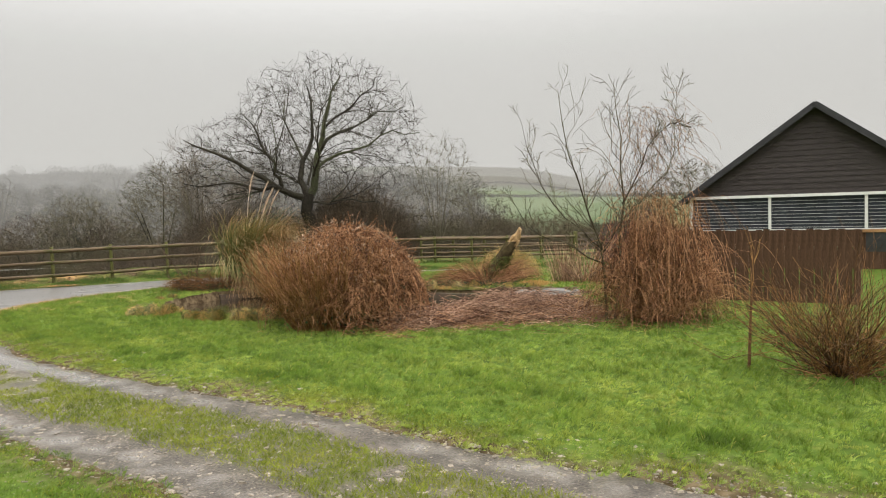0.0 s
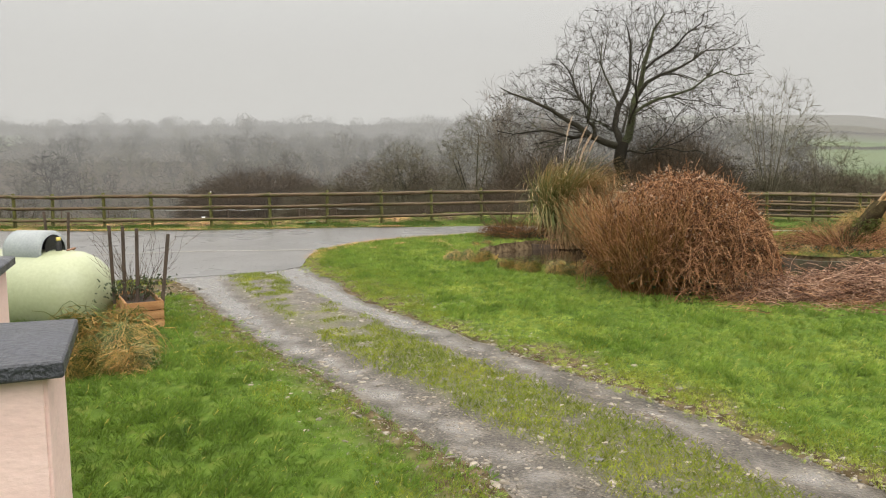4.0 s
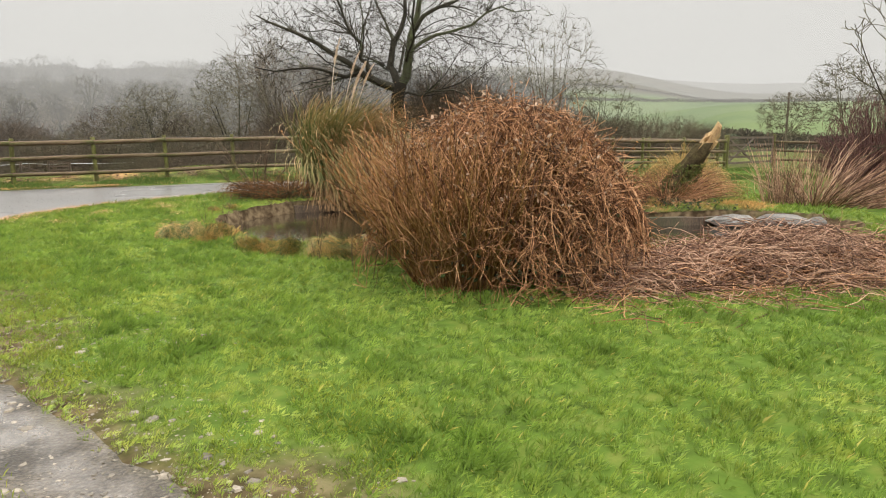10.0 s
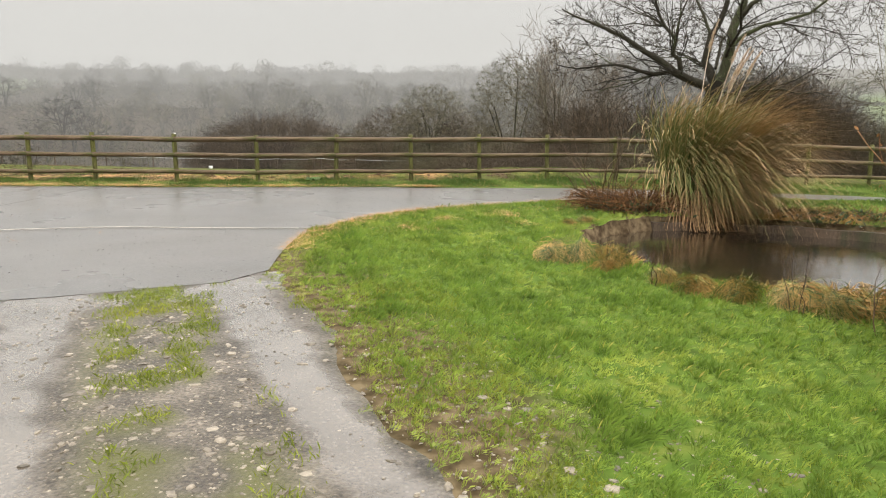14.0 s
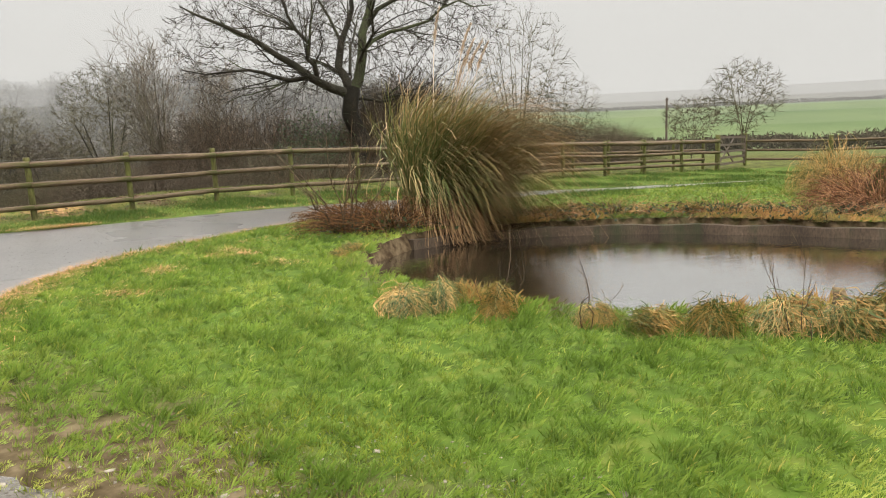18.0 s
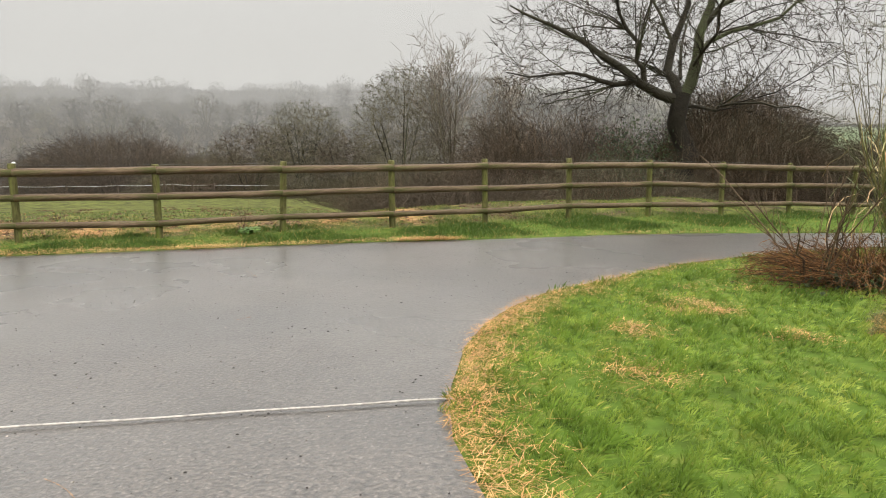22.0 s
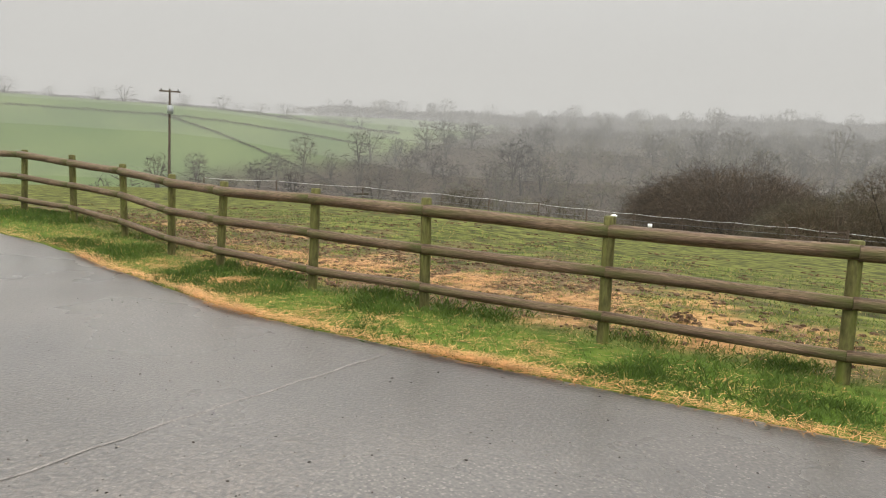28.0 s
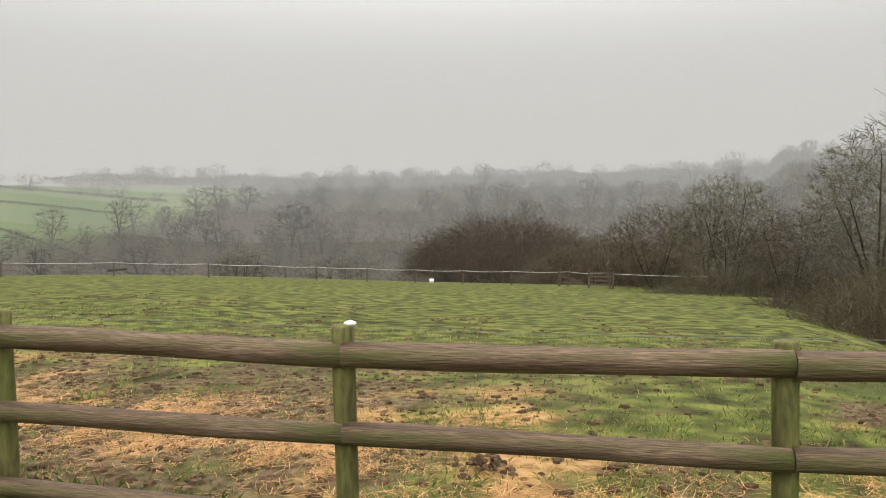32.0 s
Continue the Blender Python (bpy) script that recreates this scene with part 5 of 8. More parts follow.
# slabs at the water's edge
STONE = mat("grey_stone", [(0.3, (0.08, 0.075, 0.068)), (0.7, (0.22, 0.205, 0.185))], 4, 50, 0.75, 0.6)


def stone_mesh(sx, sy, sz, seed, cuts=2):
    g_ = np.random.default_rng(seed)
    b_ = bmesh.new()
    bmesh.ops.create_icosphere(b_, subdivisions=cuts, radius=1)
    for v in b_.verts:
        d_ = Vector((round(v.co.x * 1.6) / 1.6, round(v.co.y * 1.6) / 1.6, v.co.z))
        v.co = v.co.lerp(d_, 0.45) * (1 + g_.normal() * 0.07)
        v.co = Vector((v.co.x * sx, v.co.y * sy, v.co.z * sz))
    me_ = bpy.data.meshes.new("stone")
    b_.to_mesh(me_)
    b_.free()
    me_.materials.append(STONE)
    return me_


for q, (x, y, z, sx, sy, sz, rz) in enumerate(((7.9, 13.3, -0.12, 0.36, 0.22, 0.10, -30), (8.5, 12.95, -0.10, 0.38, 0.24, 0.11, -38), (9.05, 12.6, -0.10, 0.34, 0.22, 0.10, -28), (9.3, 12.2, -0.08, 0.3, 0.2, 0.10, -50))):
    s_ = tagged(part("stone_slab", stone_mesh(sx, sy, sz, 90 + q), None), "flat grey stone slab at the pond's edge", "stone", "slabs by the pond")
    s_.matrix_world = pose(x, y, z, 4, -3, rz)

# thicket on the bank behind the fence
for q, (x, y, rx, ry, h, n, z) in enumerate(((-1.5, 31.0, 3.2, 2.0, 2.0, 1500, -1.9), (3.0, 32.0, 3.4, 2.0, 2.4, 1600, -1.9), (8.0, 33.9, 2.8, 2.0, 4.3, 2100, -1.5), (11.5, 34.0, 3.0, 2.0, 2.6, 1500, -1.5), (3.0, 38.5, 4.4, 2.2, 4.3, 1900, -2.4), (-2.5, 40, 4.0, 2.2, 3.4, 1800, -3.2),
                                                 (-4.5, 47, 3.5, 3.0, 2.4, 1300, -3.4), (0.5, 46, 4, 3.0, 3.0, 1300, -3.6), (7, 46, 5, 3.0, 3.5, 1300, -3.6), (-8, 60, 5, 3.0, 3.0, 1200, -4.2), (-30.5, 86, 9, 4, 6.2, 2600, -5.0), (-19, 78, 6, 3, 4.2, 1500, -4.6), (16, 38, 4, 2.5, 2.6, 1300, -1.4), (23, 45, 5, 3, 2.4, 1300, -1.2))):
    t = thing("bramble_thicket", "dense dark thicket of bramble and bare scrub", "thicket", at=(x, y, z))
    gg = np.random.default_rng(200 + q)
    far = 1.0 + 0.4 * (y > 45) + 0.7 * (y > 70)
    P, R = dome_stems(int(n * 1.2), rx, ry, h, gg, base=0.9, r=0.0062 * far, hang=0.35, mess=0.12, k=6)
    stuff(part("stem_tangle", mesh_np("stem_tangle", *tubes(P, R, 3, rng=gg)), BRAMBLE if q % 3 else TWIG, t))
    P2, R2 = grow(P, R, 4, 0.22, 0.9, 0.35, gg, k=3)
    stuff(part("twig_spray", mesh_np("twig_spray", *blades(P2, np.maximum(R2, 0.004 * far), gg.random(len(P2)), (0.5, 1, 0.25))), GREYTWIG if q % 2 else TWIG, t))
gg = np.random.default_rng(230)
cc = ellipsoid(3600, (0, 0, 1.7), (1.7, 1.2, 1.8), gg, 0.0, 0.1)
cc = cc + gg.normal(size=cc.shape) * 0.12
hol = thing("ivy_clad_bush", "dark evergreen bush at the oak's foot", "bush", at=(4.3, 33.6, -1.2))
stuff(part("leaf_mass", mesh_np("leaf_mass", *crumbs(cc, 0.042, gg)), IVY, hol))

for q, (x, y, w_, h_) in enumerate(((43.7, 81.8, 1.1, 2.3), (47.8, 79.5, 1.3, 2.6), (49.9, 78.2, 1.2, 2.0))):
    gg = np.random.default_rng(240 + q)
    cc = ellipsoid(1500, (0, 0, h_ * 0.52), (w_, w_, h_ * 0.5), gg, 0.2)
    cc = cc * (1 + 0.14 * wave(cc[:, 0], cc[:, 2], 0.35, q))[:, None]
    t = thing("evergreen_bush", "small dark evergreen bush standing in the far field", "bush", "field bushes", at=(x, y, gz(x, y)))
    stuff(part("leaf_mass", mesh_np("leaf_mass", *crumbs(cc, 0.12, gg)), IVY, t))
    part("trunk", mesh_np("trunk", *tubes(np.array([[(0, 0, -0.2), (0.03, 0, h_ * 0.3), (0, 0.02, h_ * 0.7)]]), np.array([[0.09, 0.07, 0.03]]), 6, rng=gg)), BARK, t)

# ---- far woods ----
g = np.random.default_rng(31)


def wood_tree(q, counts, rmin, r):
    """A tree of unit height for the woods."""
    lm_, rd_ = [], []
    for s in range(4):
        a_ = 1.57 * s + g.uniform(-0.4, 0.4)
        o_ = g.uniform(0.08, 0.2)
        lm_.append(resample([(0, 0, -0.08), (0.01 * math.cos(a_), 0.01 * math.sin(a_), 0.2), (0.45 * o_ * math.cos(a_), 0.45 * o_ * math.sin(a_), 0.45), (o_ * math.cos(a_), o_ * math.sin(a_), g.uniform(0.65, 0.85))], 5))
        rd_.append(np.linspace(r, r * 0.27, 5))
    hw_ = 0.30 + 0.025 * q
    return join_np([tubes(np.array(lm_), np.array(rd_), 4, rng=g)] + crown_tree(lm_, rd_, (((0, 0, 0.6), (hw_, hw_, 0.4), 1.0),), counts, g, rmin, 0.4, flat=True))


kinds = [wood_tree(q, (20, 80, 230), 0.0036, 0.015) for q in range(6)]
near_kinds = [wood_tree(q, (34, 190, 1000), 0.0011, 0.011) for q in range(6)]
FARTWIG = mat("far_wood_twigs", [(0.15, (0.022, 0.017, 0.011)), (0.45, (0.056, 0.046, 0.027)), (0.7, (0.082, 0.076, 0.038)), (0.95, (0.125, 0.114, 0.062))], 0.03, 0.3, 0.9, 0, attr="tone", attr_mix=0.85, spec=0.05)
HEDGE = mat("far_hedge_twigs", [(0.2, (0.05, 0.043, 0.03)), (0.8, (0.11, 0.095, 0.062))], 0.05, 0.5, 0.95, 0, attr="tone", spec=0.02)


def polar(r, az):
    return (-2 - r * math.sin(radians(az)), 10 + r * math.cos(radians(az)))


# rows of trees up the far slope, from the valley's floor to its upper edge
taken = []
r = 62.0
while r < 332:
    step = 4.2 + r * 0.012 + 2.2 * (r > 215)
    az = -36 + g.uniform(0, 2)
    while az < 84:
        rr_ = r + g.normal() * 1.8
        x, y = polar(rr_, az)
        top_r = np.interp(az, [-40, -33, -28, -20, -8, 0, 33, 38, 44, 48, 55, 60, 66, 75, 90], [95, 108, 160, 220, 300, 330, 330, 240, 200, 188, 174, 164, 142, 126, 120])
        if rr_ < top_r and bool(inside(np.array([x]), np.array([y]), WOODS)[0]) and float(edge_dist(np.array([x]), np.array([y]), WOODS)[0]) > 2.5 and g.random() < 0.62 + 0.3 * float(wave(np.array(x), np.array(y), 9.0, 5)) and not (rr_ < 92 and az > 18) and not (rr_ < 118 and az > 40):
            taken.append((x, y, (g.uniform(5.0, 9.5) + 3.5 * (g.random() < 0.12)) * (0.75 if rr_ < 85 else (1.0 if rr_ < 215 else 0.85))))
        az += math.degrees(step / r) * g.uniform(0.8, 1.2)
    r += step * 1.05
# the hazy belt along the skyline
for q in range(120):
    r_, a_ = g.uniform(300, 335), g.uniform(-9, 50)
    taken.append((*polar(r_, a_), g.uniform(5.5, 9.0) + 2.5 * (g.random() < 0.08)))
taken = np.array(taken)
zs = height(taken[:, 0], taken[:, 1])
bits = []
for (x, y, h), z in zip(taken, zs):
    V_, F_, T_ = (near_kinds if math.hypot(x + 2, y - 10) < 122 else kinds)[int(g.integers(6))]
    c_, s_ = math.cos(x * 7), math.sin(x * 7)
    M = np.array([[c_, -s_, 0], [s_, c_, 0], [0, 0, 1]])
    bits.append(((V_ * [h * 1.25, h * 1.25, h]) @ M.T + [x, y, z], F_, np.clip(np.full(len(V_), 0.42 + 0.3 * float(wave(np.array(x), np.array(y), 14.0, 2)) + g.normal() * 0.22) + 0.3 * (T_ - 0.5), 0, 1)))
woods = tagged(part("far_wood", mesh_np("far_wood", *join_np(bits)), FARTWIG), "misty bare broadleaf wood filling the valley", "woodland", kind="stuff")


def scrub_line(name, label, pts, h, w, n, seed, material):
    """A hedge or belt of scrub along a line, as many short twigs."""
    g_ = np.random.default_rng(seed)
    line = np.array(pts, float)
    n = int(n * 2.2)
    t = g_.uniform(0, len(line) - 1.001, n)
    i_ = t.astype(int)
    c_ = line[i_] + (line[i_ + 1] - line[i_]) * (t - i_)[:, None] + g_.normal(size=(n, 2)) * w
    z_ = height(c_[:, 0], c_[:, 1])
    top_ = h * (0.8 + 0.35 * wave(c_[:, 0], c_[:, 1], h * 1.5)) * g_.random(n) ** 0.7
    C = np.column_stack([c_, z_ + top_])
    d_ = unit(g_.normal(size=(n, 3)) + [0, 0, 0.8]) * (h * 0.28)
    P_ = C[:, None] + d_[:, None] * np.array([-0.7, 0, 0.7])[None, :, None]
    return tagged(part(name, mesh_np(name, *blades(P_, np.full((n, 3), max(h * 0.022, 0.055)), g_.random(n), (0.3, 1, 0.2))), material), label, "hedge", kind="stuff")


def undergrowth(n, seed):
    """Scrub between the trees of the valley, as short crossing twigs."""
    g_ = np.random.default_rng(seed)
    x_, y_ = g_.uniform(-240, 120, n * 4), g_.uniform(40, 290, n * 4)
    R_, A_ = np.hypot(x_ + 2, y_ - 10), np.degrees(np.arctan2(-(x_ + 2), y_ - 10))
    ok_ = inside(x_, y_, WOODS) & (R_ > 36) & (R_ < 270) & (A_ > -36) & (A_ < 80)
    ok_ &= R_ < np.interp(A_, [-40, -33, -28, -20, -8, 0, 33, 38, 44, 48, 55, 60, 66, 75, 90], [95, 108, 160, 220, 240, 250, 250, 235, 200, 188, 174, 164, 142, 126, 120])
    ok_ &= g_.random(n * 4) < np.clip(90 / R_, 0.15, 1)
    x_, y_, R_ = x_[ok_][:n], y_[ok_][:n], R_[ok_][:n]
    top_ = (1.1 + 2.6 * smooth01(R_, 70, 120)) * (0.7 + 0.6 * wave(x_, y_, 5.0)) * g_.random(len(x_)) ** 0.8
    C = np.column_stack([x_, y_, height(x_, y_) + np.maximum(top_, 0.1)])
    s_ = (0.25 + R_ * 0.006)[:, None, None]
    d_ = unit(g_.normal(size=(len(x_), 3)) + [0, 0, 0.9])
    P_ = C[:, None] + d_[:, None] * np.array([-0.9, 0.0, 0.9])[None, :, None] * s_
    return tagged(part("wood_undergrowth", mesh_np("wood_undergrowth", *blades(P_, np.tile(np.array([0.022, 0.016, 0.006]), (len(x_), 1)) * s_[..., 0] * 2.2, g_.random(len(x_)), (0.3, 1, 0.2))), FARTWIG), "brown scrub between the valley trees", "undergrowth", kind="stuff")


undergrowth(70000, 77)


scrub_line("far_hedge", "brown field hedge on the far slope", [polar(205, a_) for a_ in range(-22, -66, -6)], 1.0, 0.4, 2600, 1, HEDGE)
scrub_line("far_hedge", "brown field hedge on the far slope", [polar(232, a_) for a_ in range(-22, -66, -6)], 0.9, 0.4, 2000, 2, HEDGE)
scrub_line("far_hedge", "scrub and small trees below the far field", [polar(92, a_) for a_ in range(-20, -66, -4)], 2.0, 1.6, 4200, 3, HEDGE)
scrub_line("far_hedge", "brown field hedge on the far slope", [polar(203, a_) for a_ in range(46, 88, 5)], 0.6, 0.25, 3000, 4, HEDGE)
scrub_line("far_hedge", "brown field hedge on the far slope", [polar(168, 46), polar(178, 50), polar(190, 56), polar(203, 61)], 0.6, 0.3, 1400, 5, HEDGE)
scrub_line("far_hedge", "brown hedge along the far ridge", [polar(226, a_) for a_ in range(44, 92, 5)], 0.9, 0.4, 4200, 7, HEDGE)
scrub_line("far_hedge", "hazy scrub belt along the skyline", [polar(312, a_) for a_ in range(-9, 52, 4)], 4.5, 7.0, 9000, 8, HEDGE)
scrub_line("far_hedge", "hazy scrub belt on the upper slope", [polar(262, a_) for a_ in range(-6, 40, 4)], 3.5, 12.0, 6000, 9, HEDGE)
scrub_line("far_hedge", "scrub belt at the bottom of the far slope", [polar(112, a_) for a_ in range(40, 84, 5)], 5.0, 5.0, 7000, 6, HEDGE)
for q, (r, az) in enumerate(((226, 72), (226, 70.6), (226, 68), (225, 65.2), (225, 63.5), (226, 61), (226, 59.6), (226, 57), (226, 55.8), (226, 54.4), (226, 52.5), (227, 49.5), (228, 48.4), (228, 47), (229, 44.6))):
    x, y = polar(r, az)
    V_, F_, T_ = kinds[q % 6]
    h = 5.8 + 1.5 * math.sin(q * 2.1)
    t = thing("hedgerow_tree", "lone misty bare tree on the far ridge", "tree", "ridge trees", at=(x, y, gz(x, y) - 0.22 * h))
    stuff(part("crown", mesh_np("crown", V_ * [h * 1.6, h * 1.6, h * 0.95], F_, T_), FARTWIG, t))


# ---- built things ----
def box(b, x0, y0, z0, x1, y1, z1, bev=0.0):
    m_ = Matrix.Translation(((x0 + x1) / 2, (y0 + y1) / 2, (z0 + z1) / 2)) @ Matrix.Diagonal((x1 - x0, y1 - y0, z1 - z0, 1))
    r_ = bmesh.ops.create_cube(b, size=1, matrix=m_)
    if bev:
        es = list({e for v in r_["verts"] for e in v.link_edges})
        bmesh.ops.bevel(b, geom=es, offset=bev, segments=2, affect="EDGES")
    return b


def block(name, dims, material, parent, label="", bev=0.004, at=None):
    ob = part(name, box(bmesh.new(), *dims, bev), material, parent, label)
    if at is not None:
        ob.matrix_local = at
    return ob


def hip_cap(half, thick, rise):
    """A square coping slab with a shallow hipped top."""
    b_ = bmesh.new()
    lo = [b_.verts.new((sx * half, sy * half, 0)) for sx, sy in ((-1, -1), (1, -1), (1, 1), (-1, 1))]
    hi = [b_.verts.new((sx * half, sy * half, thick)) for sx, sy in ((-1, -1), (1, -1), (1, 1), (-1, 1))]
    tip = b_.verts.new((0, 0, thick + rise))
    b_.faces.new(lo[::-1])
    for q in range(4):
        b_.faces.new((lo[q], lo[(q + 1) % 4], hi[(q + 1) % 4], hi[q]))
        b_.faces.new((hi[q], hi[(q + 1) % 4], tip))
    bmesh.ops.bevel(b_, geom=list(b_.edges), offset=0.006, segments=1, affect="EDGES")
    return b_


PINK = mat("pale_pink_render", [(0.3, (0.70, 0.50, 0.45)), (0.7, (0.80, 0.595, 0.54))], 2, 30, 0.85, 0.35, bump_scale=16, stretch=(1, 1, 2.2), dist=0.012, var=0.04,
           spots=(1.3, 0.58, 0.8, (0.45, 0.36, 0.28)))
SLATE = mat("dark_slate", [(0.3, (0.022, 0.024, 0.03)), (0.7, (0.055, 0.058, 0.07))], 5, 60, 0.42, 0.7, rough_var=0.15)
for q, (x, y, zt) in enumerate(((-1.2, 1.25, 1.10), (-2.98, 3.32, 1.10))):
    pier = thing("garden_pier", "square pale pink rendered pier with a dark slate cap", "gate pier", "garden piers", at=pose(x, y, 0, 0, 0, 29))
    b = box(bmesh.new(), -0.31, -0.31, -0.1, 0.31, 0.31, zt, 0.012)
    part("pier_body", b, PINK, pier)
    ob = part("coping", hip_cap(0.365, 0.055, 0.075), SLATE, pier)
    ob.matrix_local = Matrix.Translation((0, 0, zt))
lw = thing("garden_wall", "low pale pink rendered wall with dark ridge coping between the piers", "wall", at=pose(-2.09, 2.29, 0, 0, 0, 40.7))
block("wall_body", (-0.12, -1.05, -0.1, 0.12, 1.05, 0.86), PINK, lw, bev=0.01)
b = bmesh.new()
vs = [b.verts.new(p) for p in ((-0.17, -1.05, 0.86), (0.17, -1.05, 0.86), (0.17, -1.05, 0.90), (0, -1.05, 0.98), (-0.17, -1.05, 0.90), (-0.17, 1.05, 0.86), (0.17, 1.05, 0.86), (0.17, 1.05, 0.90), (0, 1.05, 0.98), (-0.17, 1.05, 0.90))]
for f in ((0, 1, 2, 3, 4), (9, 8, 7, 6, 5), (0, 5, 6, 1), (1, 6, 7, 2), (2, 7, 8, 3), (3, 8, 9, 4), (4, 9, 5, 0)):
    b.faces.new([vs[c] for c in f])
bmesh.ops.recalc_face_normals(b, faces=b.faces)
part("coping", b, mat("brown_coping", [(0.3, (0.05, 0.035, 0.03)), (0.7, (0.10, 0.075, 0.06))], 5, 60, 0.6, 0.6), lw)

# gas tank
TANKPAINT = mat("pale_green_tank_paint", [(0.3, (0.34, 0.37, 0.225)), (0.7, (0.41, 0.435, 0.275))], 1.5, 25, 0.35, 0.1, var=0.07, spots=(2.2, 0.6, 0.8, (0.33, 0.36, 0.2)))
GREYLID = mat("grey_hood", [(0.3, (0.24, 0.265, 0.265)), (0.7, (0.31, 0.335, 0.335))], 3, 40, 0.4, 0.1, var=0.1)
# black fittings; also paints the dark of the hood's mouth and the barn's opening
BLACK = mat("black_plastic_and_dark_inside", [(0.3, (0.012, 0.012, 0.012)), (0.7, (0.03, 0.03, 0.03))], 5, 40, 0.5, 0)
BRASS = mat("brass_valve", [(0.3, (0.45, 0.36, 0.08)), (0.7, (0.6, 0.5, 0.15))], 5, 40, 0.35, 0, metal=0.6)
tank = thing("gas_tank", "pale green horizontal gas tank with a grey hood", "gas tank", at=pose(-4.1, 7.1, -0.38, 0, 0, 174))
prof = [(x_, 0.84 * r_) for x_, r_ in [(0.0, 0.001), (0.02, 0.16), (0.07, 0.30), (0.16, 0.43), (0.28, 0.53), (0.42, 0.585), (0.58, 0.60), (2.4, 0.60), (2.56, 0.585), (2.7, 0.53), (2.82, 0.43), (2.91, 0.30), (2.96, 0.16), (2.98, 0.001)]]
pts = np.array([[(x, 0, 0.70) for x, _ in prof]], float)
V, F, T = tubes(pts, np.array([[r_ for _, r_ in prof]]), 40, rng=g)
part("shell", mesh_np("shell", V, F), TANKPAINT, tank)
for x in (0.75, 2.2):
    block("saddle", (x - 0.06, -0.42, -0.08, x + 0.06, 0.42, 0.36), CONCRETE, tank)
hood_pts = np.array([[(0.72, 0, 1.190), (0.74, 0, 1.190), (1.2, 0, 1.190), (1.24, 0, 1.190), (1.26, 0, 1.190)]], float)
V, F, T = tubes(hood_pts, np.array([[0.20, 0.25, 0.25, 0.22, 0.001]]), 28, rng=g)
hood = part("hood", mesh_np("hood", V, F), GREYLID, tank, "grey domed hood")
# flat black disc: the hood's dark inside is put into its colour
V, F, T = tubes(np.array([[(0.716, 0, 1.240), (0.722, 0, 1.240)]]), np.array([[0.14, 0.001]]), 20, rng=g)
part("hood_mouth_disc", mesh_np("hood_mouth_disc", np.concatenate([V]), F), BLACK, hood)
V, F, T = tubes(np.array([[(0.62, 0.03, 1.160), (0.62, 0.03, 1.280), (0.62, 0.03, 1.320)]]), np.array([[0.035, 0.035, 0.02]]), 12, rng=g)
part("valve", mesh_np("valve", V, F), BLACK, tank)
V, F, T = tubes(np.array([[(0.62, 0.03, 1.320), (0.62, 0.03, 1.360), (0.62, 0.03, 1.365)]]), np.array([[0.03, 0.03, 0.001]]), 12, rng=g)
part("valve_cap", mesh_np("valve_cap", V, F), BRASS, tank, "yellow valve cap")
V, F, T = tubes(np.array([[(0.55, -0.12, 1.190), (0.5, -0.1, 1.220), (0.45, -0.02, 1.230), (0.47, 0.08, 1.210)]]), np.array([[0.012] * 4]), 6, rng=g)
part("pipe", mesh_np("pipe", V, F), mat("copper_pipe", [(0.3, (0.3, 0.16, 0.1)), (0.7, (0.4, 0.22, 0.14))], 5, 40, 0.4, 0, metal=0.7), tank)
block("data_plate", (0.9, -0.41, 0.95, 1.12, -0.39, 1.05), WHITE, tank, "white data plate", bev=0.002, at=Matrix.Translation((0, 0.12, 0.02)))

# planter with stakes
PLANK = mat("orange_planed_wood", [(0.3, (0.26, 0.12, 0.04)), (0.6, (0.42, 0.22, 0.085)), (0.8, (0.50, 0.29, 0.13))], 3, 60, 0.6, 0.4, stretch=(1, 6, 6))
STAKE = mat("dark_stakes", [(0.3, (0.05, 0.035, 0.025)), (0.7, (0.12, 0.085, 0.06))], 3, 40, 0.8, 0.4, stretch=(3, 3, 0.5))
SOIL = mat("soil", [(0.3, (0.02, 0.014, 0.01)), (0.7, (0.06, 0.04, 0.028))], 9, 60, 0.95, 0.8)
planter = thing("wooden_planter", "orange-brown slatted wooden planter on the grass", "planter", at=pose(-3.5, 6.75, 0, 0, 0, 36))
for q in range(3):
    z0 = 0.0 + q * 0.105
    for nm, dims in (("slat", (-0.2, -0.2, z0, 0.2, -0.175, z0 + 0.098)), ("slat", (-0.2, 0.775, z0, 0.2, 0.8, z0 + 0.098)), ("slat", (-0.2, -0.173, z0, -0.175, 0.773, z0 + 0.098)), ("slat", (0.175, -0.173, z0, 0.2, 0.773, z0 + 0.098))):
        block(nm, dims, PLANK, planter, bev=0.006)
block("soil", (-0.173, -0.173, 0.02, 0.173, 0.773, 0.26), SOIL, planter, "dark soil")
g = np.random.default_rng(91)
for q, (x, y, z, tilt) in enumerate(((-3.33, 6.82, 1.05, 7), (-3.62, 6.85, 1.11, 2), (-3.80, 6.91, 1.13, 1), (-3.99, 7.03, 1.13, -1), (-5.6, 8.6, 1.2, 3), (-6.0, 8.9, 1.2, -4))):
    st = tagged(block("wooden_stake", (-0.018, -0.018, -0.05 if q > 3 else 0.2, 0.018, 0.018, z), STAKE, None, bev=0.003), "dark brown upright wooden stake", "stake", "planter stakes")
    st.matrix_world = pose(x, y, 0, 0, tilt, 36)
twiggy("planter_climber", "thin straggling climber with few leaves in the planter", -3.69, 6.98, 0.75, 22, 0.7, 64, BRAMBLE, 0.004, 4, z=0.26, category="climber")
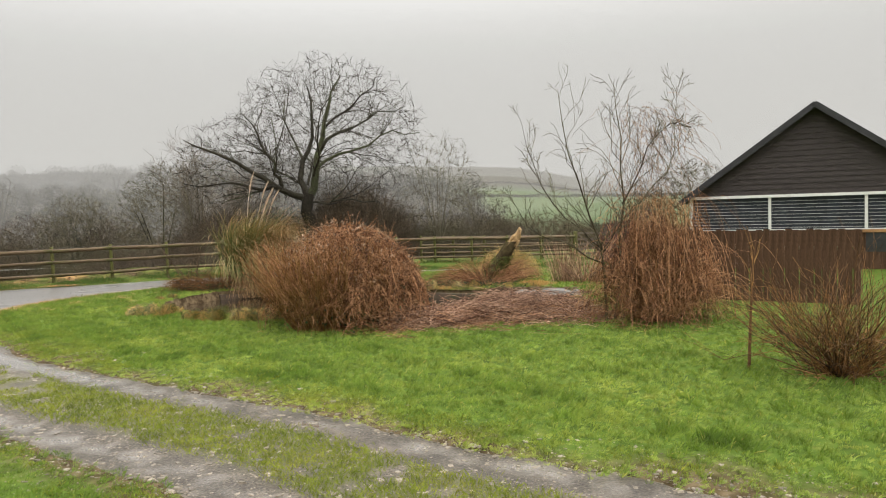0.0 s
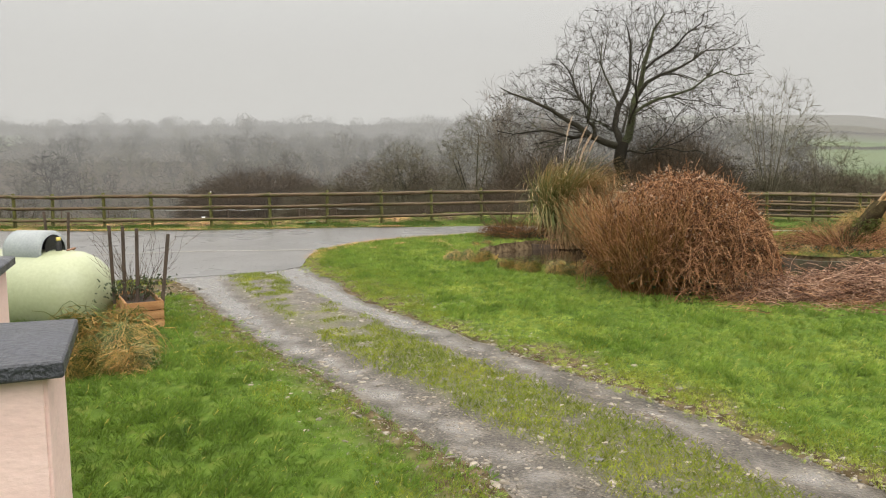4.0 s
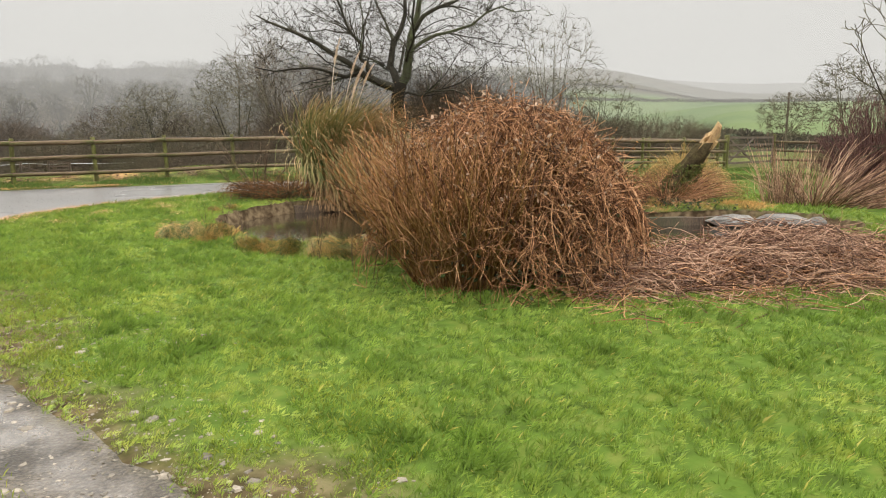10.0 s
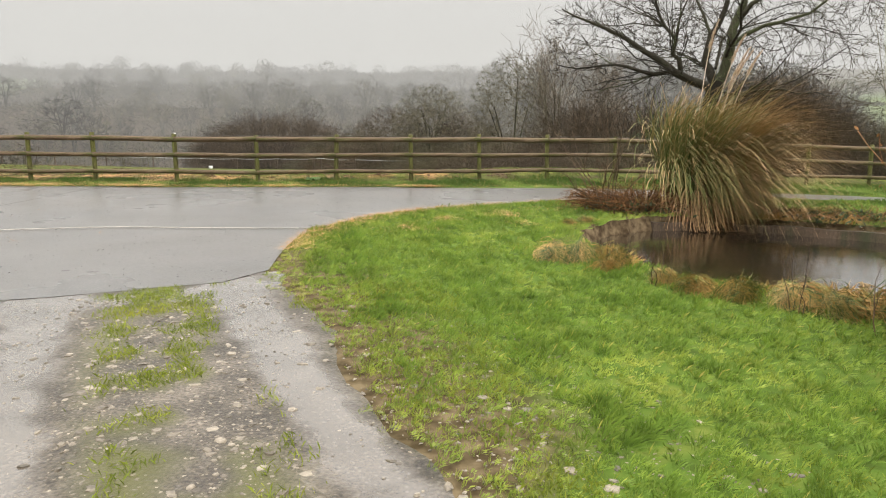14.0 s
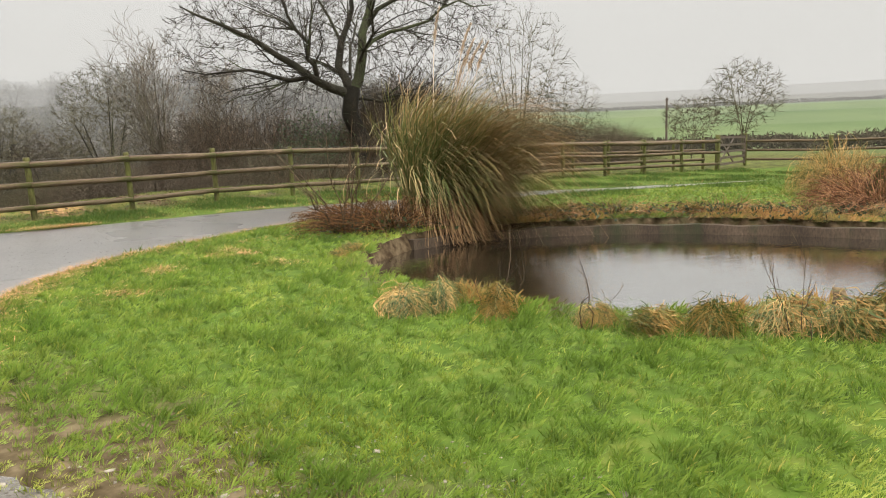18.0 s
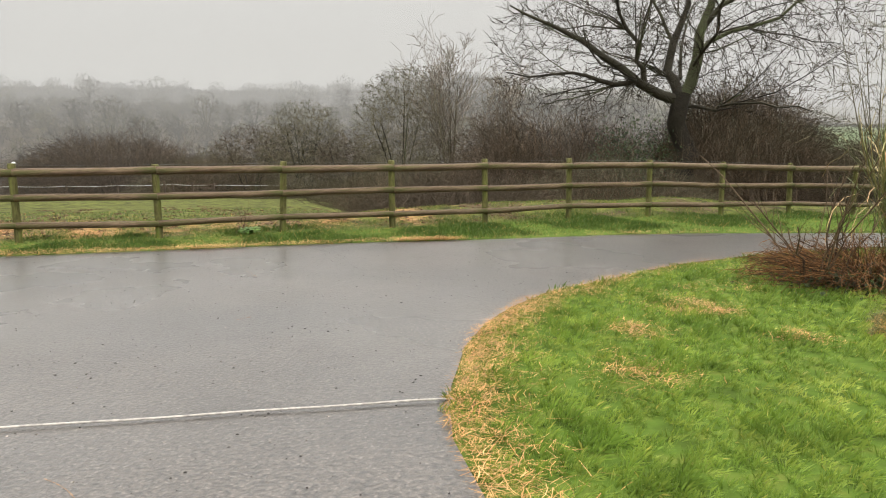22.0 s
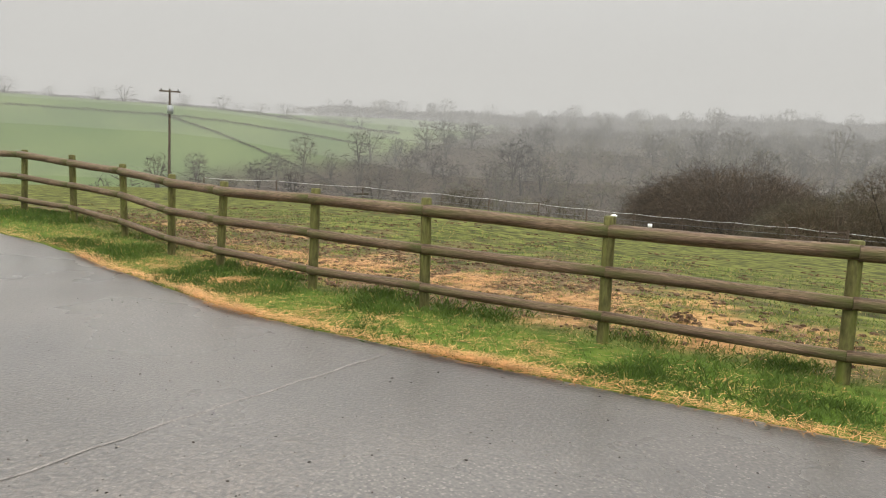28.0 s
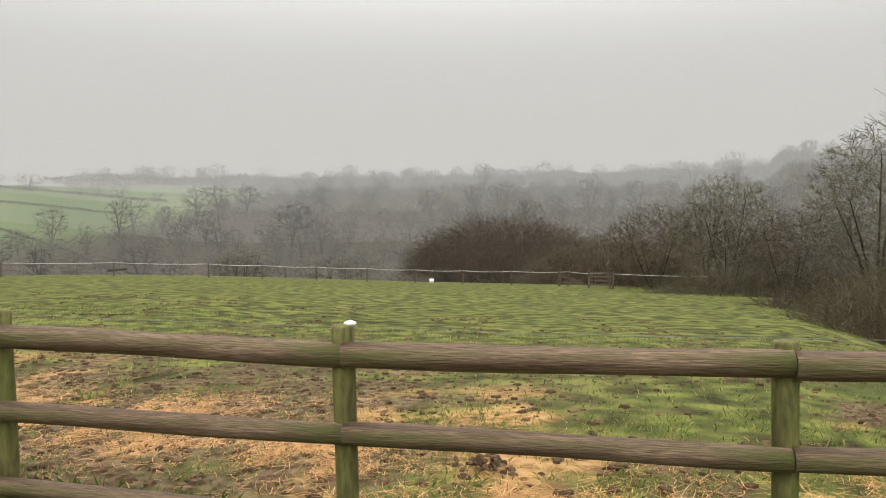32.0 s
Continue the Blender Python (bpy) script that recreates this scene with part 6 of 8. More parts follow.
cc = np.column_stack([g.normal(-3.76, 0.2, 420), g.normal(7.08, 0.22, 420), g.uniform(0.27, 0.5, 420)])
lf = tagged(part("planter_foliage", mesh_np("planter_foliage", *crumbs(cc, 0.022, g)), IVY), "low green foliage spilling over the planter", "plant", kind="stuff")

# barn
DARKBOARD = mat("black_stained_boards", [(0.3, (0.020, 0.014, 0.013)), (0.7, (0.048, 0.036, 0.033))], 3, 40, 0.7, 0.4, stretch=(1, 1, 6))
BROWNBOARD = mat("brown_fence_boards", [(0.3, (0.055, 0.03, 0.018)), (0.7, (0.12, 0.068, 0.04))], 2, 40, 0.85, 0.4, stretch=(6, 6, 0.6), spec=0.15)
ROOFMAT = mat("black_roof_sheet", [(0.3, (0.012, 0.012, 0.013)), (0.7, (0.03, 0.03, 0.033))], 3, 30, 0.55, 0.3)
TRIM = mat("white_paint", [(0.3, (0.66, 0.66, 0.64)), (0.7, (0.78, 0.78, 0.76))], 4, 40, 0.6, 0.1, var=0.1)
barn = thing("barn", "low dark weatherboarded barn with white louvred sides", "barn", at=pose(16.95, 13.75, 0.18, 0, 0, -45) @ Matrix.Diagonal((0.81, 0.81, 0.81, 1)))
HW, EV, AP, DP = 4.1, 2.35, 5.35, 9.0
rows_ = 16
for q in range(rows_):
    z0, z1 = EV + (AP - EV) * q / rows_, EV + (AP - EV) * (q + 1) / rows_
    w = (HW - 0.05) * (1 - (z0 - EV) / (AP - EV))
    b = bmesh.new()
    w2 = (HW - 0.05) * max(0.01, 1 - (z1 - EV) / (AP - EV))
    p_ = [(-w, -0.03, z0), (w, -0.03, z0), (w2, -0.005, z1 + 0.02), (-w2, -0.005, z1 + 0.02)]
    f_ = [b.verts.new(c) for c in p_] + [b.verts.new((x, 0.03, z)) for x, _, z in p_]
    for idx in ((0, 1, 2, 3), (7, 6, 5, 4), (0, 4, 5, 1), (1, 5, 6, 2), (2, 6, 7, 3), (3, 7, 4, 0)):
        b.faces.new([f_[c] for c in idx])
    bmesh.ops.recalc_face_normals(b, faces=b.faces)
    part("weatherboard", b, DARKBOARD, barn)
for sx in (-1, 1):
    b = bmesh.new()
    L = math.hypot(HW + 0.35, (AP - EV) * (HW + 0.35) / HW)
    box(b, 0, -0.35, -0.05, L, DP + 0.3, 0.06, 0.01)
    ob = part("roof", b, ROOFMAT, barn)
    an = math.atan2(AP - EV, HW)
    ob.matrix_local = Matrix.Translation((0, 0, AP + 0.05)) @ (Matrix.Rotation(an, 4, "Y") if sx > 0 else Matrix.Rotation(math.pi, 4, "Z") @ Matrix.Translation((0, -DP, 0)) @ Matrix.Rotation(an, 4, "Y"))
    block("barge_board", (0, -0.39, -0.14, L, -0.355, 0.02), ROOFMAT, ob, bev=0.004)if sx > 0 else block("barge_board", (0, DP + 0.305, -0.14, L, DP + 0.34, 0.02), ROOFMAT, ob, bev=0.004)
block("fascia", (-HW - 0.1, -0.10, EV - 0.10, HW + 0.1, -0.04, EV), TRIM, barn, "white fascia board")
for x in (-HW, -HW / 3 - 0.1, HW / 3 + 0.1, HW - 0.12):
    block("post", (x, -0.06, 1.12, x + 0.09, 0.06, EV - 0.1), TRIM, barn, "white post")
for q in range(9):
    z = 1.2 + q * 0.115
    block("louvre", (-HW + 0.12, -0.014, -0.004, HW - 0.12, 0.014, 0.004), TRIM, barn, "white louvre slat", bev=0.002, at=Matrix.Translation((0, 0.0, z)) @ Matrix.Rotation(radians(8), 4, "X") @ Matrix.Diagonal((1, 1, 0.8, 1)))
block("plinth", (-HW, -0.02, -0.3, HW, 0.1, 1.1), BROWNBOARD, barn, "brown boarded lower wall")
block("sill", (-HW, -0.05, 1.102, HW, 0.03, 1.14), TRIM, barn, "white sill")
# panel added behind the louvres; its navy colour makes the gaps dark
block("backing", (-HW + 0.12, 0.065, 1.12, HW - 0.12, 0.085, 2.3), mat("navy_gap_panel", [(0.3, (0.012, 0.015, 0.022)), (0.7, (0.03, 0.036, 0.05))], 2, 30, 0.8, 0.2, stretch=(4, 4, 0.4)), barn, "dark blue panel added to darken the gaps between the louvres")
# plate laid on the boards; the opening's dark inside is only its black
block("opening", (1.5, -0.028, 0.35, HW - 0.15, -0.022, 0.98), BLACK, barn, "thin black plate painted as the dark of an opening")
block("beam", (1.4, -0.06, 1.0, HW, -0.022, 1.095), PLANK, barn, "orange-brown beam")
for sx in (-1, 1):
    block("side_wall", (min(sx * (HW - 0.1), sx * HW), 0.06, -0.3, max(sx * (HW - 0.1), sx * HW), DP, EV), DARKBOARD, barn)
block("back_wall", (-HW + 0.1, DP - 0.1, -0.3, HW - 0.1, DP, EV), DARKBOARD, barn)
block("floor", (-HW + 0.1, 0.1, -0.3, HW - 0.1, DP - 0.1, -0.02), CONCRETE, barn)

# board fence in front of the barn
bf = thing("board_fence", "close-boarded brown timber fence", "fence")
board = box(bmesh.new(), -0.058, -0.011, -0.1, 0.058, 0.011, 1.34, 0.004)
bme = bpy.data.meshes.new("board")
board.to_mesh(bme)
board.free()
bme.materials.append(BROWNBOARD)
A, B_ = Vector((9.2, 10.85, 0)), Vector((11.75, 7.55, 0))
nb = int((B_ - A).length / 0.121)
ang = math.degrees(math.atan2(B_.y - A.y, B_.x - A.x))
for q in range(nb):
    ob = part("board", bme, None, bf)
    p_ = A.lerp(B_, (q + 0.5) / nb)
    ob.matrix_local = pose(p_.x, p_.y, 0.012 * math.sin(q * 1.9), 0, 0.4 * math.sin(q * 2.7), ang)
rail_between(A + Vector((0.03, 0.05, 1.0)), B_ + Vector((0.03, 0.05, 1.0)), 0.6, rail_kinds[0], bf)
rail_between(A + Vector((0.03, 0.05, 0.3)), B_ + Vector((0.03, 0.05, 0.3)), 0.6, rail_kinds[1], bf)

# gate and the fence beyond it
gp, gr, pf = (16.75, 27.25), (20.2, 29.3), (22.2, 27.1)
for nm, (x, y), h, s in (("gate_post", gp, 1.22, 1.7), ("gate_post", gr, 1.25, 1.3), ("fence_post", pf, 1.15, 1.7), ("fence_post", (27.5, 25.5), 1.15, 1.5)):
    ob = tagged(part(nm, post_kinds[1], None), "stout dark timber post", "post", "gate posts")
    ob.matrix_world = pose(x, y, gz(x, y)) @ Matrix.Diagonal((s, s, h / 1.1, 1))
GALV = mat("dark_gate_timber", [(0.3, (0.06, 0.042, 0.03)), (0.7, (0.13, 0.095, 0.07))], 3, 40, 0.6, 0.3)
gate = thing("field_gate", "dark brown timber five-bar field gate, closed", "gate")


def bar(name, a, c, w, h, material, parent):
    d_ = Vector(c) - Vector(a)
    ob_ = part(name, box(bmesh.new(), 0, -w / 2, -h / 2, d_.length, w / 2, h / 2, 0.004), material, parent)
    ob_.matrix_local = Matrix.Translation(a) @ d_.to_track_quat("X", "Z").to_matrix().to_4x4()
    return ob_


ga, gb = Vector((gp[0] + 0.12, gp[1] + 0.07, gz(*gp))), Vector((gr[0] - 0.1, gr[1] - 0.06, gz(*gr)))
for h in (0.18, 0.4, 0.62, 0.85, 1.12):
    bar("bar", ga + Vector((0, 0, h)), gb + Vector((0, 0, h)), 0.03, 0.08, GALV, gate)
bar("brace", ga + Vector((0, 0, 0.2)), ga.lerp(gb, 0.55) + Vector((0, 0, 1.1)), 0.03, 0.07, GALV, gate)
bar("brace", ga.lerp(gb, 0.55) + Vector((0, 0, 0.2)), ga + Vector((0, 0, 1.1)), 0.03, 0.07, GALV, gate)
bar("stile", ga + Vector((0, 0, 0.1)), ga + Vector((0, 0, 1.2)), 0.07, 0.05, GALV, gate)
bar("stile", gb + Vector((0, 0, 0.1)), gb + Vector((0, 0, 1.2)), 0.07, 0.05, GALV, gate)
sf = thing("rail_fence", "low two-rail timber fence beside the gate", "fence")
for a_, c_ in ((gr, pf), (pf, (27.5, 25.5)), ((27.5, 25.5), (33.5, 23.5))):
    for h in (0.25, 0.6, 0.95):
        rail_between((a_[0], a_[1], gz(*a_) + h), (c_[0], c_[1], gz(*c_) + h), 0.9, rail_kinds[int(h * 7) % 6], sf)
f2 = thing("rail_fence", "second dark rail fence along the field edge", "fence")
for q in range(6):
    x, y = 9.5 + q * 1.5, 27.4 + q * 0.16
    ob = part("post", post_kinds[q % 5], None, f2)
    ob.matrix_local = pose(x, y, gz(x, y))
    if q:
        for h in (0.35, 0.68, 1.0):
            xa, ya = x - 1.5, y - 0.16
            rail_between((xa, ya - 0.06, gz(xa, ya) + h), (x, y - 0.06, gz(x, y) + h), 0.9, rail_kinds[(q + int(h * 10)) % 6], f2)

# overhead line poles
for x, y, h, z, tr in ((-67.4, 49.2, 7.9, -1.7, True), (47.0, 64.4, 4.3, -0.6, False)):
    pl = thing("utility_pole", "dark wooden overhead line pole", "utility pole", at=(x, y, z))
    V, F, T = tubes(np.array([[(0, 0, -0.3), (0, 0, h * 0.5), (0, 0, h)]]), np.array([[0.12, 0.105, 0.09]]), 10, rng=g)
    part("pole", mesh_np("pole", V, F), STAKE, pl)
    block("cross_arm", (-0.9 if tr else -0.5, -0.06, h - 0.25, 0.9 if tr else 0.5, 0.06, h - 0.12), STAKE, pl, bev=0.005, at=Matrix.Rotation(radians(60), 4, "Z"))
    if tr:
        V, F, T = tubes(np.array([[(0.3, -0.1, h - 2.2), (0.3, -0.1, h - 2.15), (0.3, -0.1, h - 1.45), (0.3, -0.1, h - 1.4)]]), np.array([[0.02, 0.26, 0.26, 0.02]]), 14, rng=g)
        part("transformer", mesh_np("transformer", V, F), GREYLID, pl, "grey drum transformer")
        for sx in (-0.7, 0.0, 0.7):
            block("insulator", (-0.05, -0.05, 0, 0.05, 0.05, 0.16), BLACK, pl, at=Matrix.Rotation(radians(60), 4, "Z") @ Matrix.Translation((sx, 0, h - 0.12)))

# electric tape fence across the paddock
tf = thing("tape_fence", "white electric tape on thin stakes across the paddock", "fence")
tp = [(-58, 47), (-54.0, 51.0), (-49.7, 56.4), (-43.8, 59.5), (-40.3, 61.1), (-36.6, 62.5), (-33.5, 64.4), (-30.4, 66.1), (-26.9, 66.6), (-23.3, 66.8), (-18.8, 65.0), (-16.2, 65.6), (-9.0, 64.4)]
for q, (x, y) in enumerate(tp):
    z = gz(x, y)
    block("stake", (x - 0.035, y - 0.035, z - 0.1, x + 0.035, y + 0.035, z + 1.02), STAKE, tf, bev=0.004)
    if q:
        xa, ya = tp[q - 1]
        za = gz(xa, ya)
        sg = np.array([[(xa + (x - xa) * s, ya + (y - ya) * s, za + (z - za) * s + 0.98 - 0.25 * s * (1 - s)) for s in np.linspace(0, 1, 6)]])
        part("tape", mesh_np("tape", *tubes(sg, np.full((1, 6), 0.010), 4, rng=g)), WHITE, tf, "white tape")
g1 = thing("paddock_gate", "small dark wooden gate in the tape fence", "gate")
for x, y in ((-19.4, 65.0), (-17.5, 65.3), (-16.0, 65.5)):
    z = gz(x, y)
    block("gate_stake", (x - 0.06, y - 0.06, z - 0.1, x + 0.06, y + 0.06, z + 1.15), STAKE, g1)
for h in (0.25, 0.5, 0.75, 1.0):
    bar("bar", (-17.5, 65.3, gz(-17.5, 65.3) + h), (-16.0, 65.5, gz(-16, 65.5) + h), 0.04, 0.09, STAKE, g1)
bar("brace", (-19.3, 65.0, gz(-19.4, 65) + 0.75), (-17.6, 65.3, gz(-17.5, 65.3) + 0.2), 0.04, 0.09, STAKE, g1)
bar("bar", (-19.3, 65.0, gz(-19.4, 65) + 0.25), (-17.6, 65.3, gz(-17.5, 65.3) + 0.25), 0.04, 0.09, STAKE, g1)
tub = thing("white_bucket", "small white bucket standing far out in the paddock", "bucket", at=(-30.0, 68.0, gz(-30, 68)))
V, F, T = tubes(np.array([[(0, 0, 0), (0, 0, 0.002), (0, 0, 0.34), (0, 0, 0.35), (0, 0, 0.05)]]), np.array([[0.001, 0.15, 0.18, 0.165, 0.13]]), 14, rng=g)
part("bucket_body", mesh_np("bucket_body", V, F), WHITE, tub)

# wire along the top of the fence, on white insulators
GREYWIRE = mat("grey_wire", [(0.3, (0.10, 0.10, 0.095)), (0.7, (0.2, 0.2, 0.19))], 5, 40, 0.5, 0)
wire = thing("electric_wire", "thin grey electric fence wire on insulators", "wire")
for q in range(8, 24):
    (xa, ya), (x, y) = FENCE[q], FENCE[q + 1]
    sg = np.array([[(xa + (x - xa) * s, ya + (y - ya) * s + 0.09, gz(xa, ya) * (1 - s) + gz(x, y) * s + 1.075 - 0.03 * s * (1 - s)) for s in np.linspace(0, 1, 5)]])
    part("wire_span", mesh_np("wire_span", *tubes(sg, np.full((1, 5), 0.0012), 4, rng=g)), GREYWIRE, wire)
for q in (FENCE.index((-8.9, 21.2)),):
    x, y = FENCE[q]
    V, F, T = tubes(np.array([[(0, 0, 0), (0, 0, 0.004), (0, 0, 0.012), (0, 0, 0.02)]]), np.array([[0.026, 0.03, 0.024, 0.001]]), 12, rng=g)
    cap = part("insulator", mesh_np("insulator", V, F), WHITE, fence, "white insulator cap")
    cap.matrix_local = pose(x + 0.01, y, gz(x, y) + 1.10)

# hose across the drive, joint in the tarmac
hp = resample([(-3.5, 14.47, 0.02), (-4.3, 14.42, 0.02), (-5.2, 14.35, 0.02), (-6.28, 14.22, 0.02), (-8.05, 13.45, 0.02), (-11, 12.2, 0.02), (-15, 11.0, 0.02)], 28)
hp[:, 1] += 0.007 * np.sin(np.arange(28) * 1.3)
hp[:, 2] = height(hp[:, 0], hp[:, 1]) + 0.02
hose = tagged(part("water_pipe", mesh_np("water_pipe", *tubes(hp[None], np.full((1, 28), 0.0068), 8, rng=g)), mat("pale_pipe", [(0.3, (0.33, 0.31, 0.28)), (0.7, (0.46, 0.43, 0.39))], 2, 30, 0.5, 0)), "pale plastic water pipe lying across the drive", "pipe")
cr = resample([(-9.78, 19.45, 0), (-9.66, 18.4, 0), (-9.55, 17.5, 0), (-9.36, 16.6, 0), (-9.2, 15.2, 0)], 24)
cr[:, 0] += 0.012 * np.sin(np.arange(24) * 2.1)
cr[:, 2] = height(cr[:, 0], cr[:, 1]) + 0.0065
V, F, T = blades(cr[None], np.full((1, 24), 0.009), np.array([0.5]))
tagged(part("tarmac_joint", mesh_np("tarmac_joint", V, F), mat("pale_joint", [(0.3, (0.11, 0.10, 0.092)), (0.7, (0.22, 0.205, 0.19))], 20, 90, 0.7, 0.3)), "pale seam in the tarmac", "joint", kind="structure")

# weed by the fence
twiggy("dock_weed", "dead dock stems with a green rosette by the fence", -5.95, 21.8, 0.42, 7, 0.5, 65, BRAMBLE, 0.005, 3, category="weed")
gg = np.random.default_rng(66)
n, k = 60, 5
a = gg.uniform(0, 6.28, n)
u = np.linspace(0, 1, k)
P = np.stack([np.cos(a)[:, None] * u * 0.2, np.sin(a)[:, None] * u * 0.2, 0.22 * u[None] * gg.uniform(0.6, 1.2, n)[:, None] * (1.4 - u)], -1)
t = thing("weed_rosette", "dark green leafy weed at the fence foot", "weed", at=(-5.85, 21.8, 0))
stuff(part("leaf_mass", mesh_np("leaf_mass", *blades(P, 0.028 * np.sin(np.linspace(0.3, 3.0, k))[None] * np.ones((n, 1)), gg.random(n))), mat("dock_leaves", [(0.3, (0.06, 0.13, 0.02)), (0.7, (0.15, 0.26, 0.05))], 3, 30, 0.5, 0, attr="tone"), t))


# tussocks of bleached grass round the pond
def tussock_mesh(seed, n=760, h=0.2, r=0.22, tone0=0.35):
    """A dome of long leaves that part at the crown and drape to the ground."""
    g_ = np.random.default_rng(seed)
    a_ = g_.uniform(0, 6.28, n) + 0.5 * np.sin(g_.uniform(0, 6.28, n))
    k_ = 7
    th = g_.uniform(0.02, 0.75, n)[:, None] + np.linspace(0, 1, k_)[None] * g_.uniform(0.7, 1.5, n)[:, None]
    sc = g_.uniform(0.35, 1.3, n)[:, None] * (1 + 0.18 * np.sin(2 * a_ + seed))[:, None]
    aa = a_[:, None] + np.linspace(0, 1, k_)[None] * g_.normal(0.3, 0.9, n)[:, None]
    P_ = np.stack([r * sc * np.sin(th) * np.cos(aa), r * sc * np.sin(th) * np.sin(aa), h * sc * np.cos(th)], -1)
    P_[:, 1:] += np.cumsum(g_.normal(size=(n, k_ - 1, 3)), 1) * 0.026
    P_[..., 2] = np.maximum(P_[..., 2], 0.0)
    tone_ = np.clip(tone0 + 0.9 * g_.random(n) - 0.5 - 0.25 * (np.cos(a_ + seed) > 0.4), 0, 1)
    return mesh_np("blade_mass", *blades(P_, 0.0040 * np.linspace(1, 0.35, k_)[None] * np.ones((n, 1)), tone_, (0.6, 0.5, 0.4)))


TUSS = mat("bleached_tussock_grass", [(0.15, (0.07, 0.11, 0.022)), (0.4, (0.29, 0.24, 0.066)), (0.62, (0.50, 0.285, 0.088)), (0.95, (0.68, 0.43, 0.165))], 1.5, 10, 0.6, 0, attr="tone", attr_mix=0.75)
tus = [tussock_mesh(s, tone0=t0) for s, t0 in ((301, 0.55), (302, 0.4), (303, 0.5))]
for me in tus:
    me.materials.append(TUSS)
spots_ = [(-0.46, 12.95, 0.85), (-0.2, 12.9, 0.8), (0.15, 12.62, 0.9), (0.03, 12.45, 0.7), (0.04, 13.2, 0.6), (0.5, 11.95, 0.6), (0.72, 11.62, 0.8), (1.02, 11.42, 0.75), (1.42, 11.22, 0.95), (1.7, 10.95, 1.0), (2.05, 10.85, 1.1), (2.3, 11.05, 0.8),
          (-0.2, 15.6, 0.5), (0.05, 15.9, 0.6), (3.3, 16.98, 0.7), (3.9, 16.85, 0.6), (4.5, 16.5, 0.7), (5.1, 16.0, 0.7), (5.6, 15.4, 0.6), (6.1, 14.7, 0.8), (6.6, 14.3, 0.8), (7.0, 14.2, 0.7), (2.9, 17.15, 0.8),
          (-1.35, 1.95, 0.9), (-1.15, 2.0, 0.9), (-2.9, 5.4, 1.2), (-3.2, 5.9, 1.3), (-2.7, 5.0, 1.1), (-3.5, 5.6, 1.3), (-3.05, 4.8, 1.0), (-3.6, 6.3, 1.1), (-0.75, 1.75, 0.8)]
g = np.random.default_rng(304)
for q, (x, y, s) in enumerate(spots_):
    t = thing("grass_tussock", "drooping tussock of bleached yellow and green grass", "tussock", "tussocks", at=pose(x, y, gz(x, y) - 0.03, 0, 0, g.uniform(0, 360)) @ Matrix.Diagonal((s * 0.82, s * g.uniform(0.6, 0.95), s * g.uniform(0.85, 1.25), 1)))
    stuff(part("blade_mass", tus[q % 3], None, t))
# dead stalks on the bank
for q, (x, y, h) in enumerate(((0.45, 11.9, 0.42), (0.1, 12.6, 0.6), (1.35, 11.0, 0.5), (1.7, 10.4, 0.5))):
    twiggy("dead_stalks", "dead brown stalks on the pond's bank", x, y, h, 4, 0.35, 400 + q, BRAMBLE, 0.005, 3, category="weed")
snag = thing("driftwood_snag", "short grey broken stump with jagged stubs on the bank", "driftwood", at=pose(1.85, 11.2, -0.08))
for q, (l_, r_, tilt, turn) in enumerate(((0.30, 0.085, -78, 30), (0.22, 0.05, -52, -20), (0.2, 0.045, -60, 150), (0.13, 0.06, -35, 80))):
    st = part("stub", log(l_, r_, 99 + q, 9, 6, 0.03, 0.55), ROT, snag)
    st.matrix_local = pose(0.03 * q, 0, 0, 0, tilt, turn)
# bramble and ivy over the pond wall
for q, (x, y) in enumerate(((3.1, 17.1), (4.3, 16.75), (5.4, 15.75), (6.2, 14.75), (7.2, 14.35))):
    gg = np.random.default_rng(420 + q)
    P, R = dome_stems(170, 0.75, 0.42, 0.24, gg, r=0.003, hang=0.8, mess=0.05)
    t = thing("bramble_edge", "low bramble and weeds along the pond wall", "undergrowth", at=pose(x, y, 0, 0, 0, -42))
    stuff(part("stem_tangle", mesh_np("stem_tangle", *tubes(P, R, 3, rng=gg)), STEM, t))
    cc = np.column_stack([gg.normal(0, 0.5, 380), gg.normal(0, 0.2, 380), gg.uniform(0, 0.15, 380)])
    stuff(part("leaf_litter", mesh_np("leaf_litter", *crumbs(cc, 0.03, gg)), IVY, t))
P, R = dome_stems(900, 0.75, 0.6, 0.8, np.random.default_rng(430), r=0.004, hang=0.9, mess=0.06)
t = thing("brown_reed_clump", "drooping clump of dead brown grass on the far bank", "grass clump", at=(8.9, 16.6, 0))
stuff(part("blade_mass", mesh_np("blade_mass", *tubes(P, R, 3, rng=g)), TUSS, t))
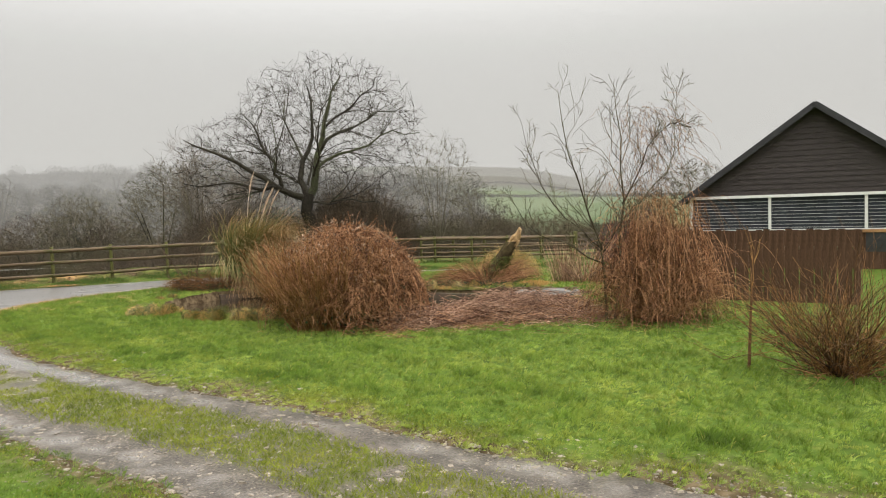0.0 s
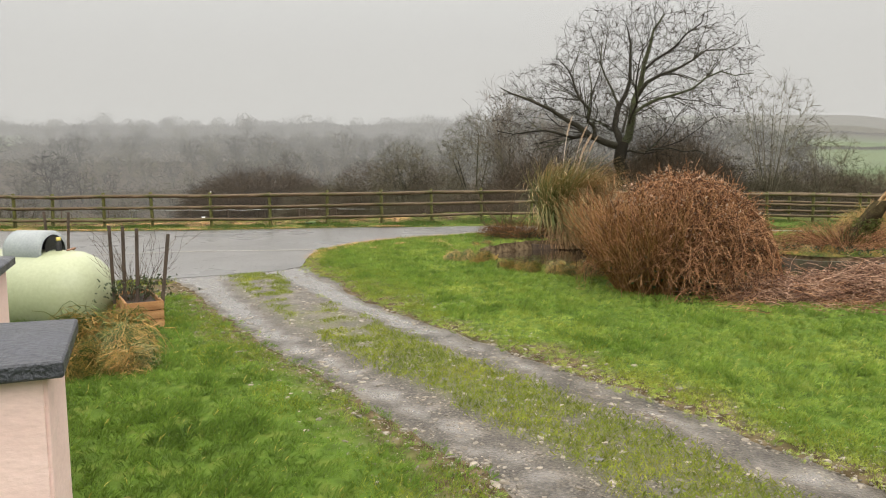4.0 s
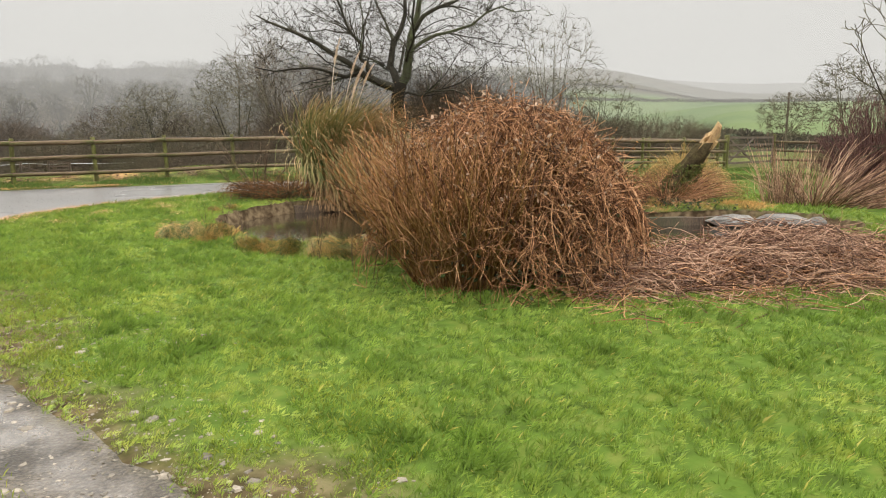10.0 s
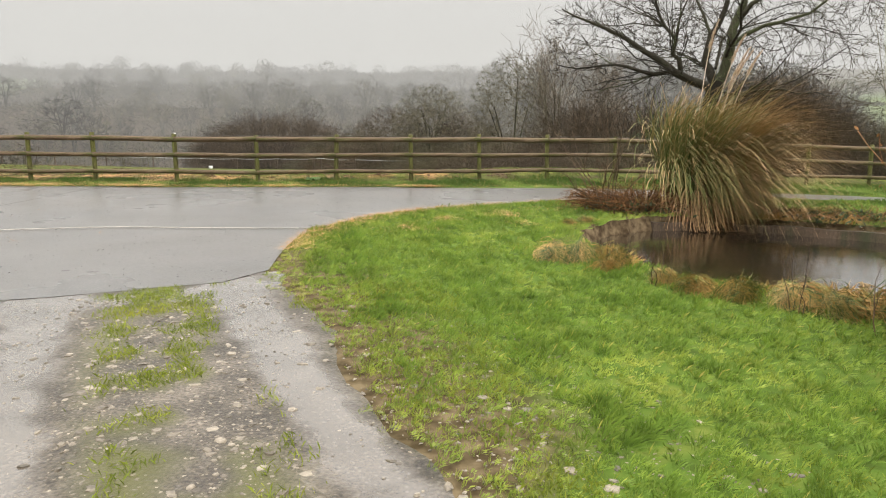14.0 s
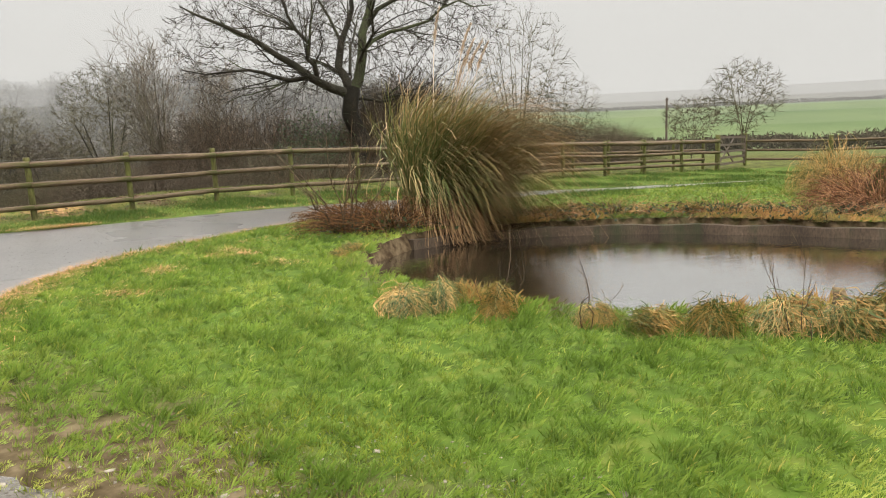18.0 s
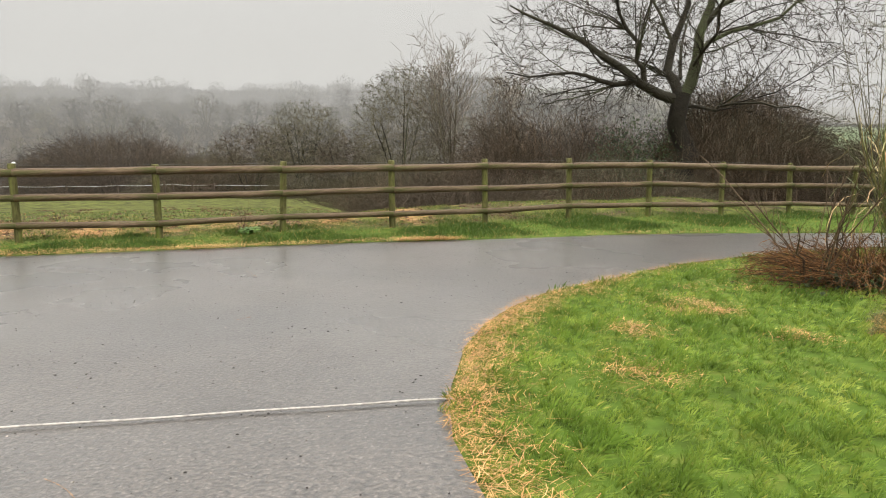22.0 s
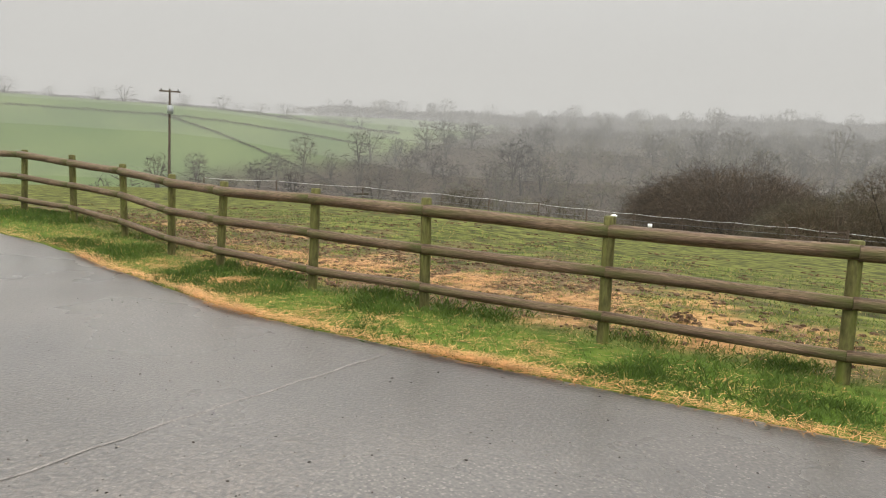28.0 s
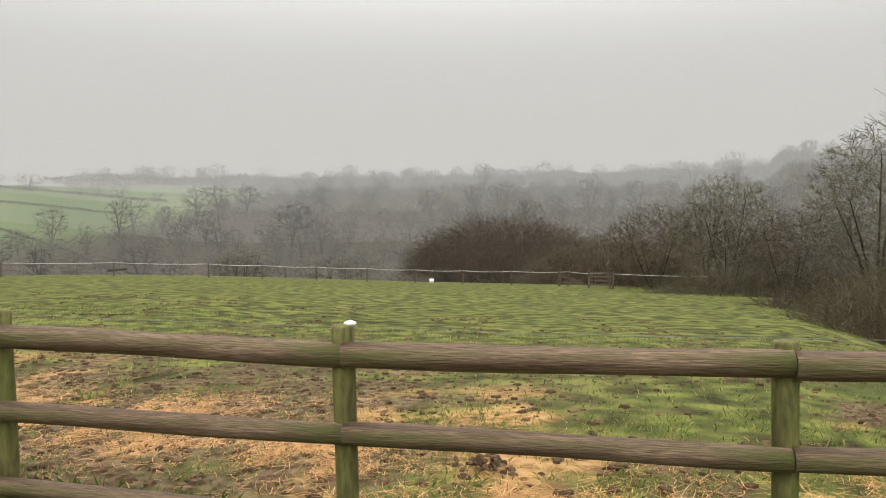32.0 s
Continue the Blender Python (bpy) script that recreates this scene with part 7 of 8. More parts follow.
# haze beyond the fields, added as thin glowing rings in the low sky's colour
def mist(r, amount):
    m = bpy.data.materials.new("valley_mist_glow")
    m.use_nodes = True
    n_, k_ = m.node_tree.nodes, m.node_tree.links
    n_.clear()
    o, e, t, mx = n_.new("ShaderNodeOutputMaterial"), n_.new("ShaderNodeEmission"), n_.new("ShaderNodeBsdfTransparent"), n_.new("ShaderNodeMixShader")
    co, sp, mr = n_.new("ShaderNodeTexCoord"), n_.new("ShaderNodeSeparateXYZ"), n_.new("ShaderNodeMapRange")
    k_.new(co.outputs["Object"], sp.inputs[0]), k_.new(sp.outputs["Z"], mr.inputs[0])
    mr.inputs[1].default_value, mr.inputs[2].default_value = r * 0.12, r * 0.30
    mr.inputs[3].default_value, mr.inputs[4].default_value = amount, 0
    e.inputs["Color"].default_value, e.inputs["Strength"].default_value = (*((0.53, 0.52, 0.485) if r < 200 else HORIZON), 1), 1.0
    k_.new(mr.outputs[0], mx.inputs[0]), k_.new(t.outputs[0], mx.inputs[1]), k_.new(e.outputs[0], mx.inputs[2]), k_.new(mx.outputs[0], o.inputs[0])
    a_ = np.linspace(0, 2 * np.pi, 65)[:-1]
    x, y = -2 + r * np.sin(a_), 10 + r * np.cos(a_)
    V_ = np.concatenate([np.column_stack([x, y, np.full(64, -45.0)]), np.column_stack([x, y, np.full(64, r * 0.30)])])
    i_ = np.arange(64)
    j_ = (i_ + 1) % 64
    ob = tagged(part("backdrop", mesh_np("backdrop", V_, np.stack([i_, j_, j_ + 64, i_ + 64], 1)), m), "glowing see-through sheet added as pale grey mist over the valley", "mist", kind="structure")
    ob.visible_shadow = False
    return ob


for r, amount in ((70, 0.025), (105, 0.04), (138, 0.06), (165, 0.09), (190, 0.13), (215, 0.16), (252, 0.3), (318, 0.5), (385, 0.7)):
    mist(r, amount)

# ---- grass, straw and gravel ----
WALKED = [(0.94, -2.3), (1.0, 0.4), (1.3, 2.4), (0.5, 3.6), (-0.25, 4.7), (-1.2, 6.1), (-2.1, 7.8), (-2.9, 9.3), (-3.5, 10.3), (-4.9, 12.5), (-5.8, 15.2), (-7.1, 18.2)]


def scatter(n, x0, y0, x1, y1, rng):
    return rng.uniform(x0, x1, n), rng.uniform(y0, y1, n)


def blades_of_grass(x, y, z, length, width, tone, lean, rng):
    """One bent leaf of two triangles at each point."""
    n = len(x)
    a, b_ = rng.uniform(0, 2 * np.pi, n), rng.uniform(0, 2 * np.pi, n)
    sx, sy = np.cos(a) * width * 0.5, np.sin(a) * width * 0.5
    lx, ly = np.cos(b_) * lean * length, np.sin(b_) * lean * length
    up = length * np.sqrt(np.maximum(0.05, 1 - lean**2))
    V = np.empty((n, 4, 3), np.float32)
    V[:, 0] = np.column_stack([x - sx, y - sy, z])
    V[:, 1] = np.column_stack([x + sx, y + sy, z])
    V[:, 2] = np.column_stack([x + sx * 0.7 + lx * 0.35, y + sy * 0.7 + ly * 0.35, z + up * 0.6])
    V[:, 3] = np.column_stack([x + lx, y + ly, z + up])
    i_ = np.arange(n)[:, None] * 4
    F = np.concatenate([i_ + [0, 1, 2], i_ + [0, 2, 3]], 1).reshape(-1, 3)
    return V.reshape(-1, 3), F, np.repeat(tone, 4)


def tufts_of_grass(x, y, tall, tone, per, rng, width=0.0036, splay=0.03):
    """Tufts at the points x, y: bent leaves that part from one crown and lie over with the wind."""
    n = len(x)
    lean_a, lean_l = rng.normal(-0.5, 0.9, n), rng.uniform(0.1, 0.75, n)
    i_ = np.repeat(np.arange(n), per)
    m = len(i_)
    a = rng.uniform(0, 2 * np.pi, m)
    r_ = splay * np.sqrt(rng.random(m)) * (0.6 + 8 * tall[i_])
    dx, dy = np.cos(a), np.sin(a)
    px, py = x[i_] + dx * r_, y[i_] + dy * r_
    L = tall[i_] * rng.uniform(0.55, 1.2, m)
    lx = dx * 0.45 + np.cos(lean_a[i_]) * lean_l[i_] + rng.normal(size=m) * 0.2
    ly = dy * 0.45 + np.sin(lean_a[i_]) * lean_l[i_] + rng.normal(size=m) * 0.2
    q = np.sqrt(lx**2 + ly**2 + 1e-6)
    f = np.minimum(q, 0.93) / q
    lx, ly = lx * f, ly * f
    up = L * np.sqrt(1 - np.minimum(q, 0.93) ** 2)
    w_ = (width if np.ndim(width) == 0 else width[i_]) * rng.uniform(0.6, 1.4, m)
    sx, sy = -dy * w_ * 0.5, dx * w_ * 0.5
    z = height(px, py) - 0.004
    V = np.empty((m, 4, 3), np.float32)
    V[:, 0] = np.column_stack([px - sx, py - sy, z])
    V[:, 1] = np.column_stack([px + sx, py + sy, z])
    V[:, 2] = np.column_stack([px + sx * 0.5 + lx * L * 0.35, py + sy * 0.5 + ly * L * 0.35, z + up * 0.6])
    V[:, 3] = np.column_stack([px + lx * L, py + ly * L, z + up])
    k_ = np.arange(m)[:, None] * 4
    F = np.concatenate([k_ + [0, 1, 2], k_ + [0, 2, 3]], 1).reshape(-1, 3)
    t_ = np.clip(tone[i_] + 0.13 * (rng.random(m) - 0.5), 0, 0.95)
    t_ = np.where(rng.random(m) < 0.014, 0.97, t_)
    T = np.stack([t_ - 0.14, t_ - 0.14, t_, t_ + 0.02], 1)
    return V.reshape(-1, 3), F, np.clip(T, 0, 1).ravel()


rng = np.random.default_rng(501)
x, y = scatter(230000, -6, -3, 10, 20.5, rng)
dist, _ = off_line(x, y, WALKED)
dist = np.abs(dist)
keep = rng.random(len(x)) < np.clip(1.1 - dist / 9.5, 0.22, 1.0) * 0.62
x, y, dist = x[keep], y[keep], dist[keep]
lane_d, lane_s = off_line(x, y, LANE)
lane_d, west = np.abs(lane_d), lane_d > 0
road_d = edge_dist(x, y, ROAD)
pond_d = edge_dist(x, y, POND)
patch = wave(x, y, 0.5, 4) + 0.5 * wave(x, y, 0.14, 6)
p = smooth01(lane_d + 0.16 * patch, np.where(west, 0.84, 0.78), np.where(west, 1.16, 1.0)) * (road_d < -0.03 + 0.05 * patch) * (pond_d < 0.02)
p = np.where((y > 8.8) & (x > -6), p * smooth01(lane_d + 0.2 * patch, 0.98, 1.36), p)
p *= ~((np.abs(x - 5.4) < 2.0) & (np.abs(y - 9.45) < 0.85)) & ~((np.hypot(x - 3, y - 10) < 1.0))
p *= ~((x < -4.2) & (y > 7.9))
k_ = rng.random(len(x)) < p
x, y, dist, lane_d, patch, road_d, pond_d, west = (v[k_] for v in (x, y, dist, lane_d, patch, road_d, pond_d, west))
clump = smooth01(wave(x, y, 0.21, 1) + 0.7 * wave(x, y, 0.075, 8), 0.1, 0.7)
lush = smooth01(wave(x, y, 0.32, 61) + 0.5 * wave(x, y, 0.1, 62), 0.45, 0.85)
mossy = smooth01(wave(x, y, 0.45, 15) + 0.5 * wave(x, y, 0.12, 16) + 0.5 * (1 - smooth01(lane_d, 1.0, 3.0)), 0.35, 0.9) * (1 - 0.7 * west)
big = wave(x, y, 1.1, 12)
edge = 1 - smooth01(lane_d, 1.1, 1.9)
tall = (0.032 + 0.035 * rng.random(len(x)) + 0.03 * clump + 0.03 * lush) * (1 - 0.45 * edge) * (1 - 0.3 * mossy) * (1 + 0.35 * (pond_d > -0.5))
tone = 0.49 + 0.09 * big - 0.08 * clump - 0.13 * lush + 0.22 * mossy + 0.20 * (rng.random(len(x)) - 0.5) + 0.10 * edge - 0.2 * west
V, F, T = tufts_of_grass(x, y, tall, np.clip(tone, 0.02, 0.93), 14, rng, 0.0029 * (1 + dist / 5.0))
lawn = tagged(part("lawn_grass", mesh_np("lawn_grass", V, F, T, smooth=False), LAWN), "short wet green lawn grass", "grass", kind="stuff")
# rough grass on the bank along the pond wall
bank = np.array([(8.6, 13.9), (7.0, 13.95), (6.5, 14.3), (5.9, 15.15), (4.95, 16.15), (3.85, 16.85), (2.9, 17.15), (1.6, 17.3)])
seg = rng.integers(0, len(bank) - 1, 5200)
c = bank[seg] + (bank[seg + 1] - bank[seg]) * rng.random(len(seg))[:, None] + rng.normal(size=(len(seg), 2)) * np.array([0.16, 0.2])
x, y = c[:, 0], c[:, 1]
k_ = edge_dist(x, y, POND) < 0.03
x, y = x[k_], y[k_]
m_ = smooth01(wave(x, y, 0.4, 74) + 0.6 * wave(x, y, 0.12, 75), -0.3, 0.5)
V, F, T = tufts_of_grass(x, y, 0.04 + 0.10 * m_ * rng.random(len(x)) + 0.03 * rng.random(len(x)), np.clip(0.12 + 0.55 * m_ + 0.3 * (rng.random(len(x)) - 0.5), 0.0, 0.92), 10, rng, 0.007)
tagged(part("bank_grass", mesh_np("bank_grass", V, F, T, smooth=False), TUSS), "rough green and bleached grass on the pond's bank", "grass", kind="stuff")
# long bleached grass hanging over the pond's near edge
x, y = scatter(90000, -1.2, 9.8, 3.2, 16.2, rng)
pd = edge_dist(x, y, POND)
m_ = smooth01(wave(x, y, 0.3, 71) + 0.6 * wave(x, y, 0.1, 72), -0.15, 0.5)
k_ = (pd > -0.34) & (pd < 0.05) & (y < 13.4) & (rng.random(len(x)) < (0.05 + 0.6 * m_) * (1 - smooth01(np.abs(pd + 0.12), 0.08, 0.25)) * 0.28)
x, y, m_ = x[k_], y[k_], m_[k_]
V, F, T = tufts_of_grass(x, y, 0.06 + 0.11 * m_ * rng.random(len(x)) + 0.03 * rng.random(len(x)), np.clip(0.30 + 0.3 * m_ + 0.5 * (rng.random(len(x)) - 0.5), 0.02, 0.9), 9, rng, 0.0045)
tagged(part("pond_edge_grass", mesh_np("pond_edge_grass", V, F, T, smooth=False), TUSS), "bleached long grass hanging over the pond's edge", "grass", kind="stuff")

# far lawn, verge and paddock
x, y = scatter(420000, -26, 16.5, 18, 34, rng)
fy = np.interp(x, FX, FY)
d = y - fy
road_d, pond_d = edge_dist(x, y, ROAD), edge_dist(x, y, POND)
verge = (road_d < 0.02 + 0.05 * wave(x, y, 0.2)) & (y > 19) & (d < 0.55)
field = (d > 0.3) & (d < 11)
far = (x > 2) & (road_d < -0.02) & (pond_d < -0.3) & (y < 24) & (d < 0)
near_road = smooth01(-road_d, 0.05, 0.45)
r_ = rng.random(len(x))
pv = verge * (0.45 + 0.55 * near_road) * (1 - 0.35 * smooth01(x, 2, 10)) * (0.6 + 0.4 * smooth01(wave(x, y, 0.45, 21), -0.3, 0.4))
mudmask = smooth01(wave(x, y, 0.35, 9) + 0.5 * wave(x, y, 1.5, 3), -0.2, 0.5)
pf_ = field * 0.22 * (1 - 0.75 * mudmask * (1 - smooth01(d, 2, 11)))
k_ = r_ < np.maximum(np.maximum(pv, pf_), far * 0.35)
x, y, d, verge, field, near_road = (v[k_] for v in (x, y, d, verge, field, near_road))
lush = smooth01(wave(x, y, 0.45, 21), -0.3, 0.35)
length = np.where(verge, 0.03 + 0.06 * lush + 0.025 * rng.random(len(x)), np.where(field, 0.03 + 0.035 * rng.random(len(x)), 0.05 + 0.02 * rng.random(len(x))))
width = np.where(verge, 0.006, np.where(field, 0.009, 0.012)) * rng.uniform(0.7, 1.3, len(x))
tone = np.where(verge, 0.40 - 0.34 * lush + 0.25 * rng.random(len(x)), np.where(field, 0.05, 0.4) + 0.35 * rng.random(len(x)))
tone = np.where(rng.random(len(x)) < np.where(verge, 0.03 + 0.10 * (1 - lush), 0.14), 0.98, np.clip(tone, 0, 0.85))
V, F, T = blades_of_grass(x, y, height(x, y) - 0.004, length, width, tone, rng.uniform(0.2, 0.95, len(x)), rng)
VERGE = mat("verge_blades", [(0.08, (0.04, 0.075, 0.013)), (0.45, (0.10, 0.158, 0.028)), (0.75, (0.20, 0.215, 0.055)), (0.97, (0.50, 0.34, 0.13))], 0.5, 3, 0.5, 0, attr="tone", attr_mix=0.75, var=0.25, spec=0.25)
tagged(part("verge_grass", mesh_np("verge_grass", V, F, T, smooth=False), VERGE), "longer tufty grass along the fence and thin paddock turf", "grass", kind="stuff")

# thick grass of the verge, close turf and tufts inside the fence
x, fo = rng.uniform(-27, 4, 330000), rng.uniform(-1.75, 3.6, 330000)
y = np.interp(x, FX, FY) + fo
road_d = edge_dist(x, y, ROAD)
near_road = smooth01(-road_d, 0.03, 0.4)
lush = smooth01(wave(x, y, 0.45, 21), -0.35, 0.3)
tuft = smooth01(wave(x, y, 0.22, 21) + 0.7 * wave(x, y, 0.08, 22), -0.35, 0.4)
mudmask = smooth01(wave(x, y, 0.5, 9) + 0.8 * wave(x, y, 0.17, 4) + 0.35, -0.1, 0.5) * (1 - smooth01(x, -11, -7.5))
p = np.where(fo < 0.35, (road_d < 0.0) * (0.35 + 0.65 * near_road) * (0.5 + 0.5 * tuft) * (0.3 + 0.7 * lush), 0.85 * tuft * (1 - 0.75 * mudmask) * (1 - 0.5 * smooth01(fo, 1, 3.6)))
k_ = rng.random(len(x)) < p
x, y, fo, tuft, near_road, lush = x[k_], y[k_], fo[k_], tuft[k_], near_road[k_], lush[k_]
out_ = fo > 0.35
length = np.where(out_, 0.025 + 0.035 * rng.random(len(x)), 0.025 + 0.055 * tuft * lush + 0.03 * rng.random(len(x)))
tone = np.clip(np.where(out_, 0.42, 0.42 - 0.15 * lush) - 0.3 * tuft * ~out_ + 0.3 * rng.random(len(x)), 0, 0.9)
tone = np.where(rng.random(len(x)) < np.where(out_, 0.12, 0.03 + 0.10 * (1 - lush)), 0.98, tone)
V, F, T = blades_of_grass(x, y, height(x, y) - 0.004, length, 0.0048 * rng.uniform(0.7, 1.4, len(x)), tone, rng.uniform(0.2, 0.97, len(x)), rng)
tagged(part("verge_tufts", mesh_np("verge_tufts", V, F, T, smooth=False), VERGE), "thick dark green grass at the fence's foot", "grass", kind="stuff")

# moss and tufts on the lane
x, y = scatter(900000, -7, -3, 8, 11.6, rng)
ld, ls = off_line(x, y, LANE)
cl = wave(x, y, 0.33, 31) + 0.8 * wave(x, y, 0.1, 33)
near = smooth01(y, 4.8, 8.0)
mid = (1 - smooth01(np.abs(ld + 0.10 * near) + 0.10 * cl, 0.30, 0.55)) * smooth01(cl + 1.1 - 0.95 * near, 0.05, 0.6)
rd = edge_dist(x, y, ROAD)
join = (np.abs(ld) < 1.9) * smooth01(rd, -0.22, -0.04) * smooth01(wave(x, y, 0.12, 37) + 0.5 * cl, 0.15, 0.6)
side = smooth01(np.abs(ld), 0.98, 1.15) * (1 - smooth01(np.abs(ld), 1.5 + 0.6 * near, 1.8 + 0.8 * near)) * smooth01(cl + 0.1 - 0.1 * near, -0.1, 0.6)
k_ = (rng.random(len(x)) < np.maximum(np.maximum(mid * 1.0, side * 0.95), join * 0.5)) & (rd < -0.015)
x, y = x[k_], y[k_]
tone = np.clip(0.3 + 0.4 * rng.random(len(x)) + 0.15 * wave(x, y, 0.2, 35), 0, 0.93)
V, F, T = blades_of_grass(x, y, height(x, y) - 0.008, 0.024 + 0.03 * rng.random(len(x)), 0.0042 * rng.uniform(0.7, 1.5, len(x)), tone, rng.uniform(0.3, 0.95, len(x)), rng)
MOSSY = mat("lane_moss_blades", [(0.15, (0.06, 0.09, 0.012)), (0.5, (0.20, 0.25, 0.03)), (0.8, (0.37, 0.35, 0.06)), (0.97, (0.40, 0.26, 0.10))], 1.5, 8, 0.7, 0, attr="tone", attr_mix=0.65, spec=0.2)
tagged(part("lane_moss", mesh_np("lane_moss", V, F, T, smooth=False), MOSSY), "yellow-green moss and grass between the wheel ruts", "moss", kind="stuff")

# straw
bits = []


def straw(n, xs, ys, zs, L0, w=0.0012):
    a_ = rng.uniform(0, 6.28, n)
    L_ = L0 * rng.uniform(0.4, 1.4, n)
    u_ = np.linspace(-0.5, 0.5, 4)
    bend = rng.normal(size=n) * 0.25
    P_ = np.stack([xs[:, None] + np.cos(a_)[:, None] * u_ * L_[:, None] - np.sin(a_)[:, None] * bend[:, None] * (u_**2) * L_[:, None],
                   ys[:, None] + np.sin(a_)[:, None] * u_ * L_[:, None] + np.cos(a_)[:, None] * bend[:, None] * (u_**2) * L_[:, None],
                   zs[:, None] + (rng.normal(size=n) * 0.05)[:, None] * u_ * L_[:, None] + 0 * u_], -1)
    bits.append(blades(P_, np.full((n, 4), w) * rng.uniform(0.6, 1.5, n)[:, None], rng.random(n)))


# along the edges of the drive
line = np.array(ROAD[3:19] + ROAD[20:32], float)
seg = np.concatenate([np.full(2000, q) if 0 <= q < 9 else np.full(420, q) for q in range(15)])
t = rng.random(len(seg))
c = line[seg] + (line[seg + 1] - line[seg]) * t[:, None]
w_ = np.abs(rng.normal(size=len(seg))) * 0.12
c[:, 1] += w_ - 0.05 + 0.06 * wave(c[:, 0], c[:, 1], 0.4)
k_ = rng.random(len(c)) < 0.25 + 0.6 * smooth01(wave(c[:, 0], c[:, 1], 0.5, 41), -0.3, 0.5)
c = c[k_]
straw(len(c), c[:, 0], c[:, 1], height(c[:, 0], c[:, 1]) + 0.014 + 0.045 * rng.random(len(c)), 0.13, 0.0015)
inner = np.array([(1.3, 19.53), (-0.16, 18.97), (-1.5, 18.05), (-2.62, 17.05), (-3.22, 15.95), (-3.58, 14.3), (-3.45, 13.0)])
seg = np.concatenate([np.full(m_, q) for q, m_ in enumerate((140, 320, 620, 900, 1050, 560))])
c = inner[seg] + (inner[seg + 1] - inner[seg]) * rng.random(len(seg))[:, None] + np.column_stack([np.abs(rng.normal(size=len(seg))) * 0.19 + 0.0, -np.abs(rng.normal(size=len(seg))) * 0.12])
straw(len(c), c[:, 0], c[:, 1], height(c[:, 0], c[:, 1]) + 0.02 + 0.03 * rng.random(len(c)), 0.13)
# patches on the lawn, the verge and the paddock
for x0, y0, sx, sy, m_ in ((-1.2, 16.6, 0.22, 0.16, 420), (-0.5, 17.5, 0.25, 0.15, 380), (-1.9, 15.9, 0.2, 0.15, 260), (-0.9, 15.6, 0.2, 0.1, 160), (0.1, 18.2, 0.25, 0.12, 260), (-2.3, 14.9, 0.2, 0.2, 200), (-1.6, 17.2, 0.2, 0.2, 260),
                           (-12.9, 20.15, 0.3, 0.14, 700), (-11.6, 19.9, 0.5, 0.15, 420), (-10.4, 20.2, 0.4, 0.15, 300), (-9.2, 20.5, 0.4, 0.15, 240), (-14.5, 20.1, 0.6, 0.2, 700), (-16.5, 20.1, 0.6, 0.2, 500), (-7.9, 20.8, 0.4, 0.15, 120), (-6.2, 21.1, 0.4, 0.15, 80),
                           (-9.6, 22.4, 0.7, 0.35, 2400), (-11.6, 22.6, 0.8, 0.5, 3000), (-13.6, 22.7, 0.8, 0.5, 2200), (-7.0, 22.9, 0.5, 0.3, 1300), (-15.6, 22.6, 0.8, 0.4, 1500), (-10.8, 23.3, 1.2, 0.4, 1700), (-5.6, 23.2, 0.9, 0.3, 1200), (-8.3, 22.2, 0.35, 0.2, 700), (-4.0, 23.6, 0.6, 0.25, 500)):
    xs, ys = rng.normal(x0, sx, int(m_ * 1.8)), rng.normal(y0, sy, int(m_ * 1.8))
    hk_ = rng.random(len(xs)) < 0.15 + 0.85 * smooth01(wave(xs, ys, 0.28, 51) + 0.6 * wave(xs, ys, 0.09, 52), -0.25, 0.25)
    xs, ys = xs[hk_], ys[hk_]
    m_ = len(xs)
    straw(m_, xs, ys, height(xs, ys) + 0.012 + 0.06 * rng.random(m_) * np.exp(-((xs - x0) / sx) ** 2) * (0.4 + 0.6 * smooth01(wave(xs, ys, 0.1, 3), -0.3, 0.3)), 0.12)
xs, ys = rng.uniform(-12, -4, 16), rng.uniform(13, 19.3, 16)
straw(16, xs, ys, height(xs, ys) + 0.008, 0.3, 0.0011)
xs = rng.uniform(-24, 2, 6000)
ys = np.interp(xs, FX, FY) + rng.uniform(-1.5, 0.5, len(xs))
hk_ = (edge_dist(xs, ys, ROAD) < -0.02) & (rng.random(len(xs)) < (1 - 0.8 * smooth01(wave(xs, ys, 0.45, 21), -0.3, 0.3)) * (1 - 0.6 * smooth01(xs, -8, -2)))
xs, ys = xs[hk_], ys[hk_]
straw(len(xs), xs, ys, height(xs, ys) + 0.01 + 0.03 * rng.random(len(xs)), 0.12, 0.0013)
tagged(part("straw_litter", mesh_np("straw_litter", *join_np(bits)), STRAW), "loose golden straw along the drive and in the paddock", "straw", kind="stuff")

# stones of the lane, droppings and clods
ico = bmesh.new()
bmesh.ops.create_cone(ico, cap_ends=False, segments=5, radius1=1.0, radius2=0.6, depth=0.9)
bmesh.ops.poke(ico, faces=[bmesh.ops.contextual_create(ico, geom=[v for v in ico.verts if v.co.z > 0])["faces"][0]])
bmesh.ops.triangulate(ico, faces=ico.faces)
ico.verts.index_update()
IV, IF = np.array([v.co[:] for v in ico.verts]), np.array([[v.index for v in f.verts] for f in ico.faces])
ico.free()


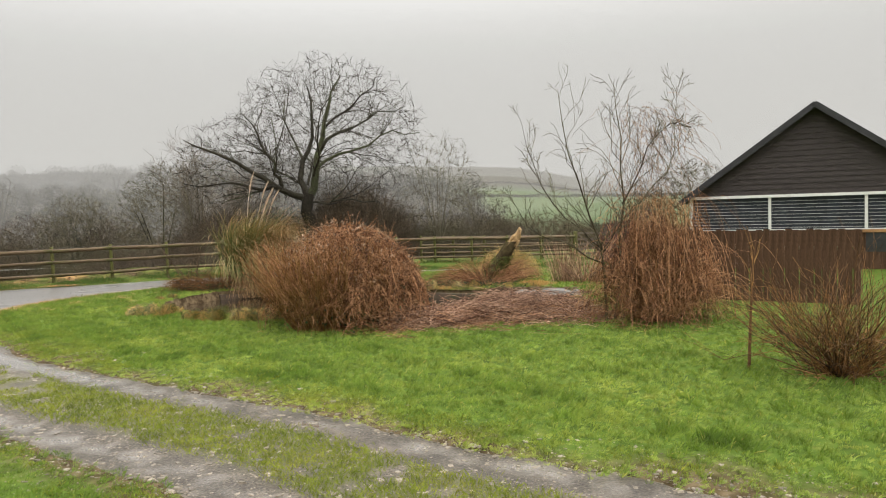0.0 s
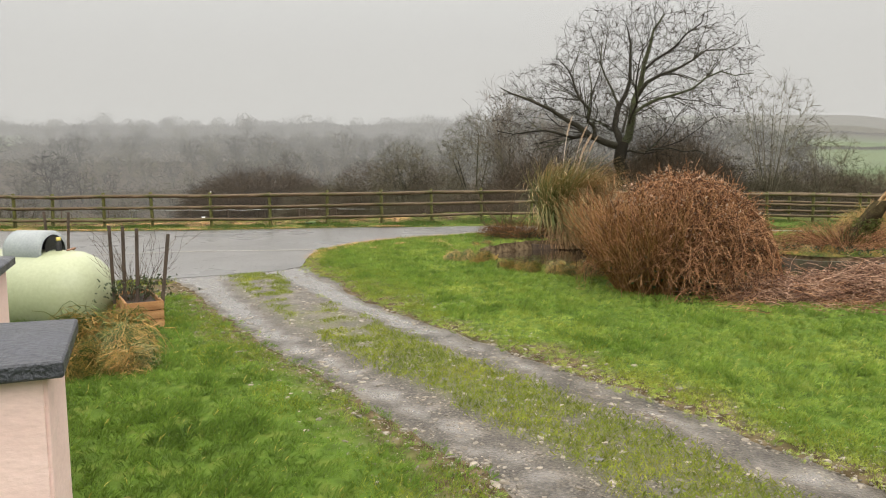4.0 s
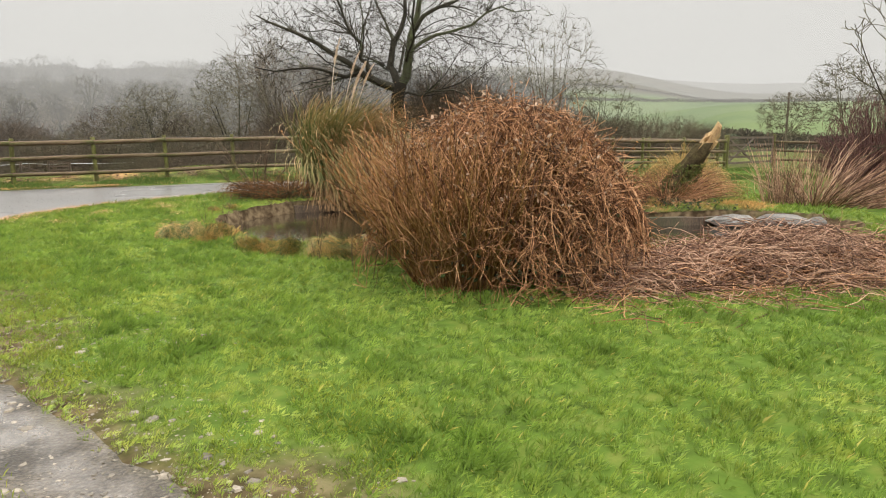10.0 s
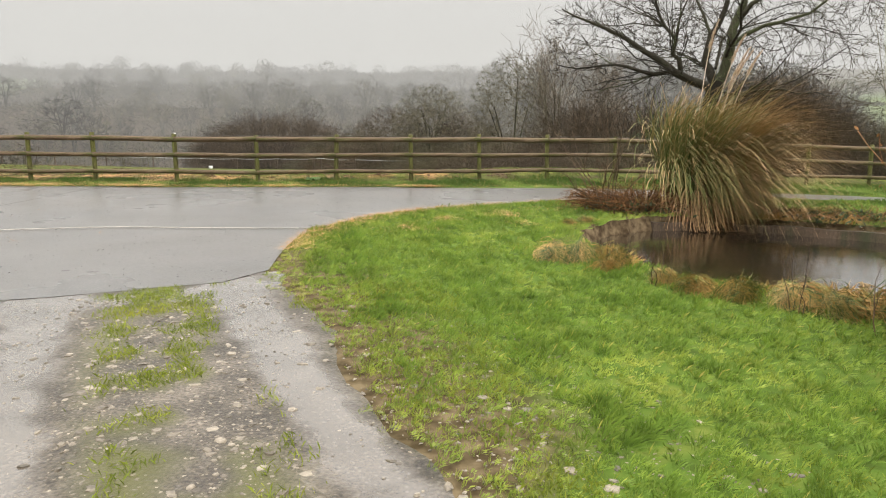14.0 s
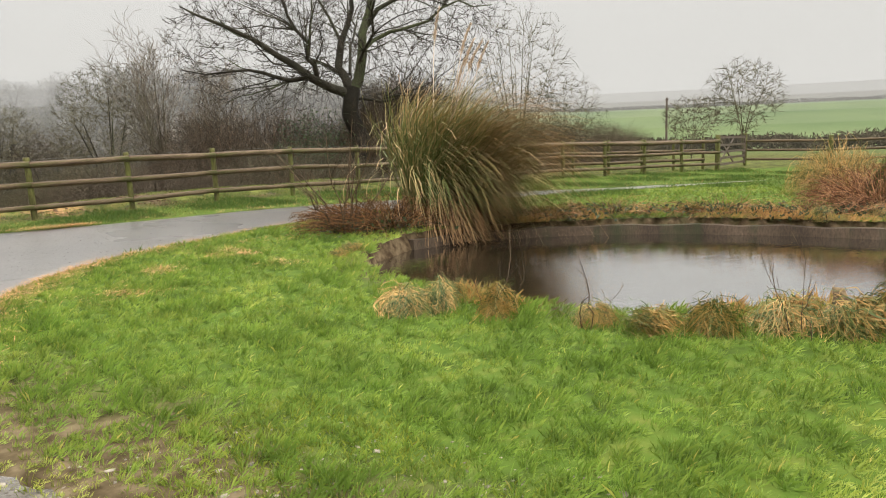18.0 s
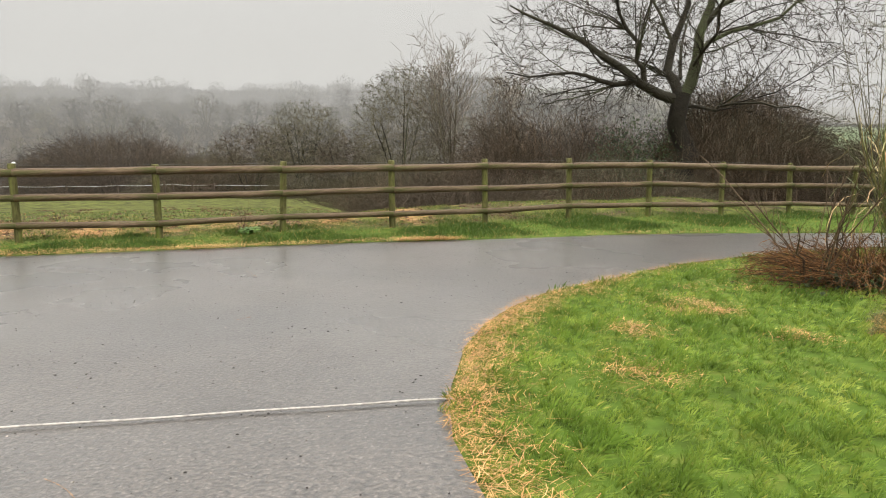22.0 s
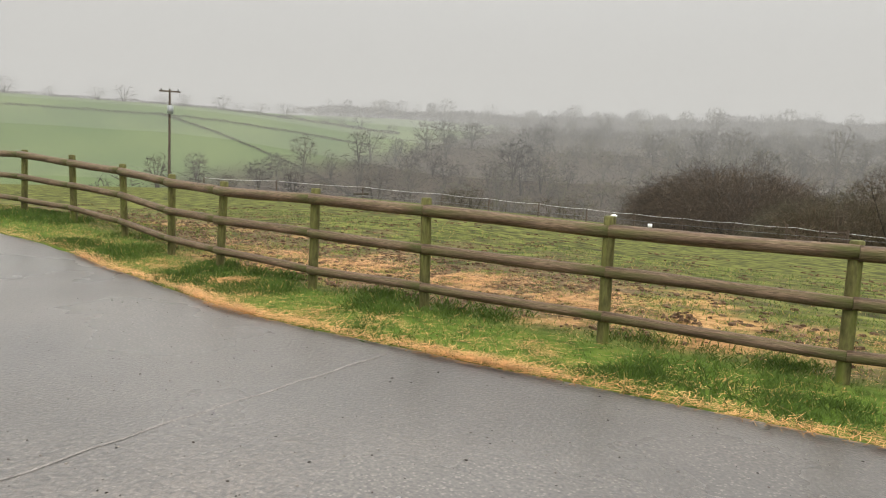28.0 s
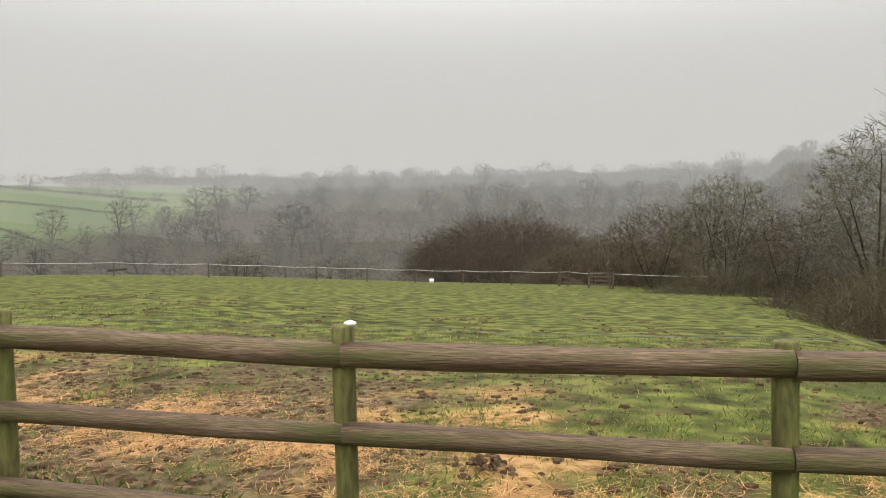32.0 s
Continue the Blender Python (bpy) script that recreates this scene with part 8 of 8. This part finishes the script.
def pebbles(x, y, z, size, flat, rng):
    n = len(x)
    S = size[:, None] * rng.uniform(0.6, 1.4, (n, 3)) * [1, 1, flat]
    a_ = rng.uniform(0, 6.28, n)
    V_ = IV[None] * (1 + 0.18 * rng.normal(size=(n, len(IV), 1))) * S[:, None]
    ca, sa = np.cos(a_)[:, None], np.sin(a_)[:, None]
    V_ = np.stack([V_[..., 0] * ca - V_[..., 1] * sa + x[:, None], V_[..., 0] * sa + V_[..., 1] * ca + y[:, None], V_[..., 2] + z[:, None]], -1)
    F_ = (np.arange(n)[:, None, None] * len(IV) + IF[None]).reshape(-1, 3)
    return V_.reshape(-1, 3), F_, np.repeat(rng.random(n), len(IV))


x, y = scatter(190000, -6, -2, 7, 11.3, rng)
ld, ls = off_line(x, y, LANE)
ld = np.abs(ld)
k_ = (rng.random(len(x)) < np.where(ld < 0.5, 0.95, np.where(ld < 1.15, 0.75 - 0.45 * smooth01(y, 5.5, 8.0), np.where(y > 8, 0.34 * (ld < 2.3), 0.26 * (ld < 1.6))))) & (edge_dist(x, y, ROAD) < -0.03)
x, y, ld = x[k_], y[k_], ld[k_]
size = 0.004 + 0.012 * rng.random(len(x)) ** 2.5 + (0.012 + 0.022 * rng.random(len(x))) * (rng.random(len(x)) < 0.05)
bed_z = np.where((ld < 1.0 + 0.3 * smooth01(y, 9, 10)), height(x, y) - 0.004 - 0.026 * np.exp(-((ld - 0.72) / 0.27) ** 2) * (1 - smooth01(y, 8.6, 10.2)), np.maximum(ground_z(x, y), height(x, y) - 0.03))
V, F, T = pebbles(x, y, bed_z - 0.1 * size, size, 0.5, rng)
PEBBLE = mat("wet_pebbles", [(0.2, (0.085, 0.070, 0.050)), (0.5, (0.175, 0.148, 0.11)), (0.9, (0.33, 0.285, 0.22))], 3, 40, 0.4, 0.2, attr="tone", attr_mix=0.7)
tagged(part("lane_gravel", mesh_np("lane_gravel", V, F, T, smooth=False), PEBBLE), "loose wet gravel on the lane", "gravel", kind="stuff")
for q, (x, y, s) in enumerate(((0.15, 4.88, 0.06), (0.62, 4.35, 0.07), (-0.35, 5.4, 0.05), (1.2, 3.3, 0.07), (1.6, 2.9, 0.06), (-1.1, 6.9, 0.045), (0.4, 5.6, 0.045), (2.3, 1.6, 0.08), (2.0, 2.3, 0.05), (-0.1, 5.9, 0.04), (0.9, 3.7, 0.05), (-1.9, 7.6, 0.05))):
    ob = tagged(part("pale_stone", stone_mesh(s, s * 0.7, s * 0.35, 510 + q, 1), None), "pale flat stone bedded in the lane", "stone", "lane stones")
    ob.matrix_world = pose(x, y, float(gz(x, y)) - 0.01, 0, 0, q * 50)
x, y = scatter(60000, -30, 20.8, 0, 36, rng)
d = y - np.interp(x, FX, FY)
k_ = (d > 0.3) & (rng.random(len(x)) < np.maximum(np.maximum(smooth01(wave(x, y, 0.35, 9) + 0.5 * wave(x, y, 1.5, 3), -0.1, 0.5) * (1 - smooth01(d, 2, 9)) * 0.4, 0.2 * smooth01(wave(x, y, 0.6, 81) + 0.7 * wave(x, y, 0.2, 82), 0.1, 0.6)), 0.55 * (1 - smooth01(x, -11, -7.5)) * (1 - smooth01(d, 3, 6))))
x, y = x[k_], y[k_]
V, F, T = pebbles(x, y, height(x, y) + 0.005, 0.02 + 0.045 * rng.random(len(x)) ** 2, 0.55, rng)
TROD = mat("trodden_mud", [(0.3, (0.055, 0.034, 0.018)), (0.7, (0.13, 0.086, 0.05))], 3, 40, 0.9, 0.4, attr="tone", spec=0.12)
tagged(part("mud_clods", mesh_np("mud_clods", V, F, T, smooth=False), TROD), "trodden mud clods in the paddock", "mud", kind="stuff")
for q, (x0, y0) in enumerate(((-8.79, 22.64), (-4.6, 23.4))):
    n = 40
    xs, ys = rng.normal(x0, 0.09, n), rng.normal(y0, 0.07, n)
    V, F, T = pebbles(xs, ys, height(xs, ys) + 0.03 + 0.10 * np.exp(-((xs - x0) / 0.12) ** 2 - ((ys - y0) / 0.1) ** 2) * rng.random(n), np.full(n, 0.024), 0.85, rng)
    tagged(part("dung_heap", mesh_np("dung_heap", V, F, T), TROD), "small dark heap of droppings in the paddock", "dung", kind="stuff")
# dark grit and crumbs on the drive
x, y = scatter(5200, -13, 10.5, -1, 21, rng)
k_ = edge_dist(x, y, ROAD) > 0.05
x, y = x[k_], y[k_]
V, F, T = pebbles(x, y, height(x, y) + 0.005, 0.003 + 0.007 * rng.random(len(x)) ** 2.5, 0.6, rng)
tagged(part("road_grit", mesh_np("road_grit", V, F, T, smooth=False), mat("dark_grit", [(0.3, (0.02, 0.017, 0.014)), (0.6, (0.06, 0.05, 0.042)), (0.9, (0.3, 0.27, 0.24))], 3, 40, 0.7, 0.2, attr="tone", attr_mix=0.8)), "scattered dark grit on the wet drive", "grit", kind="stuff")
